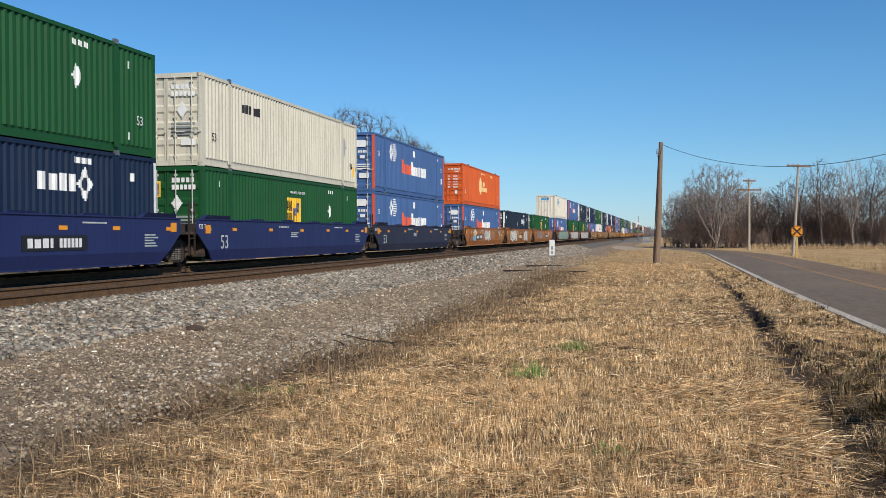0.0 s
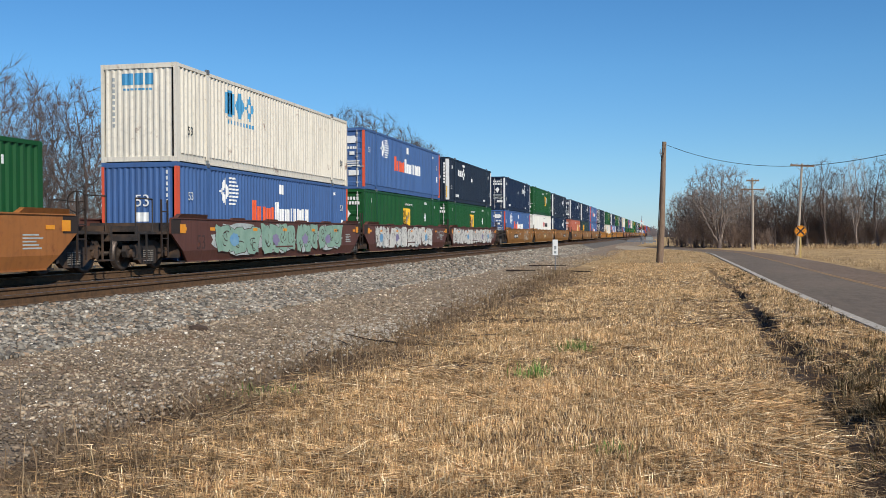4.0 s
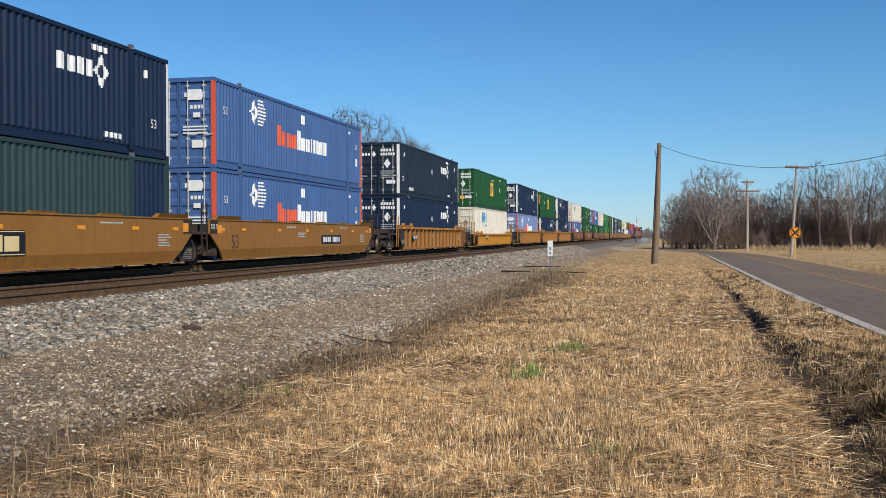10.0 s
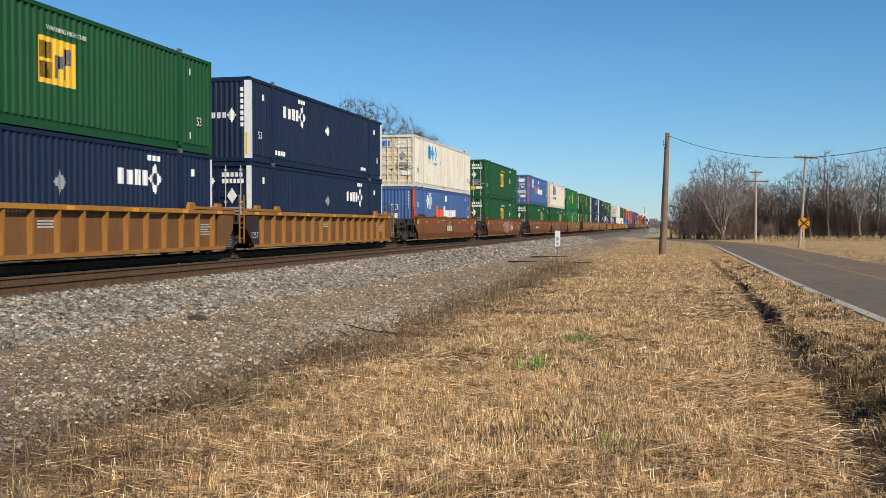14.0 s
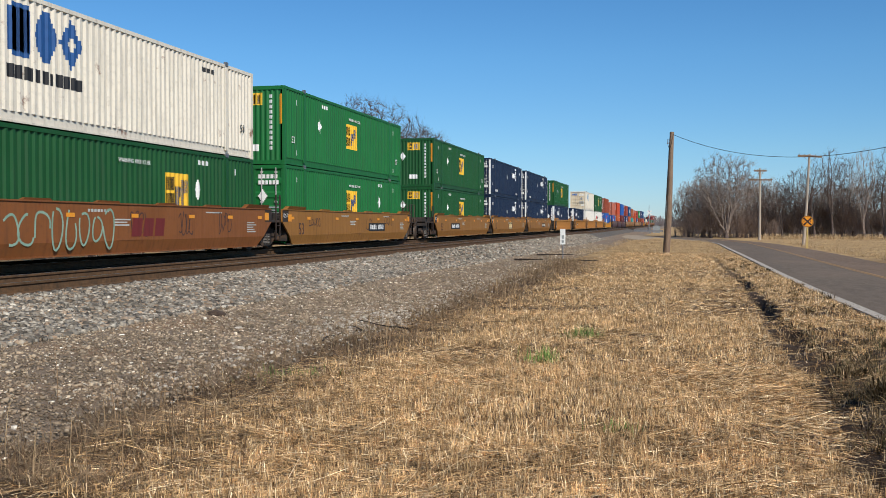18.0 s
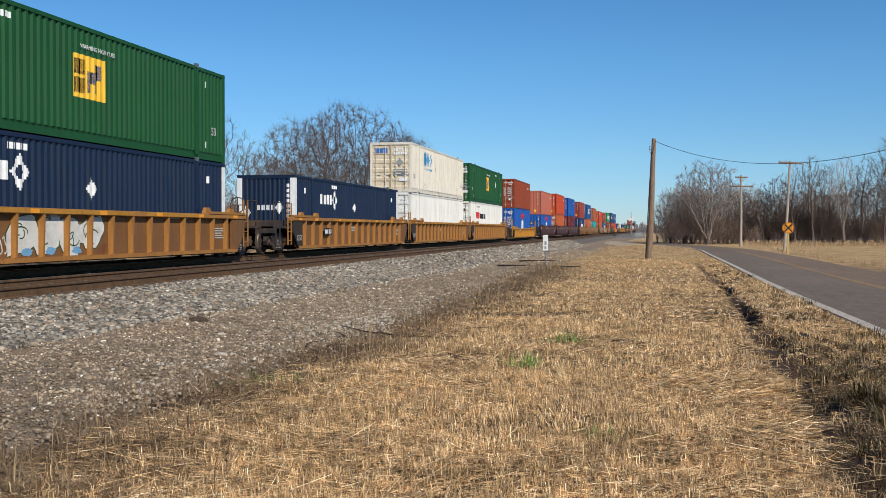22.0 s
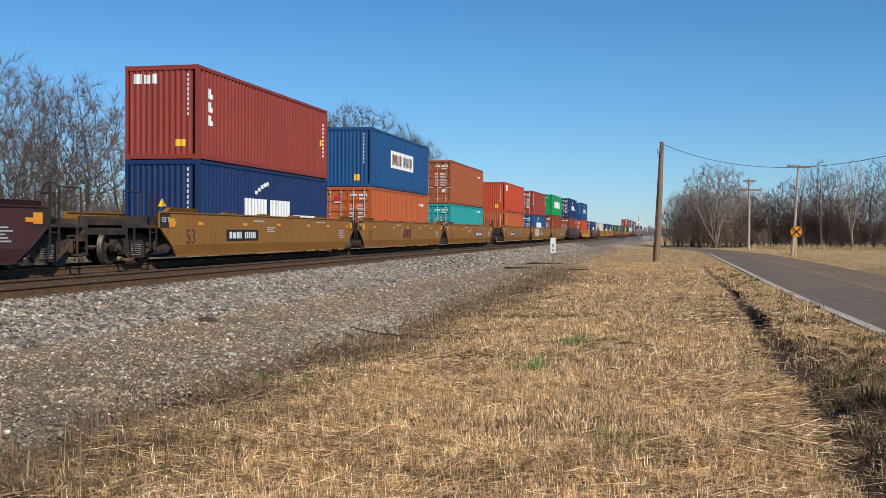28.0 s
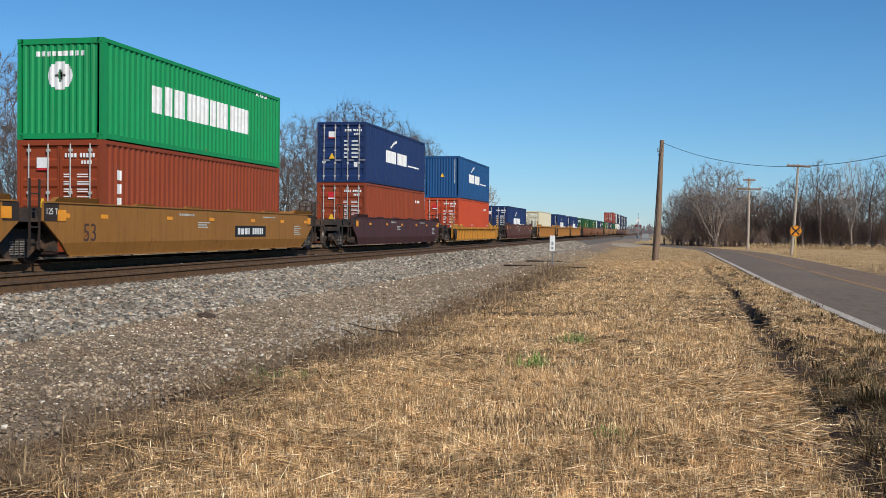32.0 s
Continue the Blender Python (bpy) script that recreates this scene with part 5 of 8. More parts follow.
def well_car(s_mid, kind, colour, first, last, marks, where, graffiti=""):
    """One platform of a well car: s_mid is its middle on the train; first and last have couplers and their own trucks."""
    mat, cword = CARPAINT[colour]
    top = CAR_TOP[kind]
    key = (kind, colour)
    shape = {"smooth": "smooth-sided", "ribbed": "rib-sided", "low": "low-sided"}[kind]
    c = thing("well_car", f"{cword} {shape} double-stack railway well car {where}", "railway car", "well cars of the train")

    def sill(sx):
        b = Build()
        xo, xi, xl = sx * 1.50, sx * 1.44, sx * 1.42
        z1 = 0.5
        up = [(-8.3, z1), (8.3, z1), (8.8, 0.86), (9.0, 1.0), (9.0, top), (-9.0, top), (-9.0, 1.0), (-8.8, 0.86)]
        lo = [(-7.9, 0.2), (7.9, 0.2), (8.3, z1), (-8.3, z1)]
        n = len(up)
        v = [(xo, y, z) for y, z in up] + [(xi, y, z) for y, z in up]
        f = [tuple(range(n)), tuple(range(2 * n - 1, n - 1, -1))] + [(i + n, (i + 1) % n + n, (i + 1) % n, i) for i in range(n)]
        v2 = [(xl, *lo[0]), (xl, *lo[1]), (xo, *lo[2]), (xo, *lo[3])] + [(xl - sx * 0.06, *lo[0]), (xl - sx * 0.06, *lo[1]), (xi, *lo[2]), (xi, *lo[3])]
        f2 = [(0, 1, 2, 3), (7, 6, 5, 4), (0, 4, 5, 1), (1, 5, 6, 2), (2, 6, 7, 3), (3, 7, 4, 0)]
        if sx < 0:
            f, f2 = [q[::-1] for q in f], [q[::-1] for q in f2]
        b.add(v, f).add(v2, f2)
        return b.mesh("side_sill", mat)

    def flange(sx):
        return Build().box(*sorted((sx * 1.53, sx * 1.40)), -8.9, 8.9, top + 0.001, top + 0.035).mesh("top_flange", mat)

    def lip(sx):
        return Build().box(*sorted((sx * 1.45, sx * 1.36)), -7.85, 7.85, 0.165, 0.199).mesh("bottom_lip", mat)

    def sill_ribbed(sx):
        return Build().box(*sorted((sx * 1.385, sx * 1.35)), -8.5, 8.5, 0.26, top - 0.1).mesh("side_sill", CARPAINT["ochre_panel"][0] if colour == "ochre" else mat)

    def chord(sx, upper):
        b = Build()
        if upper:
            b.chamfer(*sorted((sx * 1.54, sx * 1.36)), -9.1, 9.1, top - 0.12, top + 0.02, 0.015)
        else:
            b.box(*sorted((sx * 1.52, sx * 1.38)), -8.4, 8.4, 0.19, 0.29)
        return b.mesh("top_chord" if upper else "bottom_chord", mat)

    def corner(sx, sy):
        b = Build()
        b.add([(sx * 1.5, sy * 8.4, 0.2), (sx * 1.5, sy * 9.0, 0.8), (sx * 1.5, sy * 9.0, top - 0.1), (sx * 1.5, sy * 8.0, top - 0.1), (sx * 1.5, sy * 8.0, 0.2),
               (sx * 1.42, sy * 8.4, 0.2), (sx * 1.42, sy * 9.0, 0.8), (sx * 1.42, sy * 9.0, top - 0.1), (sx * 1.42, sy * 8.0, top - 0.1), (sx * 1.42, sy * 8.0, 0.2)],
              [(0, 1, 2, 3, 4) if sx * sy > 0 else (4, 3, 2, 1, 0), (9, 8, 7, 6, 5) if sx * sy > 0 else (5, 6, 7, 8, 9), (0, 5, 6, 1), (1, 6, 7, 2), (3, 8, 9, 4)])
        return b.mesh("corner_plate", M_ENDPANEL if sy < 0 else CARPAINT["ochre_panel"][0] if colour == "ochre" else mat)

    for sx in (1, -1):
        part("side_sill", cached(key + ("sill", sx), lambda: (sill if kind == "smooth" else sill_ribbed)(sx)), None, c)
        if kind != "smooth":
            part("top_chord", cached(key + ("tc", sx), lambda: chord(sx, True)), None, c)
            part("bottom_chord", cached(key + ("bc", sx), lambda: chord(sx, False)), None, c)
            for sy in (-1, 1):
                part("corner_plate", cached(key + ("cp", sx, sy), lambda: corner(sx, sy)), None, c)
        if kind == "smooth":
            part("top_flange", cached(key + ("fla", sx), lambda: flange(sx)), None, c)
            part("bottom_lip", cached(key + ("lip", sx), lambda: lip(sx)), None, c)
    if kind != "smooth":
        rib = cached(key + ("rib",), lambda: Build().add([(1.385, -0.055, 0.28), (1.385, 0.055, 0.28), (1.385, 0.055, top - 0.12), (1.385, -0.055, top - 0.12), (1.50, -0.035, 0.3), (1.50, 0.035, 0.3), (1.53, 0.035, top - 0.12), (1.53, -0.035, top - 0.12)], [(4, 5, 6, 7), (0, 4, 7, 3), (5, 1, 2, 6), (3, 7, 6, 2), (0, 1, 5, 4)]).mesh("rib", mat))
        for i in range(16):
            part("rib", rib, None, c, loc=(0, -7.6 + i * 15.2 / 15, 0))
        if kind == "ribbed":
            strip_me = cached(("topstripe",), lambda: Build().box(1.542, 1.546, -4.2, 1.5, 1.30, 1.40).box(1.542, 1.546, 2.2, 5.5, 1.30, 1.40).mesh("top_stripe", CARPAINT["yellow"][0]))
            part("top_stripe", strip_me, None, c, "brighter yellow top edge")

    def deck(sy):
        b = Build()
        out = 9.5
        b.box(-1.42, 1.42, *sorted((sy * 8.35, sy * out)), 0.98, 1.06)
        b.box(-0.22, 0.22, *sorted((sy * 8.3, sy * (out + 0.15))), 0.6, 0.98)
        b.box(-1.4, 1.4, *sorted((sy * 8.3, sy * 8.42)), 0.3, top - 0.1)
        for sx in (-1, 1):
            b.box(*sorted((sx * 0.5, sx * 0.62)), *sorted((sy * 8.4, sy * out)), 0.8, 0.98)
        return b.mesh("end_platform", M_TRUCK)

    for sy in (-1, 1):
        part("end_platform", cached(key + ("deck", sy), lambda: deck(sy)), None, c)
    part("well_floor", cached("wellfloor", lambda: Build().box(-1.38, -0.9, -8.25, 8.25, 0.16, 0.205).box(0.9, 1.38, -8.25, 8.25, 0.16, 0.205).box(-1.38, 1.38, -8.25, -7.2, 0.16, 0.205).box(-1.38, 1.38, 7.2, 8.25, 0.16, 0.205).box(-1.38, 1.38, -0.5, 0.5, 0.16, 0.205).box(-1.38, 1.38, -6.4, -5.7, 0.16, 0.205).box(-1.38, 1.38, 5.7, 6.4, 0.16, 0.205).mesh("well_floor", M_DARK)), None, c)
    if kind == "smooth":
        guide = cached(key + ("guide",), lambda: Build().add([(1.36, -0.95, top + 0.03), (1.53, -0.95, top + 0.03), (1.53, 0.95, top + 0.03), (1.36, 0.95, top + 0.03), (1.40, -0.75, top + 0.15), (1.60, -0.85, top + 0.15), (1.60, 0.85, top + 0.15), (1.40, 0.75, top + 0.15)], [(3, 2, 1, 0), (4, 5, 6, 7), (0, 1, 5, 4), (1, 2, 6, 5), (2, 3, 7, 6), (3, 0, 4, 7)]).mesh("container_guide", mat))
        for y in (-7.7, 7.7):
            part("container_guide", guide, None, c, loc=(0, y, 0))
        low = cached(key + ("lowguide",), lambda: Build().add([(1.40, -0.55, top + 0.03), (1.52, -0.55, top + 0.03), (1.52, 0.55, top + 0.03), (1.40, 0.55, top + 0.03), (1.44, -0.42, top + 0.085), (1.54, -0.46, top + 0.085), (1.54, 0.46, top + 0.085), (1.44, 0.42, top + 0.085)], [(3, 2, 1, 0), (4, 5, 6, 7), (0, 1, 5, 4), (1, 2, 6, 5), (2, 3, 7, 6), (3, 0, 4, 7)]).mesh("edge_guide", mat))
        for y in (-4.4, -1.5, 1.5, 4.4):
            part("edge_guide", low, None, c, loc=(0, y, 0))
    else:
        lug = cached(key + ("lug",), lambda: Build().prism_yz([(-0.25, top), (0.25, top), (0.12, top + 0.22), (-0.12, top + 0.22)], 1.38, 1.5).mesh("container_guide", mat))
        for y in (-8.0, -6.2, 6.2, 8.0):
            part("container_guide", lug, None, c, loc=(0, y, 0))
        rail_me = cached(key + ("cap",), lambda: Build().box(1.3, 1.56, -1.4, 1.4, top + 0.02, top + 0.1).mesh("walkway", mat))
        for y in (-7.6, 7.6):
            part("walkway", rail_me, None, c, loc=(0, y, 0))
    # ladder, end posts
    lad = cached(("ladder", kind == "smooth", colour), lambda: Build().box(1.41, 1.45, -0.2, -0.16, 0.35, 1.95).box(1.41, 1.45, 0.16, 0.2, 0.35, 1.95).box(1.42, 1.445, -0.16, 0.16, 0.5, 0.53).box(1.42, 1.445, -0.16, 0.16, 0.85, 0.88).box(1.42, 1.445, -0.16, 0.16, 1.2, 1.23).box(1.42, 1.445, -0.16, 0.16, 1.6, 1.63).mesh("ladder", M_ENDPANEL if colour not in ("ochre", "yellow") else mat))
    part("ladder", lad, None, c, "steel ladder", loc=(0, -9.25, 0))
    if last:
        part("ladder", lad, None, c, "steel ladder", loc=(0, 9.3, 0))
    bogie(c, 9.53)
    if first:
        bogie(c, -9.53)

    def nose(sy):
        b = Build()
        b.box(-1.35, 1.35, *sorted((sy * 9.5, sy * 10.75)), 0.98, 1.05)
        b.box(-0.25, 0.25, *sorted((sy * 9.5, sy * 10.9)), 0.62, 0.98)
        b.box(-1.4, 1.4, *sorted((sy * 10.65, sy * 10.75)), 0.8, 1.2)
        for sx in (-1, 1):
            b.tube((sx * 1.3, sy * 10.6, 1.0), (sx * 1.3, sy * 10.6, 1.95), 0.02, 0.02, 6)
            b.tube((sx * 1.3, sy * 9.7, 1.0), (sx * 1.3, sy * 9.7, 1.95), 0.02, 0.02, 6)
            b.tube((sx * 1.3, sy * 9.7, 1.95), (sx * 1.3, sy * 10.6, 1.95), 0.02, 0.02, 6)
            b.box(*sorted((sx * 1.28, sx * 1.45)), *sorted((sy * 10.2, sy * 10.7)), 0.3, 0.34)
            for k in (10.25, 10.65):
                b.box(*sorted((sx * 1.4, sx * 1.44)), sy * k - 0.02, sy * k + 0.02, 0.3, 1.0)
        return b.mesh("end_walkway", M_TRUCK)

    def coupler(sy):
        return Build().box(-0.1, 0.1, *sorted((sy * 10.8, sy * 11.35)), 0.74, 0.92).box(-0.17, 0.17, *sorted((sy * 11.3, sy * 11.62)), 0.68, 0.98).mesh("coupler", M_TRUCK)

    for flag, sy in ((first, -1), (last, 1)):
        if flag:
            part("end_walkway", cached(key + ("nose", sy), lambda: nose(sy)), None, c)
            part("coupler", cached(("coupler", sy), lambda: coupler(sy)), None, c, "dark knuckle coupler")
    if last:
        bw = Build()
        for k in range(16):
            a, b2 = 2 * math.pi * k / 16, 2 * math.pi * (k + 1) / 16
            bw.tube((0.75 + 0.27 * math.cos(a), 10.2, 1.8 + 0.27 * math.sin(a)), (0.75 + 0.27 * math.cos(b2), 10.2, 1.8 + 0.27 * math.sin(b2)), 0.02, 0.02, 6)
        bw.tube((0.48, 10.2, 1.8), (1.02, 10.2, 1.8), 0.015, 0.015, 5).tube((0.75, 10.2, 1.53), (0.75, 10.2, 2.07), 0.015, 0.015, 5).tube((0.75, 10.2, 1.0), (0.75, 10.25, 1.8), 0.04, 0.04, 6)
        part("brake_wheel", cached("brakewheel", lambda: bw.mesh("brake_wheel", CARPAINT["yellow"][0] if colour in ("tan", "yellow") else M_TRUCK)), None, c, "hand brake wheel")
        tank = cached(key + ("tank",), lambda: Build().tube((-0.5, 10.1, 1.35), (0.35, 10.1, 1.35), 0.24, 0.24, 12).box(0.3, 0.6, 9.9, 10.3, 1.05, 1.5).mesh("brake_reservoir", mat))
        part("brake_reservoir", tank, None, c)
    # dark end panels beside the trucks
    if kind == "smooth" and colour not in ("blue", "ink"):
        for sy in (-1, 1):
            part("end_panel", cached(("endpanel", sy), lambda: Build().add([(1.5025, sy * 8.42, 1.0), (1.5025, sy * 8.995, 1.0), (1.5025, sy * 8.995, 1.415), (1.5025, sy * 8.42, 1.415), (1.506, sy * 8.42, 1.0), (1.506, sy * 8.995, 1.0), (1.506, sy * 8.995, 1.415), (1.506, sy * 8.42, 1.415)], [(4, 5, 6, 7) if sy > 0 else (7, 6, 5, 4), (0, 1, 5, 4), (3, 7, 6, 2), (0, 4, 7, 3), (1, 2, 6, 5)]).mesh("end_panel", M_ENDPANEL)), None, c, "grimy dark brown end panel")
        part("pull_pad", cached(("pullpad", colour), lambda: Build().box(1.5005, 1.509, -0.85, 0.85, 0.505, 0.56).mesh("pull_pad", mat)), None, c, loc=(0, -0.3, 0))
    # reflectors, plates, numbers
    refl = cached("refl", lambda: Build().box(1.505, 1.512, -0.17, 0.17, -0.05, 0.05).mesh("reflector", M_ORANGE))
    rx = 0.0 if kind == "smooth" else 0.035
    for y in (-8.2, -6.3, -3.1, -0.2, 2.9, 5.6, 8.1):
        part("reflector", refl, None, c, loc=(rx, y + random.uniform(-0.2, 0.2), 1.14 if kind == "smooth" else top - 0.05))
    if kind == "smooth":
        part("orange_plate", cached("oplate", lambda: Build().box(1.505, 1.513, -0.17, 0.17, -0.13, 0.13).mesh("orange_plate", M_ORANGE)), None, c, loc=(0, 8.55, 1.18))
        part("orange_plate", MESH["oplate"], None, c, loc=(0, -8.3, 1.14))
        t53 = cached("car53" + ("w" if colour in ("blue", "ink") else ""), lambda: mat_of(words("53", 0.62, "side", "size_number"), M_GRAF1 if colour in ("blue", "ink") else M_GRAF2))
        part("size_number", t53, None, c, loc=(1.506, -7.1, 0.72))
        if colour in ("blue", "tan", "ink"):
            part("load_number", cached("t125", lambda: mat_of(words("125 T", 0.2, "side", "load_number"), M_WHITE)), None, c, loc=(1.5085, -8.7, 1.22))["kind"] = "stuff"
    if kind == "ribbed":
        part("load_number", cached("t125r", lambda: mat_of(words("125T", 0.3, "side", "load_number"), M_GRAF1)), None, c, loc=(1.5045, -8.35, 0.6))["kind"] = "stuff"
    pl = {"plate": (M_BLACK, 2.6, 0.36), "logo": (M_BLACK, 1.9, 0.56)}
    for kindm, y in marks:
        if kindm == "sign":
            part("emblem", cached("carsign", lambda: decal([(a + 0.012 * i, 0.6 + 0.06 * i, a + 0.5 + 0.012 * i, 0.66 + 0.06 * i) for a in (-0.9, -0.3, 0.3) for i in range(8)], None, plane=1.502).mesh("emblem", PAINTS["maroon"])), None, c, "dark red emblem shapes", loc=(0, y, 0))["kind"] = "stuff"
            continue
        m, w, h = pl[kindm]
        x = 1.504 if kind == "smooth" else 1.50
        z = 0.78 if kind == "smooth" else 0.85
        if kind != "smooth":
            w, h = 1.0 if kindm == "plate" else 0.9, 0.3
        p = part("number_plate" if kindm == "plate" else "emblem_plate", cached(("pl", kindm, kind), lambda: Build().box(x, x + 0.006, -w / 2, w / 2, z - h / 2, z + h / 2).mesh("plate", m)), None, c, "black plate with white bars", loc=(0, y, 0))
        rects = (blocks(-w * 0.42, z - h * 0.3, 4, w * 0.1, h * 0.6, 0.25, seed=2) + bars(w * 0.05, z - h * 0.3, 6, w * 0.062, h * 0.6)) if kindm == "plate" else blocks(-w * 0.4, z - h * 0.32, 3, w * 0.27, h * 0.64, 0.12, seed=33) + [(-w / 2 + 0.03, z + h / 2 - 0.04, w / 2 - 0.03, z + h / 2 - 0.02), (-w / 2 + 0.03, z - h / 2 + 0.02, w / 2 - 0.03, z - h / 2 + 0.04)]
        part("plate_marking", cached(("plb", kindm, kind), lambda: decal(rects, None, plane=x + 0.005).mesh("plate_marking", M_WHITE if kindm == "plate" else M_CREAM)), None, p)["kind"] = "stuff"
    small = cached("smallbars" + ("r" if kind != "smooth" else ""), lambda: decal(rows_of_bars(-1.2, 1.02, (0.8, 0.6, 0.7), 0.035, 0.07) + rows_of_bars(6.9, 0.95, (0.6, 0.75, 0.5, 0.6, 0.7), 0.035, 0.075) + rows_of_bars(3.9, 1.25, (1.1,), 0.04, 0.1) + bars(-2.4, 1.22, 7, 0.14, 0.07), None, plane=1.5 if kind == "smooth" else 1.388).mesh("stencil", M_GRAF1))
    part("stencil", small, None, c, "small pale stencilled bars")["kind"] = "stuff"
    if graffiti:
        spray(c, graffiti, kind)
    MOVERS.append((c, s_mid, TRAIN_X, RAIL_TOP))
    return c


def sprayed(c, b, m, label="sprayed graffiti shapes"):
    part("graffiti", b, m, c, label)["kind"] = "stuff"


def bubble(c, y, z, w, h, n, fill, line, x, rnd):
    """A tag of n overlapping letter-like shapes, some round and some pointed, with thin dark outlines and inner curves."""
    f, o, s = Build(), Build(), Build()
    for k in range(n):
        cy, cz = y - w / 2 + w * (k + 0.5) / n, z + rnd.uniform(-0.07, 0.07) * h
        ry, rz = w / n * rnd.uniform(0.5, 0.66), h / 2 * rnd.uniform(0.85, 1.1)
        sharp, tilt, m = rnd.choice((0.45, 0.6, 1.0)), rnd.uniform(-0.3, 0.3), 18
        ring = []
        for i in range(m):
            a = 2 * math.pi * i / m
            q = rnd.uniform(0.78, 1.08) * (1.18 if i % 6 == k % 6 else 1.0)
            v = math.copysign(abs(math.sin(a)) ** sharp, math.sin(a)) * q
            ring.append((math.copysign(abs(math.cos(a)) ** sharp, math.cos(a)) * q + tilt * v, v))
        for b, g, up in ((o, 0.022, 0.0), (f, 0.0, 0.002)):
            vs = [(x + up + 0.0003 * k, cy, cz)] + [(x + up + 0.0003 * k, cy + u * ry + math.copysign(g, u), min(1.37, max(0.3, cz + v * rz + math.copysign(g, v)))) for u, v in ring]
            b.add(vs, [(0, 1 + i, 1 + (i + 1) % m) for i in range(m)])
        for q in range(3):
            u, v = cy + rnd.uniform(-0.35, 0.35) * ry, cz + rnd.uniform(-0.35, 0.35) * rz
            r1, r2, ph, turn = ry * rnd.uniform(0.15, 0.5), rz * rnd.uniform(0.2, 0.5), rnd.uniform(0, 6.28), rnd.uniform(1.6, 4.5)
            pts = [(u + r1 * math.cos(ph + turn * i / 9), min(1.35, max(0.32, v + r2 * math.sin(ph + turn * i / 9)))) for i in range(10)]
            for (ua, va), (ub, vb) in zip(pts, pts[1:]):
                ln = math.hypot(ub - ua, vb - va) or 1
                pu, pv = -(vb - va) / ln * 0.014, (ub - ua) / ln * 0.014
                s.add([(x + 0.008, ua + pu, va + pv), (x + 0.008, ua - pu, va - pv), (x + 0.008, ub - pu, vb - pv), (x + 0.008, ub + pu, vb + pv)], [(0, 1, 2, 3)])
    sprayed(c, o, line, "dark outline of sprayed graffiti")
    sprayed(c, f, fill)
    sprayed(c, s, line, "dark strokes in sprayed graffiti")


def scrawl(c, y, z, w, h, n, m, wd, x, rnd):
    """Thin looping handwriting strokes."""
    b = Build()
    for k in range(n):
        cu, cv = y - w / 2 + w * (k + 0.5) / n, z
        r1, r2, ph, turns = w / n * rnd.uniform(0.35, 0.6), h / 2 * rnd.uniform(0.6, 1.0), rnd.uniform(0, 6), rnd.uniform(3.0, 6.0)
        pts = [(cu + r1 * math.cos(ph + turns * i / 13) + 0.05 * math.sin(7 * i), max(0.29, min(1.37, cv + r2 * math.sin(ph + turns * i / 13)))) for i in range(14)]
        for (ua, va), (ub, vb) in zip(pts, pts[1:]):
            dx, dz = ub - ua, vb - va
            ln = math.hypot(dx, dz) or 1
            px, pz = -dz / ln * wd, dx / ln * wd
            xx = x + 0.0004 * k
            b.add([(xx, ua + px, va + pz), (xx, ua - px, va - pz), (xx, ub - px, vb - pz), (xx, ub + px, vb + pz)], [(0, 1, 2, 3)])
    sprayed(c, b, m, "sprayed graffiti scrawl")


def cloud(c, y, z, w, h, m, x, rnd, n=18):
    """A ragged patch of sprayed colour."""
    rad = [rnd.uniform(0.7, 1.1) for _ in range(n)]
    b = Build().add([(x, y, z)] + [(x, y + w / 2 * r * math.cos(2 * math.pi * i / n), min(1.38, max(0.28, z + h / 2 * r * math.sin(2 * math.pi * i / n)))) for i, r in enumerate(rad)], [(0, 1 + i, 1 + (i + 1) % n) for i in range(n)])
    sprayed(c, b, m, "sprayed patch of colour")


def mural(c, y0, y1, fill, x, rnd):
    """A sprayed picture over most of the car side: pale fading ground, large outlined shapes and spots."""
    y = y0
    while y < y1 - 1.0:
        w = rnd.uniform(2.4, 3.8)
        cloud(c, y + w / 2, 0.82, w * 1.1, 1.1, M_GRAF1, x, rnd, 26)
        bubble(c, y + w / 2, 0.84, w * 0.95, 1.05, rnd.randrange(3, 5), fill, M_GRAF2, x + 0.001, rnd)
        if rnd.random() < 0.7:
            cloud(c, y + w * 0.4, 0.8, 0.7, 0.45, rnd.choice((M_GRAF6, M_GRAF3)), x + 0.0105, rnd)
        y += w


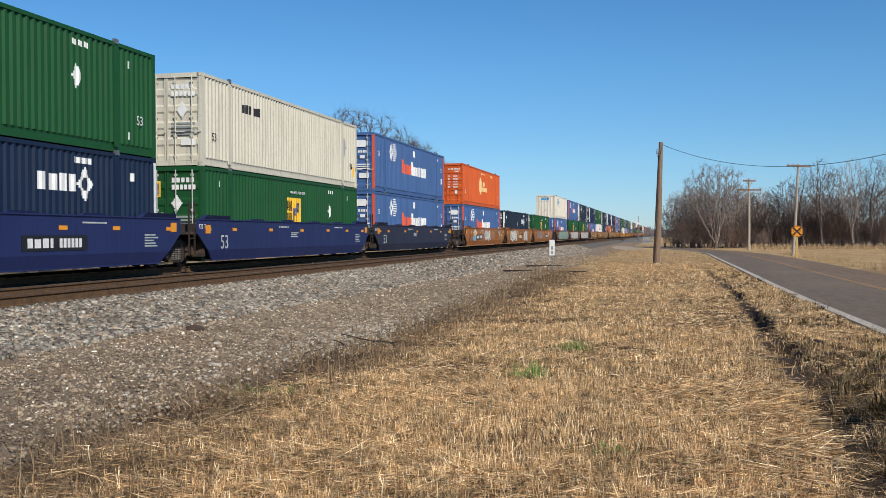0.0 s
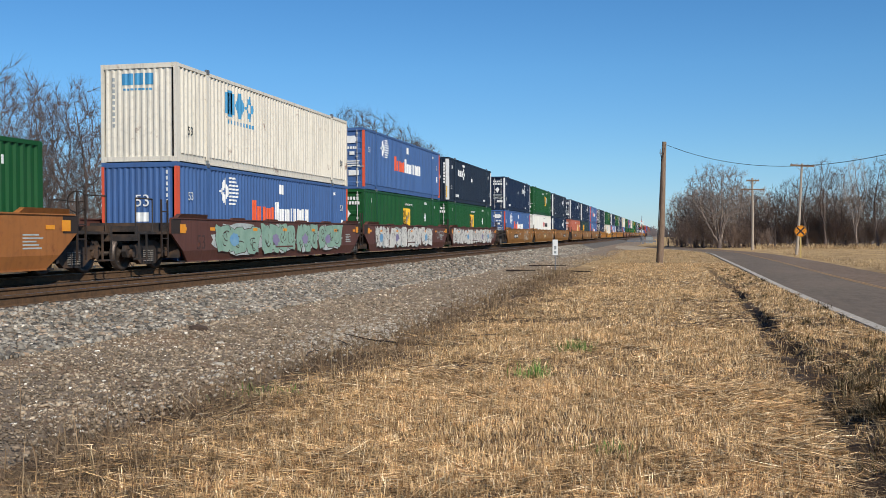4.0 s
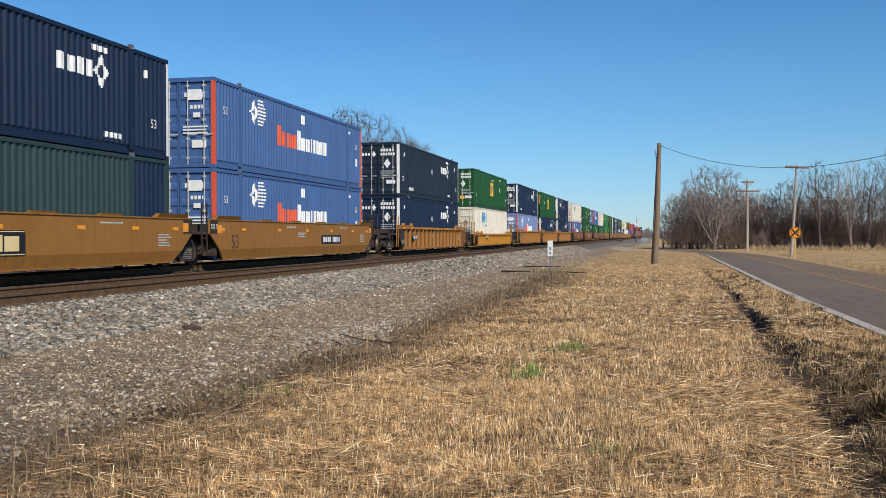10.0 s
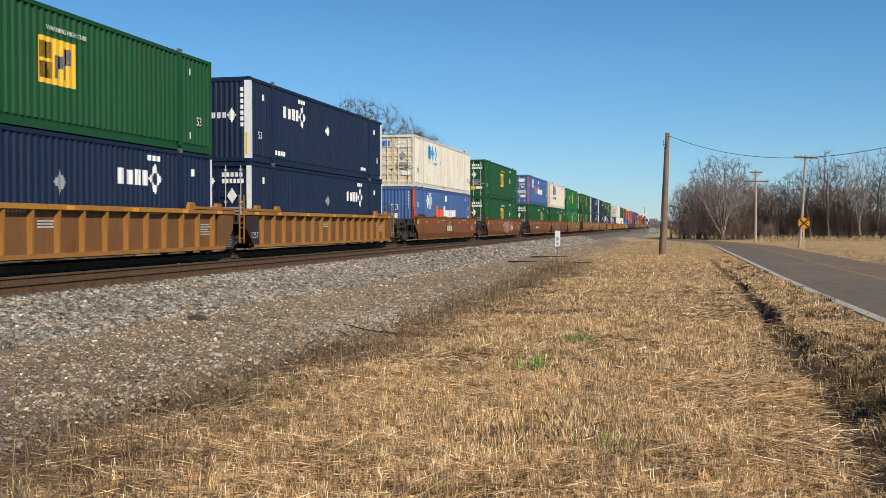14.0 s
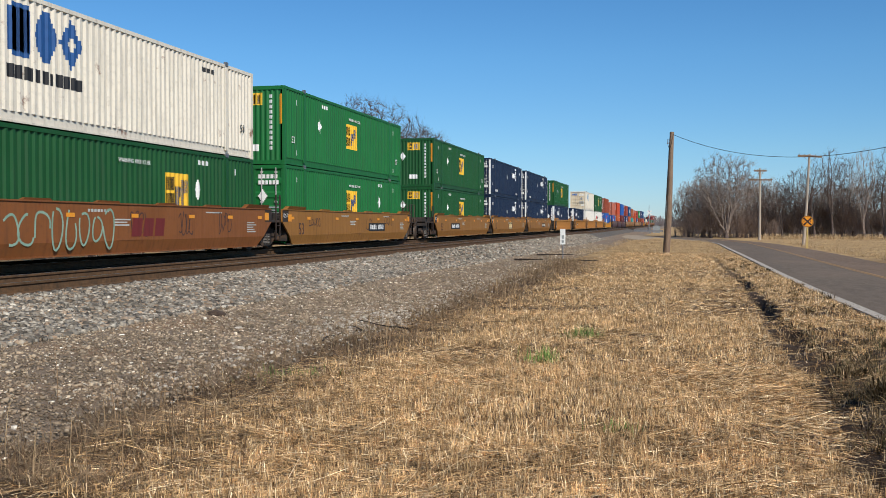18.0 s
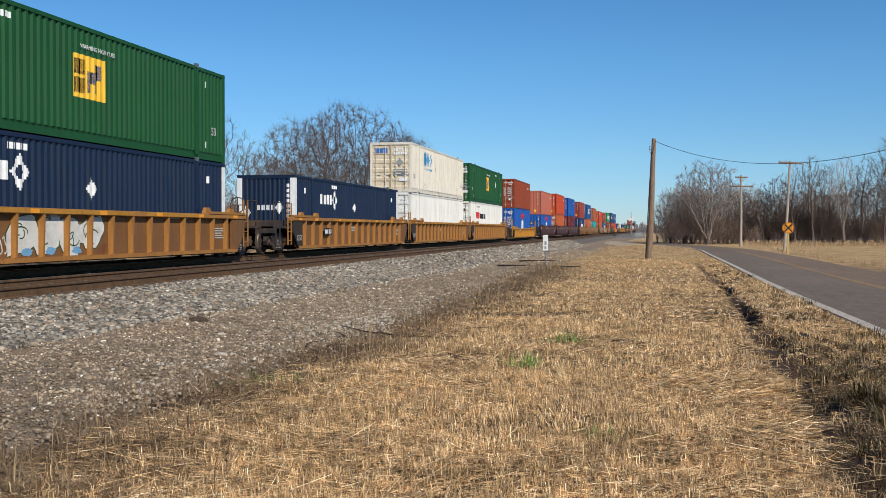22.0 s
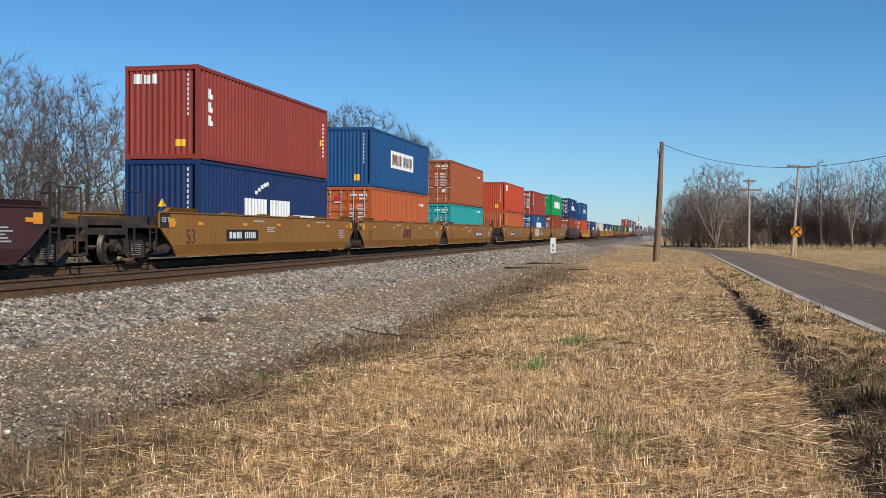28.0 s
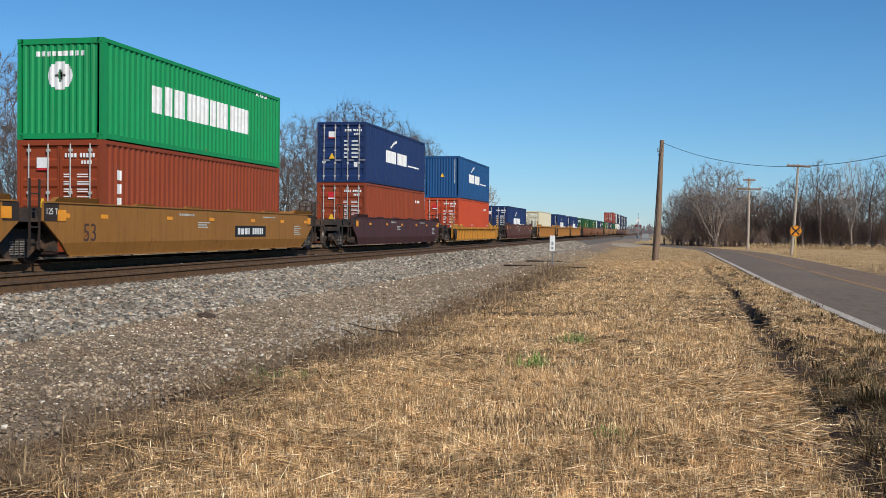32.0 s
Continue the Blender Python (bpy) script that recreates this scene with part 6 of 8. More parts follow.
def spray(c, tag, kind):
    """Graffiti of one car side."""
    rnd = random.Random(tag)
    x = 1.5045 if kind == "smooth" else 1.3895
    if tag == "B1":
        cloud(c, -4.9, 1.0, 1.6, 0.85, M_GRAF5, x, rnd)
        cloud(c, -5.3, 0.7, 1.3, 0.5, M_GRAF3, x + 0.001, rnd)
        for u in (-5.4, -4.8, -4.3):
            cloud(c, u, 1.0, 0.28, 0.4, M_GRAF7, x + 0.003, rnd)
        bubble(c, 0.35, 0.92, 2.5, 0.8, 5, M_GRAF5, M_GRAF2, x, rnd)
        for u, m in ((-1.6, M_GRAF1), (2.8, M_GRAF1), (4.6, M_GRAF2)):
            scrawl(c, u, 0.95, 1.1, 0.7, 5, m, 0.016, x + 0.001, rnd)
        cloud(c, 6.1, 1.15, 1.2, 0.3, M_GRAF3, x, rnd)
        cloud(c, 6.3, 0.95, 0.7, 0.25, M_GRAF7, x + 0.001, rnd)
    elif tag == "B2":
        bubble(c, -4.5, 0.84, 3.9, 1.06, 5, M_GRAF5, M_GRAF2, x, rnd)
        bubble(c, 3.5, 0.84, 2.7, 1.06, 5, M_GRAF5, M_GRAF2, x, rnd)
        scrawl(c, -2.0, 1.1, 1.1, 0.4, 5, M_GRAF1, 0.018, x, rnd)
        scrawl(c, 1.4, 1.0, 0.7, 0.6, 4, M_GRAF2, 0.016, x, rnd)
    elif tag == "B3":
        scrawl(c, -4.2, 0.9, 4.6, 0.85, 11, M_GRAF1, 0.028, x, rnd)
        scrawl(c, -3.6, 0.95, 4.6, 0.7, 10, M_GRAF3, 0.024, x + 0.005, rnd)
        cloud(c, 4.8, 1.05, 1.3, 0.6, M_GRAF1, x, rnd)
        scrawl(c, 1.4, 0.55, 1.4, 0.22, 6, M_GRAF1, 0.014, x, rnd)
    elif tag == "B4":
        mural(c, -6.2, 6.4, M_GRAF8, x, rnd)
    elif tag in ("B5", "B6"):
        mural(c, -8.0 if tag == "B6" else -7.2, 5.2, M_GRAF5, x, rnd)
        scrawl(c, 6.9, 0.95, 1.8, 0.6, 5, M_GRAF1, 0.018, x, rnd)
    elif tag == "B8":
        bubble(c, -1.75, 0.82, 3.7, 1.0, 4, M_GRAF5, M_GRAF9, x, rnd)
        for u in (-3.0, -2.1, -1.0):
            cloud(c, u, 0.42, 0.45, 0.2, M_GRAF3, x + 0.004, rnd)
        scrawl(c, -4.0, 0.6, 0.8, 0.5, 5, M_GRAF5, 0.02, x, rnd)
    elif tag == "B9":
        bubble(c, -4.1, 0.92, 3.6, 0.9, 6, M_GRAF5, M_GRAF2, x, rnd)
    elif tag == "B7":
        bubble(c, 0.6, 0.84, 2.9, 1.05, 4, M_GRAF4, M_GRAF2, x, rnd)
    elif tag == "s2":
        bubble(c, 3.4, 0.84, 2.9, 1.0, 4, CARPAINT["tan"][0], M_GRAF5, x, rnd)
        scrawl(c, 3.3, 0.84, 2.6, 0.9, 8, M_GRAF5, 0.022, x + 0.011, rnd)
    elif tag == "s6":
        scrawl(c, -3.4, 0.8, 4.4, 1.0, 8, M_GRAF8, 0.03, x, rnd)
        for u in (0.0, 2.6, 5.2):
            scrawl(c, u, 0.95, 0.9, 0.7, 4, M_GRAF2, 0.02, x, rnd)
    else:
        for u in (rnd.uniform(-6, -5), rnd.uniform(1.5, 3.2), rnd.uniform(4, 5)):
            scrawl(c, u, rnd.uniform(0.8, 1.1), rnd.uniform(0.9, 1.8), rnd.uniform(0.35, 0.7), rnd.randrange(3, 6), M_GRAF2 if rnd.random() < 0.7 else M_GRAF1, 0.018, x, rnd)


# consist: near-end position on the train; upper and lower box as colour, end, skin, height code; car kind, colour, place in its car
E, D, P = "53", "door", "plain"
CONSIST = [
    (-405.6, E, ("green", D, "emp"), ("navy", D, "umax"), "smooth", "blue", "fm", [("plate", 2.8)], ""),
    (-386.5, E, ("bone", D, "rail"), ("green", D, "emp"), "smooth", "blue", "m", [], ""),
    (-367.5, E, ("pacer", D, "pacer"), ("pacer", D, "pacer"), "smooth", "ink", "l", [], ""),
    (-345.0, E, ("orange", D, "hub"), ("pacer", D, "pacer"), "smooth", "rusty", "f", [("plate", -3.3)], "B1"),
    (-326.1, E, None, ("slate", D, "umax"), "smooth", "rusty", "m", [("logo", -0.1)], "B2"),
    (-307.0, E, None, ("green", D, "emp"), "smooth", "rusty", "l", [("plate", 2.8)], "B3"),
    (-284.3, E, ("white", P, "csx"), ("pacer", P, "pacer"), "smooth", "oxide", "f", [], "B4"),
    (-265.6, E, ("pacer", D, "pacer"), ("green", D, "emp"), "smooth", "oxide", "m", [], "B5"),
    (-246.8, E, ("slate", P, "umax"), ("green", D, "emp"), "smooth", "oxide", "l", [], "B6"),
    (-223.6, E, ("navy", D, "umax"), ("pacer", D, "pacer"), "smooth", "tan", "f", [("plate", -3.3)], "s2"),
    (-204.8, E, ("green", D, "emp2"), ("clean", D, "xpo"), "smooth", "tan", "m", [("logo", -0.1)], "s3"),
    (-186.0, E, ("slate", D, "umax"), ("navy", D, "umax"), "smooth", "tan", "l", [("plate", 2.8)], "s1"),
    (-163.4, E, ("navy", D, "umax"), ("salmon", D, "sunset"), "smooth", "tan", "f", [("plate", -3.3)], "s4"),
    (-144.5, E, ("navy", D, "umax"), ("deep", D, "csxdark"), "smooth", "tan", "m", [("logo", -0.1)], ""),
    (-125.3, E, ("pacer", D, "pacer"), ("pacer", D, "pacer"), "smooth", "tan", "l", [("plate", 2.8)], ""),
    (-102.1, E, ("slate", D, "umax"), ("navy", D, "umax"), "ribbed", "ochre", "fl", [("plate", -5.6)], ""),
    (-79.8, E, ("green", D, "emp"), ("white", D, "csx"), "low", "yellow", "fl", [("plate", -4)], ""),
    (-56.8, E, ("navy", D, "umax"), ("periwinkle", D, "pacer"), "ribbed", "ochre", "f", [("plate", -5.6)], ""),
    (-38.0, E, ("green", P, "emp"), ("navy", D, "umax"), "ribbed", "ochre", "m", [], ""),
    (-18.9, E, ("navy", P, "umax"), ("navy", D, "umax"), "ribbed", "ochre", "l", [], ""),
    (3.7, E, ("white", D, "csx"), ("pacer", P, "pacer"), "smooth", "brown", "fl", [("logo", -0.1)], ""),
    (25.7, E, ("green", D, "emp"), ("green", D, "emp"), "smooth", "brown", "fl", [("logo", 3.4)], "B7"),
    (49.6, E, ("pacer", D, "pacer"), ("green", D, "emp2"), "smooth", "brown", "f", [("plate", -3.3)], "s5"),
    (68.4, E, ("white", D, "csxnavy"), ("green", D, "emp2"), "smooth", "brown", "m", [("sign", 0.5)], "s6"),
    (87.4, E, ("fresh", P, "emp"), ("fresh", D, "emp"), "smooth", "tan", "l", [("plate", 2.8)], "s7"),
    (111.0, E, ("green", P, "emp"), ("green", P, "emp"), "smooth", "tan", "f", [("plate", -3.3)], ""),
    (129.8, E, ("navy", D, "umax"), ("navy", D, "umax"), "smooth", "tan", "m", [("logo", -0.1)], ""),
    (148.9, E, ("navy", D, "umax"), ("navy", D, "umax"), "smooth", "tan", "l", [("plate", 2.8)], ""),
    (171.6, E, ("green", P, "emp"), ("navy", P, "umax"), "ribbed", "ochre", "fl", [], "B8"),
    (194.4, E, None, ("navy", P, "umax"), "ribbed", "ochre", "f", [("plate", -4.8)], "s9"),
    (213.6, E, ("white", D, "csx"), ("clean", D, "plain"), "ribbed", "ochre", "m", [], ""),
    (232.6, E, ("green", D, "emp"), ("clean", D, "xpo2"), "ribbed", "ochre", "l", [], ""),
    (256.9, "40", ("brown", D, "plain"), ("apl", D, "apl"), "low", "yellow", "fl", [("plate", -4)], ""),
    (280.2, "40", ("salmon", P, "plain"), ("apl", P, "apl"), "smooth", "maroon", "f", [], ""),
    (299.2, "40", ("redorange", P, "plain"), ("rust", D, "plain"), "smooth", "maroon", "m", [], ""),
    (318.0, "40", ("apl", P, "plain"), ("maroon", P, "medcon"), "smooth", "maroon", "l", [], ""),
    (341.2, "40", ("tex", P, "tex"), ("cma", P, "cma"), "smooth", "tan", "f", [("plate", -3.3)], ""),
    (360.0, "40", ("cmablue", P, "cmabox"), ("rust", D, "plain"), "smooth", "tan", "m", [("sign", -0.1)], ""),
    (378.7, "40", ("umber", D, "plain"), ("teal", D, "plain"), "smooth", "tan", "l", [("plate", 2.8)], ""),
    (402.0, "40", ("redorange", P, "cai"), ("rust", P, "plainred"), "smooth", "tan", "f", [("plate", -3.3)], "s3"),
    (421.0, "40", ("tex", D, "tex"), ("cmablue", D, "cma"), "smooth", "tan", "m", [("logo", -0.1)], "B9"),
    (439.9, "40", ("evergreen", P, "evergreen"), ("brown", D, "plainred"), "smooth", "tan", "l", [("plate", 2.8)], ""),
    (463.2, "40", ("cma", D, "cma"), ("brown", D, "plain"), "smooth", "maroon", "fl", [], ""),
    (485.7, "40", ("cmablue", P, "cma"), ("redorange", D, "plain"), "low", "yellow", "fl", [], ""),
    (508.2, "40", None, ("cma", D, "cma"), "smooth", "oxide", "fl", [], ""),
    (531.4, "40", None, ("cream", D, "plain"), "ribbed", "ochre", "f", [], ""),
    (551.6, "40", None, ("cma", P, "cma"), "ribbed", "ochre", "m", [], ""),
    (570.6, "40", None, ("cma", P, "cma"), "ribbed", "ochre", "l", [], ""),
    (592.0, E, None, ("green", D, "emp"), "smooth", "brown", "f", [], ""),
    (611.0, E, None, ("green", D, "emp"), "smooth", "brown", "m", [], ""),
    (630.0, E, None, ("navy", D, "umax"), "smooth", "brown", "l", [], ""),
    (653.0, E, None, ("green", D, "emp"), "smooth", "tan", "f", [], ""),
    (672.0, E, None, ("slate", D, "umax"), "smooth", "tan", "m", [], ""),
    (695.0, "40", ("tex", D, "plain"), ("green", D, "plain"), "smooth", "tan", "l", [], ""),
    (716.0, E, ("slate", D, "umax"), ("clean", D, "xpo"), "smooth", "oxide", "f", [], ""),
    (735.0, E, ("navy", D, "umax"), ("navy", D, "umax"), "smooth", "oxide", "m", [], ""),
    (754.0, E, ("slate", D, "umax"), ("slate", D, "umax"), "smooth", "oxide", "l", [], ""),
    (777.0, E, ("navy", D, "umax"), ("navy", D, "umax"), "smooth", "tan", "fl", [], ""),
]
BOX_FLOOR = 0.87
STD40 = {("tex", "tex"): 2.591, ("cmablue", "cma", D): 2.591, ("evergreen", "evergreen"): 2.591, ("redorange", "cai"): 2.591, ("rust", "plainred"): 2.591, ("teal", "plain"): 2.591, ("apl", "apl", P): 2.591}
for s, size, upper, lower, kind, colour, place, marks, graf in CONSIST:
    L = 16.154 if size == E else 12.192
    z = BOX_FLOOR
    hs = []
    for box in (lower, upper):
        if box:
            H = 2.896 if size == E or box is upper and box[2] not in ("cai", "evergreen") and (box[0], box[1], box[2]) != ("tex", D, "tex") else STD40.get((box[0], box[2]), STD40.get((box[0], box[2], box[1]), 2.896))
            where = "stacked on another container" if box is upper else "standing in a well car"
            shipping_container(s, z, L, H, box[0], box[1], box[2], where)
            z += H + 0.012
    load = "carrying two stacked containers" if upper else "carrying a single container"
    well_car(s + L / 2, kind, colour, "f" in place, "l" in place, marks, load, graf)


# ---- trees and brush ----
def tree_mesh(name, seed, height, trunk_r, levels, kids, spread, material, lean=0.0, stems=1, low=0.25, twig=0.014):
    """A bare tree: tapered trunk, limbs and many fine twigs."""
    rnd = random.Random(seed)
    V, F = [], []

    def limb(p, d, length, r, lev):
        segs = 4 if lev < 2 else (3 if lev < 3 else 2)
        sides = 6 if lev == 0 else (4 if lev == 1 else 3)
        up = Vector((0, 0, 1))
        rings = []
        pts = [p.copy()]
        dd = d.copy()
        for i in range(segs):
            dd = (dd + Vector((rnd.gauss(0, 0.12), rnd.gauss(0, 0.12), rnd.gauss(0.0, 0.09)))).normalized()
            if lev >= 1:
                dd = (dd + up * 0.08).normalized()
            pts.append(pts[-1] + dd * (length / segs))
        for i, q in enumerate(pts):
            t = i / segs
            rr = max(r * (1 - 0.62 * t), twig * 0.55)
            ax = (pts[min(i + 1, segs)] - pts[max(i - 1, 0)]).normalized()
            a = ax.orthogonal().normalized()
            b = ax.cross(a)
            o = len(V)
            for k in range(sides):
                an = 2 * math.pi * k / sides
                V.append(tuple(q + (a * math.cos(an) + b * math.sin(an)) * rr))
            rings.append(o)
        for i in range(segs):
            for k in range(sides):
                F.append((rings[i] + k, rings[i] + (k + 1) % sides, rings[i + 1] + (k + 1) % sides, rings[i + 1] + k))
        if lev >= levels:
            return
        n = kids[lev] + (rnd.randrange(2) if lev else 0)
        for j in range(n):
            t = (low if lev == 0 else 0.22) + (1 - (low if lev == 0 else 0.22)) * (j + rnd.random()) / n
            i = min(segs - 1, int(t * segs))
            q = pts[i].lerp(pts[i + 1], t * segs - i)
            ax = (pts[i + 1] - pts[i]).normalized()
            side = ax.orthogonal().normalized()
            side.rotate(Matrix.Rotation(rnd.uniform(0, 6.283), 3, ax))
            k = spread * rnd.uniform(0.7, 1.25) * (1.15 - 0.5 * t)
            nd = (ax * math.cos(k) + side * math.sin(k)).normalized()
            limb(q, nd, length * (rnd.uniform(0.5, 0.78) if lev == 0 else rnd.uniform(0.42, 0.66)) * (1.2 - 0.5 * t), max(r * (1 - 0.6 * t) * rnd.uniform(0.45, 0.62), twig), lev + 1)
    for s in range(stems):
        off = Vector((rnd.gauss(0, 0.3), rnd.gauss(0, 0.3), -0.2)) if stems > 1 else Vector((0, 0, -0.2))
        d0 = Vector((rnd.gauss(lean, 0.06 + 0.14 * (stems > 1)), rnd.gauss(0, 0.06 + 0.14 * (stems > 1)), 1)).normalized()
        limb(off, d0, height * (0.55 if stems == 1 else rnd.uniform(0.45, 0.7)), trunk_r * (1 if stems == 1 else 0.6), 0)
    me = bpy.data.meshes.new(name)
    top = max(v[2] for v in V)
    k = height / top
    me.from_pydata([(x * k, y * k, z * k) for x, y, z in V], [], F)
    me.materials.append(material)
    return me


def grown_tree(name, seed, height, radius, low, trunk, material, points=900, flat=1.0, lean=0.0, stems=5, spread=0.4, twigs=5):
    """A bare tree that grows towards points in an egg-shaped crown: forks, limbs, branches and fine twigs, tapered by what they carry."""
    r = np.random.default_rng(seed)
    mid = (height + low) / 2
    a = r.normal(0, 1, (points, 3))
    a /= np.linalg.norm(a, axis=1)[:, None]
    a *= (r.random(points) ** 0.42)[:, None]
    lump = 1 + 0.16 * np.sin(3 * np.arctan2(a[:, 1], a[:, 0]) + seed) + 0.12 * np.sin(5 * a[:, 2] + 2 * a[:, 0] * 3 + seed)
    a[:, :2] *= (radius * lump * np.where(a[:, 2] < 0, 1 + 0.25 * a[:, 2] * flat, 1 - 0.12 * a[:, 2]))[:, None]
    a[:, 2] = mid + a[:, 2] * (height - low) / 2 * 0.93
    a[:, 0] += lean * a[:, 2]
    step = height / 36
    nodes, parent = [np.array([0.0, 0.0, -0.2])], [-1]
    p = 0
    for k in range(max(1, int(low * 0.45 / step))):
        nodes.append(nodes[p] + np.array([r.normal(0, 0.07), r.normal(0, 0.07), 1.0]) * step)
        parent.append(p)
        p = len(nodes) - 1
    top = p
    for i in range(stems):
        way, out = 6.283 * (i + 0.6 * r.random()) / stems, spread * r.uniform(0.25, 1.0)
        p = top if r.random() < 0.6 else max(0, top - 1)
        for k in range(int(r.uniform(0.45, 0.8) * (mid - nodes[top][2]) / step) + 2):
            d = np.array([math.cos(way) * out + lean, math.sin(way) * out, 1.0]) + r.normal(0, 0.16, 3)
            nodes.append(nodes[p] + d / np.linalg.norm(d) * step)
            parent.append(p)
            p = len(nodes) - 1
            out *= 0.97
    near = np.zeros(points, int)
    dist = np.full(points, 1e9)
    alive = np.ones(points, bool)
    fresh = list(range(len(nodes)))
    for turn in range(90):
        for k in fresh:
            d = np.linalg.norm(a - nodes[k], axis=1)
            m = d < dist
            near[m], dist[m] = k, d[m]
        alive &= dist > step * 1.7
        if not alive.any():
            break
        fresh = []
        for k in np.unique(near[alive]):
            w = a[alive & (near == k)] - nodes[k]
            d = (w / np.linalg.norm(w, axis=1)[:, None]).sum(0) + r.normal(0, 0.16, 3) + np.array([0, 0, 0.5])
            d /= np.linalg.norm(d) + 1e-9
            nodes.append(nodes[k] + d * step)
            parent.append(k)
            fresh.append(len(nodes) - 1)
            if len(fresh) + len(nodes) > 9000:
                break
    n = len(nodes)
    P = np.array(nodes)
    load = np.zeros(n)
    kids = np.zeros(n, int)
    for k in range(n - 1, 0, -1):
        load[k] = max(load[k], 1.0)
        load[parent[k]] += load[k]
        kids[parent[k]] += 1
    rad = np.maximum(trunk * (load / load[0]) ** 0.52, 0.012)
    V, F = [], []

    def stick(p, q, r0, r1, sides):
        p, q = Vector(p), Vector(q)
        ax = (q - p).normalized()
        u = ax.orthogonal().normalized()
        v = ax.cross(u)
        o = len(V)
        ring = [u * math.cos(6.2832 * k / sides) + v * math.sin(6.2832 * k / sides) for k in range(sides)]
        V.extend(tuple(p + w * r0) for w in ring)
        if r1 > 0:
            V.extend(tuple(q + w * r1) for w in ring)
            F.extend((o + k, o + (k + 1) % sides, o + sides + (k + 1) % sides, o + sides + k) for k in range(sides))
        else:
            V.append(tuple(q))
            F.extend((o + k, o + (k + 1) % sides, o + sides) for k in range(sides))
    for k in range(1, n):
        stick(P[parent[k]], P[k], rad[k] if parent[k] else rad[k] * 1.5, rad[k], 7 if rad[k] > 0.1 else (4 if rad[k] > 0.035 else 3))
    for k in range(1, n):
        if load[k] < 5 and P[k][2] > low * 0.6:
            ax = P[k] - P[parent[k]]
            ax = ax / (np.linalg.norm(ax) + 1e-9)
            for i in range(twigs if kids[k] == 0 else twigs // 2):
                d = ax * 0.7 + r.normal(0, 0.5, 3) + np.array([0, 0, 0.25])
                d /= np.linalg.norm(d)
                stick(P[k], P[k] + d * step * r.uniform(1.0, 3.6), 0.0095, 0, 3)
    me = bpy.data.meshes.new(name)
    me.from_pydata(V, [], F)
    me.materials.append(material)
    return me


# dome: broad crown from a low fork; tall: slim and open; spread: many low limbs
KINDS = {
    "broad": [grown_tree("crown", 7, 12.0, 5.9, 1.0, 0.3, M_BARK2, 2600, stems=11, spread=0.95, twigs=12)],
    "dome": [grown_tree("crown", 3 + i, 12.0, 4.7 - 0.3 * i, 2.2, 0.24, M_BARK2 if i else M_BARK, 1700, stems=8, spread=0.62, twigs=13) for i in range(3)],
    "tall": [grown_tree("crown", 21 + i, 14.0, 2.3 + 0.4 * (i % 2), 4.2, 0.17, M_BARK2 if i else M_BARK, 720, flat=0.3, lean=0.03 * (i - 1), stems=3, spread=0.22, twigs=9) for i in range(4)],
    "wide": [grown_tree("crown", 41 + i, 12.0, 3.5, 1.6, 0.17, M_BARK if i == 1 else M_BARK2, 1200, stems=6, spread=0.5, twigs=12) for i in range(3)],
    "brush": [tree_mesh("crown", 51 + i, 6.5, 0.06, 3, (6, 5, 5), 0.7, M_BRUSH, low=0.08, twig=0.012, stems=9) for i in range(3)],
}
TREE_LABEL = {"broad": ("tree", "low broad bare deciduous tree with a dense fan of limbs", "tree"), "dome": ("tree", "broad bare deciduous tree with a round crown of pale twigs", "tree"), "tall": ("tree", "tall bare deciduous tree with fine grey twigs", "tree"), "wide": ("tree", "spreading bare deciduous tree with dense twigs", "tree"), "brush": ("bush", "bare brown thicket bush of many thin stems", "bush")}


def plant(kind, i, x, y, height, turn, group, z=None):
    name, label, cat = TREE_LABEL[kind]
    me = KINDS[kind][i % len(KINDS[kind])]
    base = {"broad": 12.0, "dome": 12.0, "tall": 14.0, "wide": 12.0, "brush": 6.5}[kind]
    k = height / base
    t = thing(name, label, cat, group, at=(x, y, level(y) if z is None else z))
    c = part("crown", me, None, t)
    c.scale = (k, k, k)
    c.rotation_euler = (0, 0, turn)
    if kind != "brush":
        tr = cached("trunk", lambda: Build().tube((0, 0, -0.3), (0.02, 0.01, 0.35), 0.40, 0.27, 9, False).tube((0.02, 0.01, 0.35), (0.0, 0.0, 1.3), 0.27, 0.2, 9, False).mesh("trunk", M_BARK2, True))
        o = part("trunk", tr, None, t, "flared trunk base")
        o.scale = (k, k, k)
    return t


rt = random.Random(5)
# trees behind the railway
LEFT_TREES = [(-34.7, 48.5, 11.5, "wide"), (-29.4, 43.6, 9.1, "wide"), (-28.1, 45.1, 9.6, "wide"), (-29.2, 51.3, 9.2, "wide"), (-30.5, 60.5, 8.8, "wide"), (-27.6, 60.2, 9.8, "tall"), (-33.0, 78.1, 10.1, "tall"), (-34.2, 91.7, 13.0, "wide"), (-31.2, 93.6, 13.4, "tall"), (-34.6, 110.0, 16.4, "broad"), (-34.8, 129.1, 15.0, "wide"), (-33.2, 133.8, 15.0, "dome")]
for i, (x, y, h, kind) in enumerate(LEFT_TREES):
    plant(kind, 1 + i % 2 if kind != "wide" else 2 * (i % 2), x, y, h, rt.uniform(0, 6), "trees behind the railway")
    plant("wide", 2 * (i % 2), x - rt.uniform(5, 11), y + rt.uniform(2, 9), h * rt.uniform(0.7, 0.85), rt.uniform(0, 6), "trees behind the railway")
for i in range(26):
    y = 34 + i * 4.2
    plant("brush", i, -26 - rt.uniform(0, 7), y + rt.uniform(-1.5, 1.5), rt.uniform(4.0, 6.0), rt.uniform(0, 6), "thicket behind the railway")
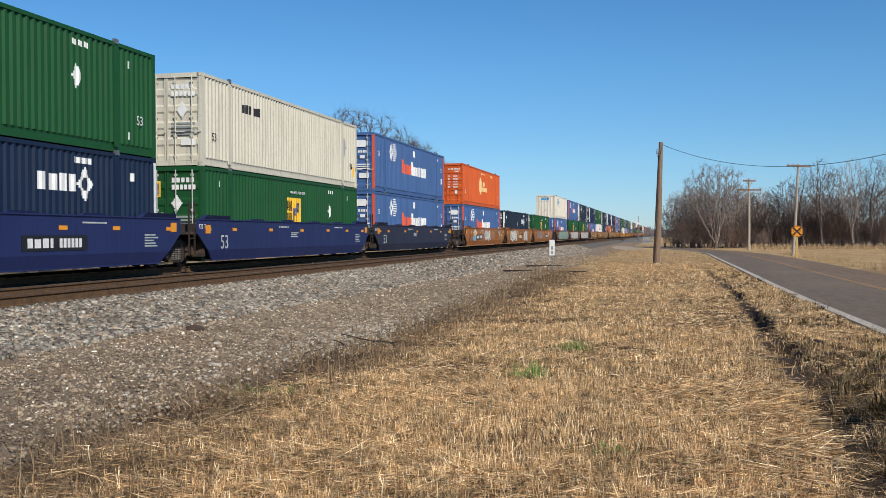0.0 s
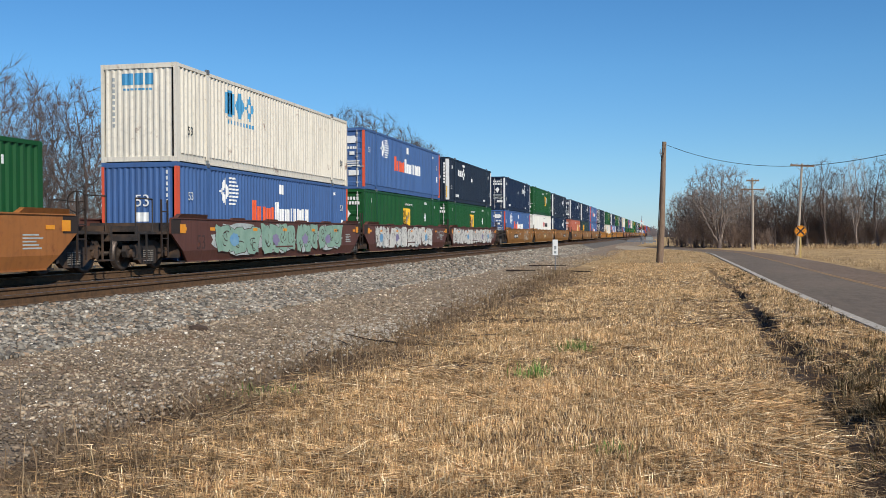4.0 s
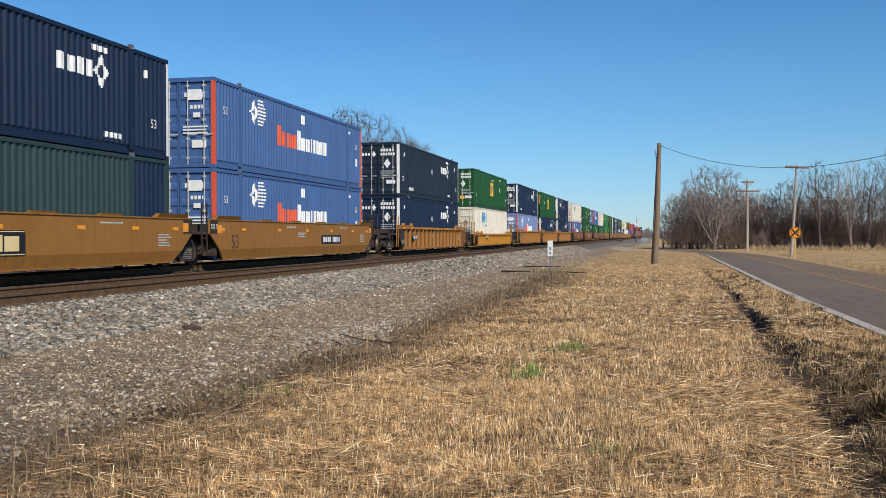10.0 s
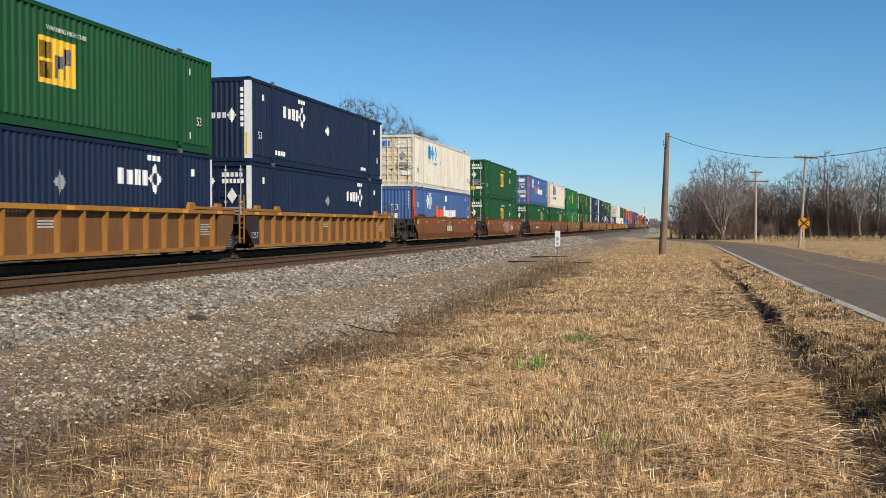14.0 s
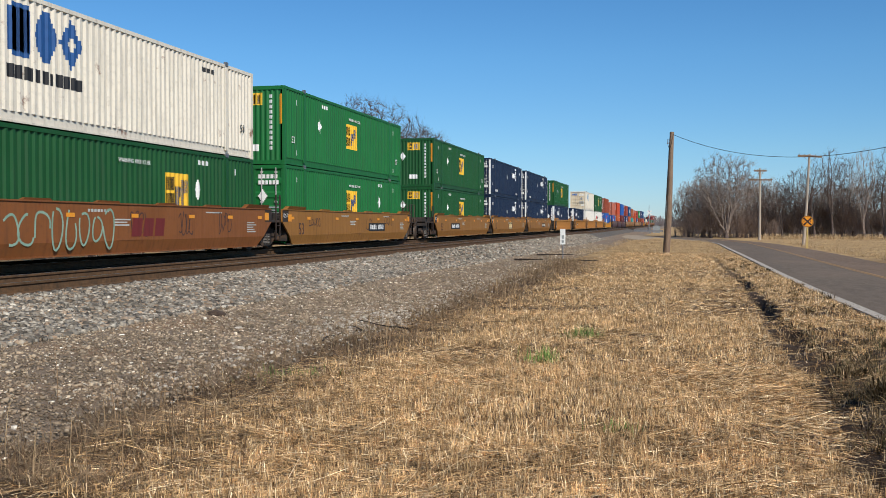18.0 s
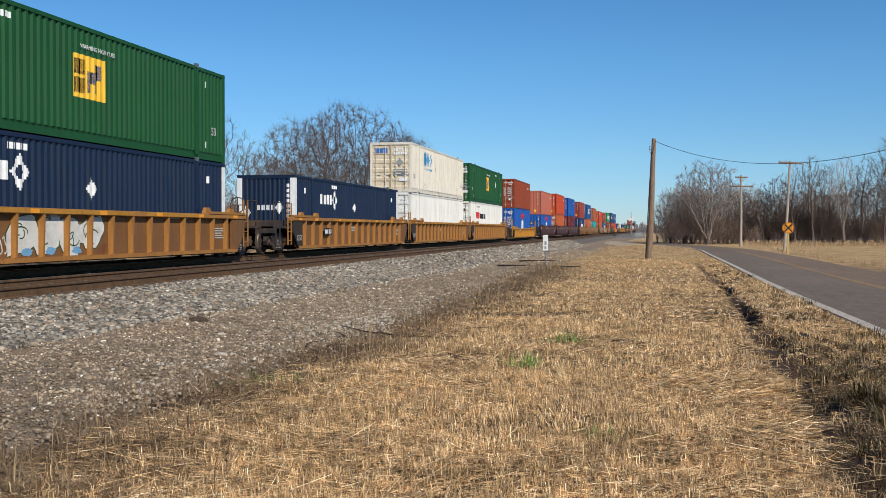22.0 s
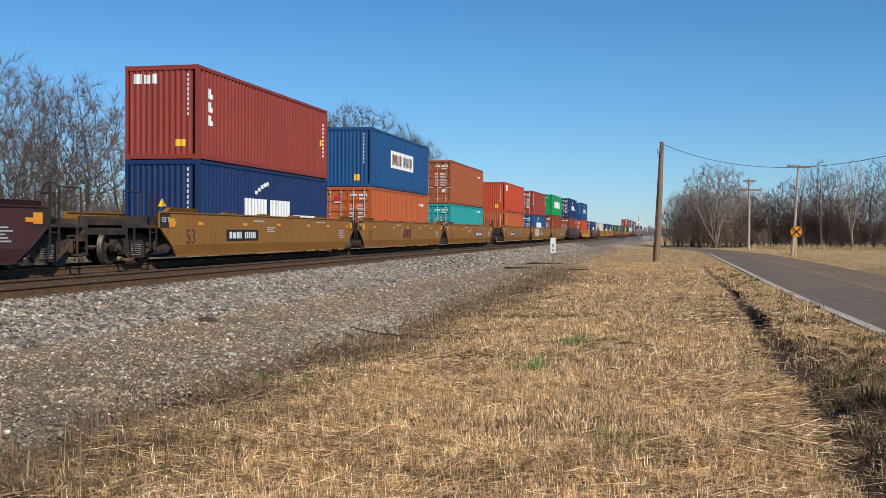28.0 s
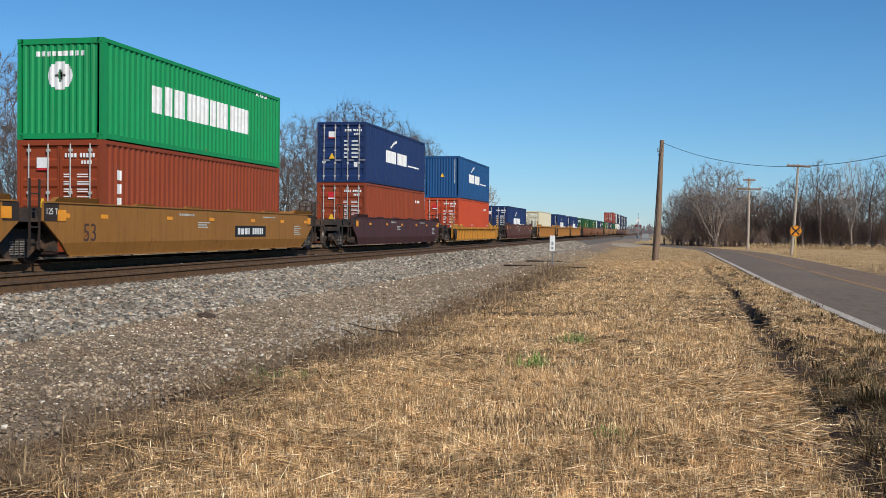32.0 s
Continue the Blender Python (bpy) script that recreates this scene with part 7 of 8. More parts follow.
for x, y, h in ((-42, 226, 15.0), (-43, 238, 13.5), (-52, 600, 10.5), (-57, 606, 9)):
    plant("wide", int(y), x, y, h, rt.uniform(0, 6), "trees behind the railway")
# wood along the far side of the field
RIGHT_TREES = [(6.6, 146, 12.0, "dome"), (3.4, 151, 8.4, "wide"), (1.6, 156, 8.0, "wide"), (-0.3, 160, 5.8, "wide"), (4.6, 149, 9.4, "wide"), (9.6, 152, 9.6, "wide"), (12.0, 153, 8.2, "wide"), (14.3, 150, 8.8, "tall"), (16.4, 150, 9.8, "wide"), (18.2, 147, 11.2, "tall"), (20.4, 146, 12.6, "tall"), (22.2, 149, 11.4, "wide"), (24.4, 146, 12.4, "tall"), (26.8, 145, 12.2, "tall"), (28.9, 143, 14.6, "tall"), (31.2, 146, 13.4, "tall"), (34.0, 146, 13.0, "dome"), (38.0, 148, 14.5, "tall"), (42.0, 150, 14.0, "wide")]
for i, (x, y, h, kind) in enumerate(RIGHT_TREES):
    plant(kind, i, x, y, h, rt.uniform(0, 6), "trees beyond the field")
for i in range(44):
    plant("tall" if i % 4 == 0 else "wide", i, 1.5 + i * 1.02 + rt.uniform(-0.6, 0.6), 154 + rt.uniform(0, 24), rt.uniform(7.5, 10.2), rt.uniform(0, 6), "trees beyond the field")
for i in range(64):
    plant("brush", i, 0.8 + i * 0.68 + rt.uniform(-0.4, 0.4), 147 + rt.uniform(0, 16), rt.uniform(3.0, 6.8), rt.uniform(0, 6), "thicket beyond the field")


def far_woods(x0, x1, y, h0, h1, n, seed):
    """A far band of bare woods, of many thin upright stems."""
    r = np.random.default_rng(seed)
    x = r.uniform(x0, x1, n)
    yy = y + r.uniform(0, 60, n)
    crowns = 0.5 * np.abs(np.sin(x * 0.31 + np.sin(x * 0.07) * 2)) + 0.3 * np.abs(np.sin(x * 0.83 + 1)) + 0.2 * np.sin(x * 0.02 + seed)
    hh = (h0 + (h1 - h0) * crowns) * r.uniform(0.8, 1.0, n)
    w = r.uniform(0.08, 0.3, n)
    tip = x + r.normal(0, 0.6, n)
    z0 = np.full(n, -0.6)
    V = np.stack([np.stack([x - w, yy, z0], 1), np.stack([x + w, yy, z0], 1), np.stack([tip + w * 0.25, yy, hh], 1), np.stack([tip - w * 0.25, yy, hh * 0.97], 1)], 1).reshape(-1, 3)
    F = np.arange(4 * n).reshape(n, 4)
    me = bpy.data.meshes.new("far_woods")
    me.from_pydata(V.tolist(), [], F.tolist())
    me.materials.append(M_FARWOOD)
    return tagged(new("far_woods", me), "distant band of bare grey-brown woods", "woods", kind="stuff")


far_woods(-700, 500, 640, 3, 8, 16000, 3)
far_woods(-60, 120, 200, 3.0, 6.0, 4000, 4).location.x = 62


# ---- grass, weeds and stones ----
def blade_object(name, label, x, y, length, width, lean, head, material, category, droop=0.35, lift=None, straight=False):
    """Many thin bent blades as one object."""
    n = len(x)
    z = np.array([max(ground_z(a, b), bed_z(a, b) if a < -4.5 else -9) for a, b in zip(x, y)]) - 0.01
    if lift is not None:
        z = z + lift
    dx, dy = np.cos(head), np.sin(head)
    side = np.stack([-dy, dx, np.zeros(n)], 1) * (width / 2)[:, None]
    p0 = np.stack([x, y, z], 1)
    c, s = np.cos(lean), np.sin(lean)
    p1 = p0 + np.stack([dx * s, dy * s, c], 1) * (length * 0.55)[:, None]
    l2 = np.minimum(lean + droop, 1.62)
    p2 = p1 + np.stack([dx * np.sin(l2), dy * np.sin(l2), np.cos(l2)], 1) * (length * 0.45)[:, None]
    p2[:, 2] = np.maximum(p2[:, 2], z + 0.012)
    V = np.stack([p0 - side, p0 + side, p1 + side * 0.85, p1 - side * 0.85, p2 + side * 0.25, p2 - side * 0.25], 1).reshape(-1, 3)
    b = np.arange(n) * 6
    F = np.concatenate([np.stack([b, b + 1, b + 2, b + 3], 1), np.stack([b + 3, b + 2, b + 4, b + 5], 1)])
    if straight:
        roll = rg.normal(0, 0.55, n)
        over = np.stack([-dx * c, -dy * c, s], 1) * (width / 2)[:, None]
        side = side * np.cos(roll)[:, None] + over * np.sin(roll)[:, None]
        p2 = p0 + np.stack([dx * s, dy * s, c], 1) * length[:, None]
        V = np.stack([p0 - side, p0 + side, p2 + side * 0.6, p2 - side * 0.6], 1).reshape(-1, 3)
        F = np.arange(4 * n).reshape(n, 4)
    me = bpy.data.meshes.new(name)
    me.vertices.add(len(V))
    me.vertices.foreach_set("co", V.ravel())
    me.loops.add(F.size)
    me.loops.foreach_set("vertex_index", F.ravel())
    me.polygons.add(len(F))
    me.polygons.foreach_set("loop_start", np.arange(len(F)) * 4)
    me.polygons.foreach_set("loop_total", np.full(len(F), 4))
    me.materials.append(material)
    me.update()
    return tagged(new(name, me), label, category, kind="stuff")


def islands(name, stops, rough=0.85, gain=1.0, fine=5.0, calm=1.0, clump=0.32):
    """Each blade or stone takes one of several colours."""
    m, nt, bsdf, add, link = nodes_of(name)
    g = add("ShaderNodeNewGeometry")
    ramp = add("ShaderNodeValToRGB")
    el = ramp.color_ramp.elements
    el[0].position, el[0].color = stops[0]
    el[1].position, el[1].color = stops[-1]
    for p, c in stops[1:-1]:
        e = el.new(p)
        e.color = c
    link(g.outputs["Random Per Island"], ramp.inputs["Fac"])
    nz = add("ShaderNodeTexNoise")
    nz.inputs["Scale"].default_value, nz.inputs["Detail"].default_value, nz.inputs["Roughness"].default_value = 1.1, 6, 0.65
    link(g.outputs["Position"], nz.inputs["Vector"])
    mr = add("ShaderNodeMapRange")
    mr.inputs["From Min"].default_value, mr.inputs["From Max"].default_value = 0.34, 0.66
    mr.inputs["To Min"].default_value, mr.inputs["To Max"].default_value = gain * (1 - 0.38 * calm), gain * (1 + 0.3 * calm)
    link(nz.outputs["Fac"], mr.inputs["Value"])
    n2 = add("ShaderNodeTexNoise")
    n2.inputs["Scale"].default_value, n2.inputs["Detail"].default_value = fine, 3
    link(g.outputs["Position"], n2.inputs["Vector"])
    m2 = add("ShaderNodeMapRange")
    m2.inputs["From Min"].default_value, m2.inputs["From Max"].default_value = 0.36, 0.64
    m2.inputs["To Min"].default_value, m2.inputs["To Max"].default_value = 1 - clump, 1 + clump
    link(n2.outputs["Fac"], m2.inputs["Value"])
    both = add("ShaderNodeMath")
    both.operation = "MULTIPLY"
    link(mr.outputs[0], both.inputs[0])
    link(m2.outputs[0], both.inputs[1])
    hs = add("ShaderNodeHueSaturation")
    link(ramp.outputs["Color"], hs.inputs["Color"])
    link(both.outputs[0], hs.inputs["Value"])
    link(hs.outputs[0], bsdf.inputs["Base Color"])
    bsdf.inputs["Roughness"].default_value = rough
    bsdf.inputs["Specular IOR Level"].default_value = 0.25
    return m


M_STRAW = islands("dry_straw", [(0.0, lin(106, 80, 55)), (0.22, lin(158, 125, 86)), (0.5, lin(199, 166, 119)), (0.75, lin(180, 146, 102)), (1.0, lin(240, 217, 177))], gain=1.24, calm=0.7, fine=8.0, clump=0.46)
M_WEED = islands("dead_weeds", [(0.0, lin(98, 76, 56)), (0.4, lin(154, 128, 97)), (0.7, lin(120, 96, 70)), (1.0, lin(190, 166, 128))])
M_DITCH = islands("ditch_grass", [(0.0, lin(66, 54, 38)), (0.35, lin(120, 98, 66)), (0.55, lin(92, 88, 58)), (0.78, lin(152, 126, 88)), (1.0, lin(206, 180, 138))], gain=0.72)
M_FIELD = islands("field_grass", [(0.0, lin(120, 94, 66)), (0.35, lin(164, 136, 98)), (0.7, lin(192, 164, 122)), (1.0, lin(216, 192, 150))])
M_GREEN = islands("green_grass", [(0.0, lin(74, 104, 46)), (0.5, lin(112, 140, 70)), (1.0, lin(150, 160, 96))])
M_STONE = islands("crushed_stone", [(0.0, lin(76, 71, 64)), (0.3, lin(122, 115, 103)), (0.55, lin(147, 139, 125)), (0.7, lin(138, 117, 95)), (0.86, lin(106, 98, 87)), (1.0, lin(182, 174, 158))], 0.85, 1.2, calm=0.6, fine=8.0, clump=0.42)
M_STONE2 = islands("mixed_gravel", [(0.0, lin(98, 85, 70)), (0.35, lin(142, 127, 106)), (0.6, lin(122, 104, 84)), (0.84, lin(148, 133, 112)), (0.965, lin(166, 152, 131)), (1.0, lin(220, 212, 196))], 0.85, 1.36, calm=0.7, fine=8.0, clump=0.42)

rg = np.random.default_rng(12)


def scatter(n, y0, y1, xl=-4.7):
    """Random places in the mown strip between the gravel and the road, as far as it widens with distance."""
    y = y0 + (y1 - y0) * rg.random(n) ** 0.9
    xr = np.minimum(0.235 * y + 0.9, 3.36)
    x = xl + (xr - xl) * rg.random(n)
    return x, y


def patchy(x, y, f=0.8, cut=-0.15):
    k = np.array([noise.noise(Vector((a * f, b * f, 2.0))) for a, b in zip(x, y)])
    return k > cut


def swirl(x, y):
    """The way in which the cut stalks were combed, slowly turning over the ground."""
    return np.array([0.5 + 2.2 * noise.noise(Vector((a * 0.33, b * 0.33, 8.0))) + 1.8 * noise.noise(Vector((a * 1.1, b * 1.1, 3.0))) for a, b in zip(x, y)])


def cover(n, y0, y1, per, gap, left):
    """Places of clumps with per stalks each, thinned towards the gravel and in the ditch."""
    m = n // per
    x, y = scatter(m, y0, y1, -5.0)
    keep = (x > left - 1.3 * rg.random(m) ** 2) & ((x < ditch_x(y) - 0.24) | (rg.random(m) < np.where(np.abs(x - ditch_x(y)) < 0.2, 0.2, np.clip(0.04 + (y - 9.5) / 6, 0.04, 0.9))))
    x, y = x[keep], y[keep]
    way = swirl(x, y)
    mat = np.array([noise.noise(Vector((a * 0.55, b * 0.4, 12.0))) + 0.5 * noise.noise(Vector((a * 1.9, b * 1.6, 4.0))) for a, b in zip(x, y)])
    rep = lambda q: np.repeat(q, per)
    k = len(x) * per
    return rep(x) + rg.normal(0, gap, k), rep(y) + rg.normal(0, gap, k), rep(way), rep(mat), rep(rg.random(len(x)))


cat = np.concatenate
# stalks that lie in combed mats
rows = []
for n, y0, y1, wk, lk in ((180000, 5.2, 12.0, 1.12, 1.1), (80000, 10.0, 19.0, 1.2, 0.95), (70000, 17.0, 34.0, 1.7, 0.9), (60000, 30.0, 66.0, 2.3, 0.8)):
    x, y, way, mat, one = cover(n, y0, y1, 5, 0.06 * wk ** 0.5, -3.2)
    k = len(x)
    pick = mat + 0.25 * (x < -1.0) > -0.42 + 0.5 * (one - 0.5)
    x, y, way, one, mat = x[pick], y[pick], way[pick], one[pick], mat[pick]
    k = len(x)
    rows.append((x, y, np.where(rg.random(k) < 0.08, rg.uniform(0.2, 0.42, k), rg.uniform(0.05, 0.2, k)) * lk, rg.uniform(0.0026, 0.0062, k) * wk, rg.uniform(1.3, 1.62, k), way + 3.14 * (one > 0.5) + 2.4 * (one - 0.5) + rg.normal(0, 0.3, k) + (rg.random(k) < 0.25) * rg.uniform(0, 6.28, k), 0.002 + 0.05 * rg.random(k) ** 1.5 * np.clip(0.6 + 1.2 * mat, 0.3, 1.2)))
n = 34000
rows.append((-0.6 + rg.uniform(-1, 1, n) * (2.6 + 1.4 * rg.random(n)), -12 + 17.2 * rg.random(n), rg.uniform(0.1, 0.3, n), rg.uniform(0.006, 0.012, n), rg.uniform(1.2, 1.55, n), rg.uniform(0, 6.28, n), 0.03 * rg.random(n)))
x, y, ln, wd, le, hd, up = (cat(q) for q in zip(*rows))
blade_object("dry_grass", "mown dry straw-coloured grass with lying stalks", x, y, ln, wd, le, hd, M_STRAW, "grass", lift=up, straight=True)
# upright cut stubble in tufts
rows = []
for n, y0, y1, wk, lk in ((130000, 5.2, 12.0, 1.0, 1.0), (80000, 10.5, 19.0, 1.3, 1.0), (64000, 17.0, 34.0, 1.8, 1.0), (52000, 30.0, 66.0, 2.6, 1.0)):
    x, y, way, mat, one = cover(n, y0, y1, 9, 0.04 * wk ** 0.6, -2.9)
    pick = (mat < 0.10 + 0.6 * (one - 0.5)) | (one < 0.12)
    x, y, way, one = x[pick], y[pick], way[pick], one[pick]
    k = len(x)
    rows.append((x, y, rg.uniform(0.03, 0.085, k) * (0.7 + 0.9 * one) * lk, rg.uniform(0.003, 0.0062, k) * wk, np.abs(rg.normal(0.3, 0.35, k)), rg.uniform(0, 6.28, k)))
x, y, ln, wd, le, hd = (cat(q) for q in zip(*rows))
blade_object("grass_stubble", "upright cut stubble of dry straw-coloured grass", x, y, ln, wd, le, hd, M_STRAW, "grass", straight=True)

n = 84000
y = 5.5 + 44 * rg.random(n) ** 1.6
x = -4.0 + rg.normal(0, 0.55, n) - np.clip((y - 20) / 30, 0, 1) * 0.9
keep = patchy(x, y, 1.1, -0.3)
x, y = x[keep], y[keep]
n = len(x)
tall = rg.random(n) < 0.012
blade_object("verge_weeds", "dead brown weeds and thin stalks along the gravel", x, y, np.where(tall, rg.uniform(0.25, 0.5, n), rg.uniform(0.06, 0.3, n)), rg.uniform(0.0025, 0.0055, n) * (1 + y / 28), np.where(tall, np.abs(rg.normal(0.15, 0.15, n)), np.minimum(np.abs(rg.normal(1.32, 0.25, n)), 1.54)), rg.uniform(0, 6.28, n), M_WEED, "weeds")
# rank clumps along the ditch, with bare darkened soil between them
m = 3200
cy = np.where(rg.random(m) < 0.36, 5.6 + 7 * rg.random(m), 5.6 + 50 * rg.random(m) ** 1.7)
cx = ditch_x(cy) - 0.15 + (3.6 - ditch_x(cy)) * rg.random(m) ** 0.85
wet = np.array([noise.noise(Vector((a * 1.5, b * 0.9, 17.0))) for a, b in zip(cx, cy)])
keep = (wet > -0.22) | (rg.random(m) < 0.2)
keep &= (cx < 3.45) & (np.abs(cx - ditch_x(cy)) > 0.15) | (rg.random(m) < 0.12)
keep &= rg.random(m) < np.clip(1.6 - cy / 12, 0.16, 1.0)
cx, cy = cx[keep], cy[keep]
m, per = len(cx), 44
size = np.repeat(rg.uniform(0.6, 1.25, m) * np.clip(1.25 - cy / 45, 0.5, 1.0), per)
x, y = np.repeat(cx, per), np.repeat(cy, per)
n = len(x)
a, d = rg.uniform(0, 6.28, n), rg.random(n) ** 0.7
x, y = x + np.cos(a) * d * 0.13 * size, y + np.sin(a) * d * 0.13 * size
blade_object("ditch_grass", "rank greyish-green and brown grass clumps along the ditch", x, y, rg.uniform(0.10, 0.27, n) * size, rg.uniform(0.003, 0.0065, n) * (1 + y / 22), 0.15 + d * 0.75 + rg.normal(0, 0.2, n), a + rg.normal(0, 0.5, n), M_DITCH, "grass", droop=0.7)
n = 30000
y = 104 + 42 * rg.random(n) ** 0.6
x = 10.6 + 36 * rg.random(n)
keep = patchy(x, y, 0.3, -0.1) | (y > 130) & (rg.random(n) < 0.8)
x, y = x[keep], y[keep]
n = len(x)
blade_object("tall_field_grass", "tall brownish dead grass at the edge of the field", x, y, np.where(y > 134, rg.uniform(0.25, 0.85, n) * (0.5 + 0.5 * patchy(x, y, 0.5, 0.0)), rg.uniform(0.03, 0.10, n)), rg.uniform(0.012, 0.032, n), np.abs(rg.normal(0.35, 0.3, n)), rg.uniform(0, 6.28, n), M_FIELD, "grass")
n = 34000
y = 58 + 66 * rg.random(n)
x = -7.5 + 11 * rg.random(n)
keep = (patchy(x, y, 0.3, -0.1) | (rg.random(n) < 0.4)) & (x > -6.4 + 0.6 * rg.random(n))
x, y = x[keep], y[keep]
n = len(x)
blade_object("rough_grass", "rough tan dead grass round the timber pole", x, y, rg.uniform(0.05, 0.2, n), rg.uniform(0.008, 0.02, n), np.abs(rg.normal(0.85, 0.45, n)), rg.uniform(0, 6.28, n), M_FIELD, "grass")
n = 14000
y = 42 + 64 * rg.random(n)
x = 9.6 + 0.010 * y + 15 * rg.random(n) ** 1.4
blade_object("roadside_grass", "short tan dead grass along the far road side", x, y, rg.uniform(0.04, 0.16, n) + 0.2 * (x < 10.6 + 0.010 * y) * rg.random(n), rg.uniform(0.008, 0.018, n), np.abs(rg.normal(0.6, 0.4, n)), rg.uniform(0, 6.28, n), M_FIELD, "grass")


def grass_tuft(x, y, r, n, h, seed):
    q = np.random.default_rng(seed)
    o = blade_object("grass_tuft", "small tuft of fresh green grass among dry straw", x + q.normal(0, r, n), y + q.normal(0, r, n), q.uniform(0.5, 1.1, n) * h, q.uniform(0.005, 0.009, n), np.abs(q.normal(0.45, 0.35, n)), q.uniform(0, 6.28, n), M_GREEN, "grass tuft")
    return o


grass_tuft(-1.53, 12.0, 0.13, 150, 0.24, 1)
grass_tuft(-1.33, 14.9, 0.13, 170, 0.22, 2)
grass_tuft(-0.45, 8.05, 0.1, 70, 0.13, 3)
grass_tuft(-4.0, 10.2, 0.22, 90, 0.14, 4)


def stone_object(name, label, x, y, size, flat, material, category):
    """Many broken stones as one object: each is a cube with its corners pushed about."""
    n = len(x)
    z = np.array([bed_z(a, b) for a, b in zip(x, y)]) + 0.006
    c = np.array([(sx, sy, sz) for sz in (-1, 1) for sy in (-1, 1) for sx in (-1, 1)], float)
    P = c[None] * rg.uniform(0.55, 1.15, (n, 8, 3)) * (size / 2)[:, None, None] * np.stack([rg.uniform(0.8, 1.3, n), rg.uniform(0.8, 1.3, n), flat], 1)[:, None, :]
    a, t = rg.uniform(0, 6.28, n), rg.normal(0, 0.4, n)
    ca, sa, ct, st = np.cos(a), np.sin(a), np.cos(t), np.sin(t)
    X, Y, Z = P[..., 0], P[..., 1], P[..., 2]
    Y, Z = Y * ct[:, None] - Z * st[:, None], Y * st[:, None] + Z * ct[:, None]
    X, Y = X * ca[:, None] - Y * sa[:, None], X * sa[:, None] + Y * ca[:, None]
    V = np.stack([X + x[:, None], Y + y[:, None], Z + (z + size * flat * 0.2)[:, None]], 2).reshape(-1, 3)
    q = np.array([(0, 2, 3, 1), (4, 5, 7, 6), (0, 1, 5, 4), (2, 6, 7, 3), (0, 4, 6, 2), (1, 3, 7, 5)])
    F = (np.arange(n)[:, None, None] * 8 + q[None]).reshape(-1, 4)
    me = bpy.data.meshes.new(name)
    me.vertices.add(len(V))
    me.vertices.foreach_set("co", V.ravel())
    me.loops.add(F.size)
    me.loops.foreach_set("vertex_index", F.ravel())
    me.polygons.add(len(F))
    me.polygons.foreach_set("loop_start", np.arange(len(F)) * 4)
    me.polygons.foreach_set("loop_total", np.full(len(F), 4))
    me.materials.append(material)
    me.update()
    return tagged(new(name, me), label, category, kind="stuff")


def belt(n, x0, x1, y0, y1, p=1.0):
    return x0 + (x1 - x0) * rg.random(n), y0 + (y1 - y0) * rg.random(n) ** p


xa, ya = belt(34000, -9.7, -7.6, 9.5, 34, 1.2)
xb, yb = belt(15000, -9.7, -7.4, 34, 110, 1.2)
xc, yc = belt(5000, -13.6, -11.9, 15, 60, 1.2)
x, y = cat([xa, xb, xc]), cat([ya, yb, yc])
blade = len(x)
stone_object("ballast_stones", "loose crushed grey ballast stones on the track bed slope", x, y, (0.032 + 0.052 * rg.random(blade) ** 1.5) * np.where(y > 34, 1.35, 1.0), rg.uniform(0.6, 1.0, blade), M_STONE, "ballast")
xa, ya = belt(30000, -8.0, -4.2, 6.0, 22, 1.1)
ok = xa < -4.45 - 0.7 * rg.random(30000) ** 2
xa, ya = xa[ok], ya[ok]
xb, yb = belt(16000, -8.0, -5.0, 22, 90, 1.4)
x, y = cat([xa, xb]), cat([ya, yb])
k = len(x)
big = rg.random(k) < 0.06
stone_object("verge_gravel", "mixed brown and white gravel on the verge", x, y, np.where(big, rg.uniform(0.032, 0.055, k), rg.uniform(0.01, 0.028, k)) * np.where(y > 22, 1.4, 1.0), rg.uniform(0.45, 0.8, k), M_STONE2, "gravel")
k = 1500
x, y = -5.0 + rg.normal(0, 0.35, k), cat([16.2 + rg.normal(0, 1.4, 600), 8 + 26 * rg.random(900)])
stone_object("pale_stones", "scatter of pale limestone pieces on the gravel", x, y, 0.016 + 0.036 * rg.random(k) ** 2, rg.uniform(0.5, 0.8, k), M_EDGE, "stones")


# loose things
def rock(x, y, s, seed):
    r = random.Random(seed)
    bm = bmesh.new()
    bmesh.ops.create_icosphere(bm, subdivisions=2, radius=s)
    for v in bm.verts:
        v.co *= 1 + 0.35 * noise.noise(v.co * (1.6 / s) + Vector((seed, 0, 0)))
        v.co.z *= 0.55
        v.co.x *= 1.3
    me = bpy.data.meshes.new("rock")
    bm.to_mesh(me)
    bm.free()
    me.materials.append(M_TIE if seed == 1 else M_EDGE)
    o = new("rock", me)
    o.location = (x, y, bed_z(x, y) + s * 0.1)
    return tagged(o, "dark weathered rock lying on the gravel" if seed == 1 else "pale rock lying on the gravel", "rock")


rock(-7.28, 15.3, 0.13, 1)
rock(-5.4, 12.0, 0.07, 2)
rock(-6.3, 14.0, 0.06, 3)


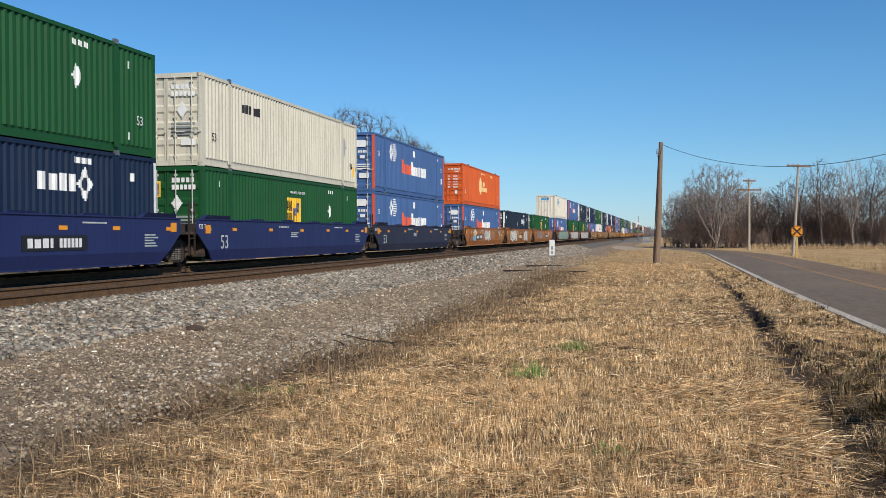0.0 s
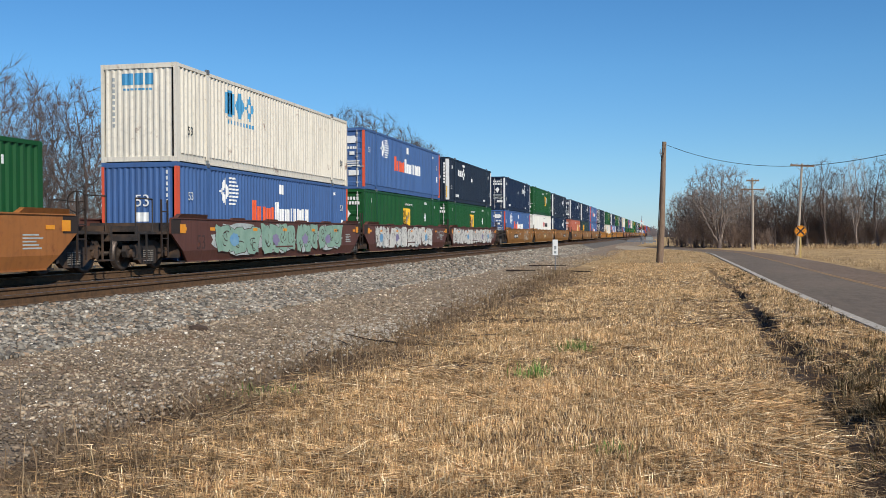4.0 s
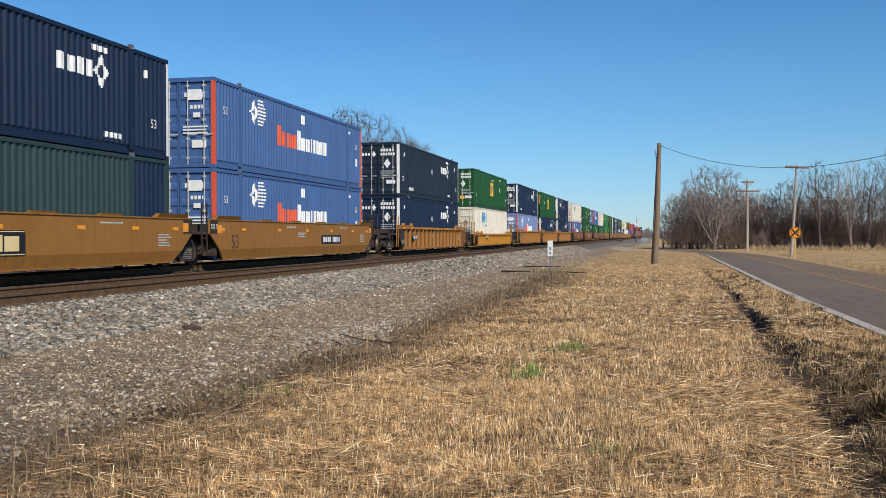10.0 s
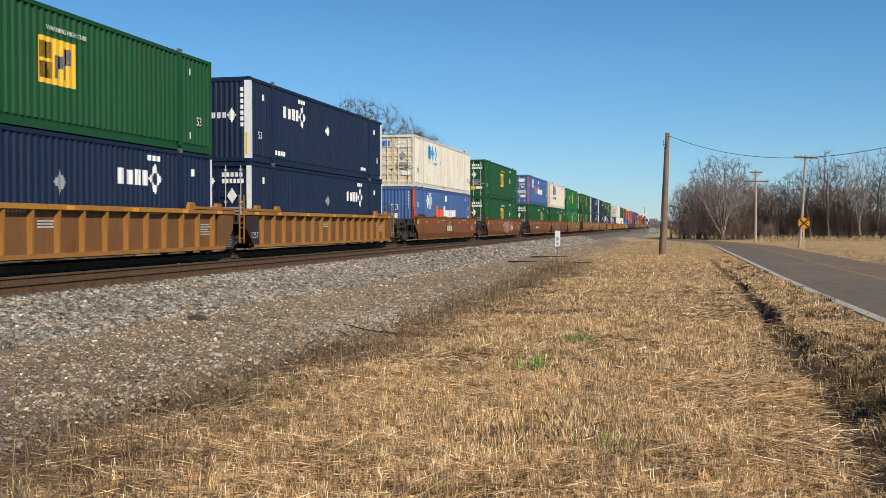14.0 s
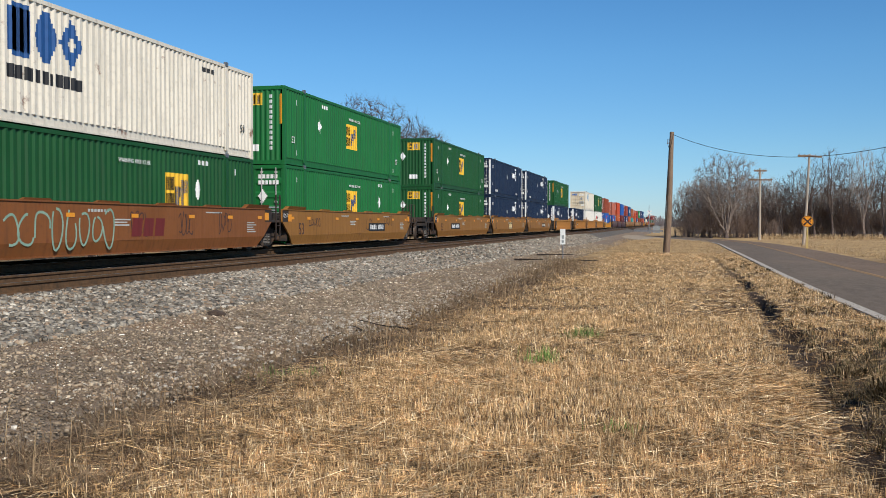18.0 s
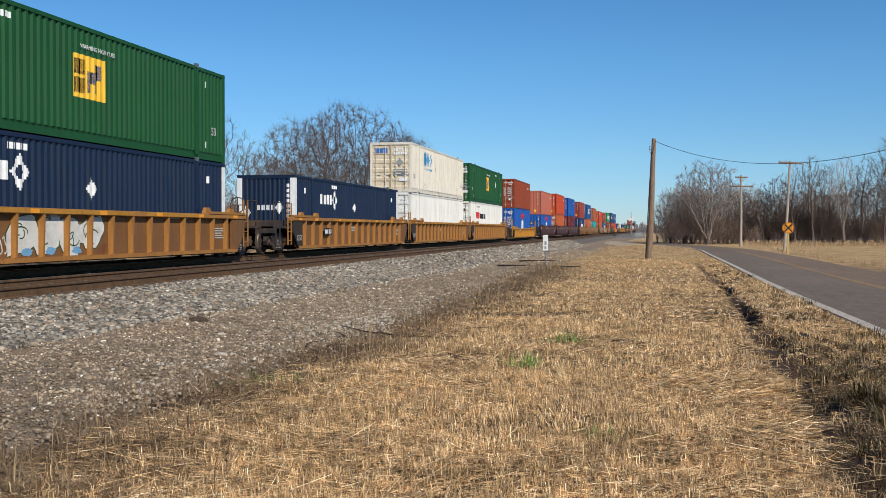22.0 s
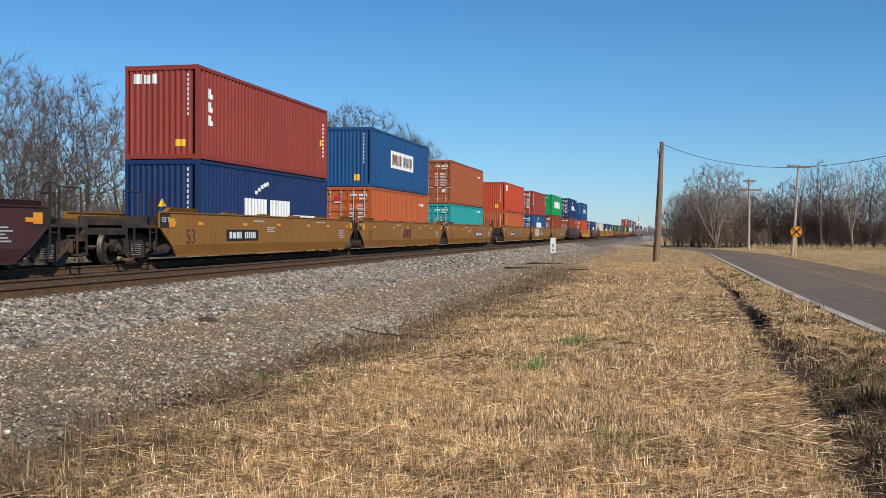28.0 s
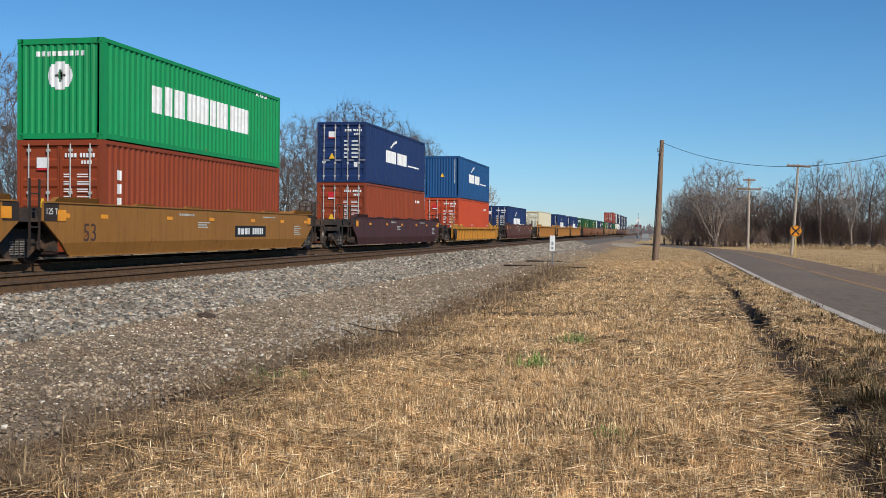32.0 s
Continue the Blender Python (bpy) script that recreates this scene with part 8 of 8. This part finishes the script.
def fallen_branch(x, y, length, turn, r, seed):
    q = random.Random(seed)
    p, d = Vector((0, 0, 0.03)), turn
    v, f, m = [], [], 6
    for i in range(8):
        side = Vector((-math.sin(d), math.cos(d), 0))
        v += [p + (side * math.cos(2 * math.pi * k / m) + Vector((0, 0, 1)) * math.sin(2 * math.pi * k / m)) * r * (1 - i * 0.09) for k in range(m)]
        if i:
            f += [((i - 1) * m + k, (i - 1) * m + (k + 1) % m, i * m + (k + 1) % m, i * m + k) for k in range(m)]
        d += q.uniform(-0.25, 0.25)
        p = p + Vector((math.cos(d), math.sin(d), q.uniform(-0.04, 0.10))) * (length / 7)
        p.z = max(0.02, p.z)
    b = Build().add(v, f + [tuple(range(m - 1, -1, -1)), tuple(range(7 * m, 8 * m))])
    o = new("fallen_branch", b.mesh("fallen_branch", M_DARK))
    o.location = (x, y, max(bed_z(x, y), ground_z(x, y)))
    return tagged(o, "dark crooked branch lying on the gravel", "branch", "fallen branches")


fallen_branch(-4.55, 14.6, 0.75, 2.2, 0.014, 1)
fallen_branch(-7.0, 52.0, 2.2, -0.7, 0.045, 2)
fallen_branch(-7.0, 44.5, 1.5, -0.2, 0.045, 3)
fallen_branch(-4.6, 49.0, 1.4, -0.5, 0.04, 4)
fallen_branch(-3.2, 16.4, 0.5, 0.1, 0.012, 5)
fallen_branch(-4.05, 15.3, 1.2, 2.7, 0.016, 6)
fallen_branch(-4.7, 13.2, 0.8, 1.9, 0.012, 7)


def motions():
    """The whole train rolls by at a steady 26 metres a second."""
    speed = 26.02
    for ob, s, x, z in MOVERS:
        walk(ob, [(t, pose(x, s - speed * (t - 16.0), z)) for t in (0.0, 16.0, 32.0)])
    first = WHEELS[0]
    step = 85.0
    walk(first, [(k / FPS, pose(0, 0, 0, step * k)) for k in range(int(32 * FPS) + 1)])
    for w in WHEELS[1:]:
        w.rotation_mode = "QUATERNION"
        w.animation_data_create()
        w.animation_data.action = first.animation_data.action
        w.animation_data.action_slot = first.animation_data.action_slot


motions()
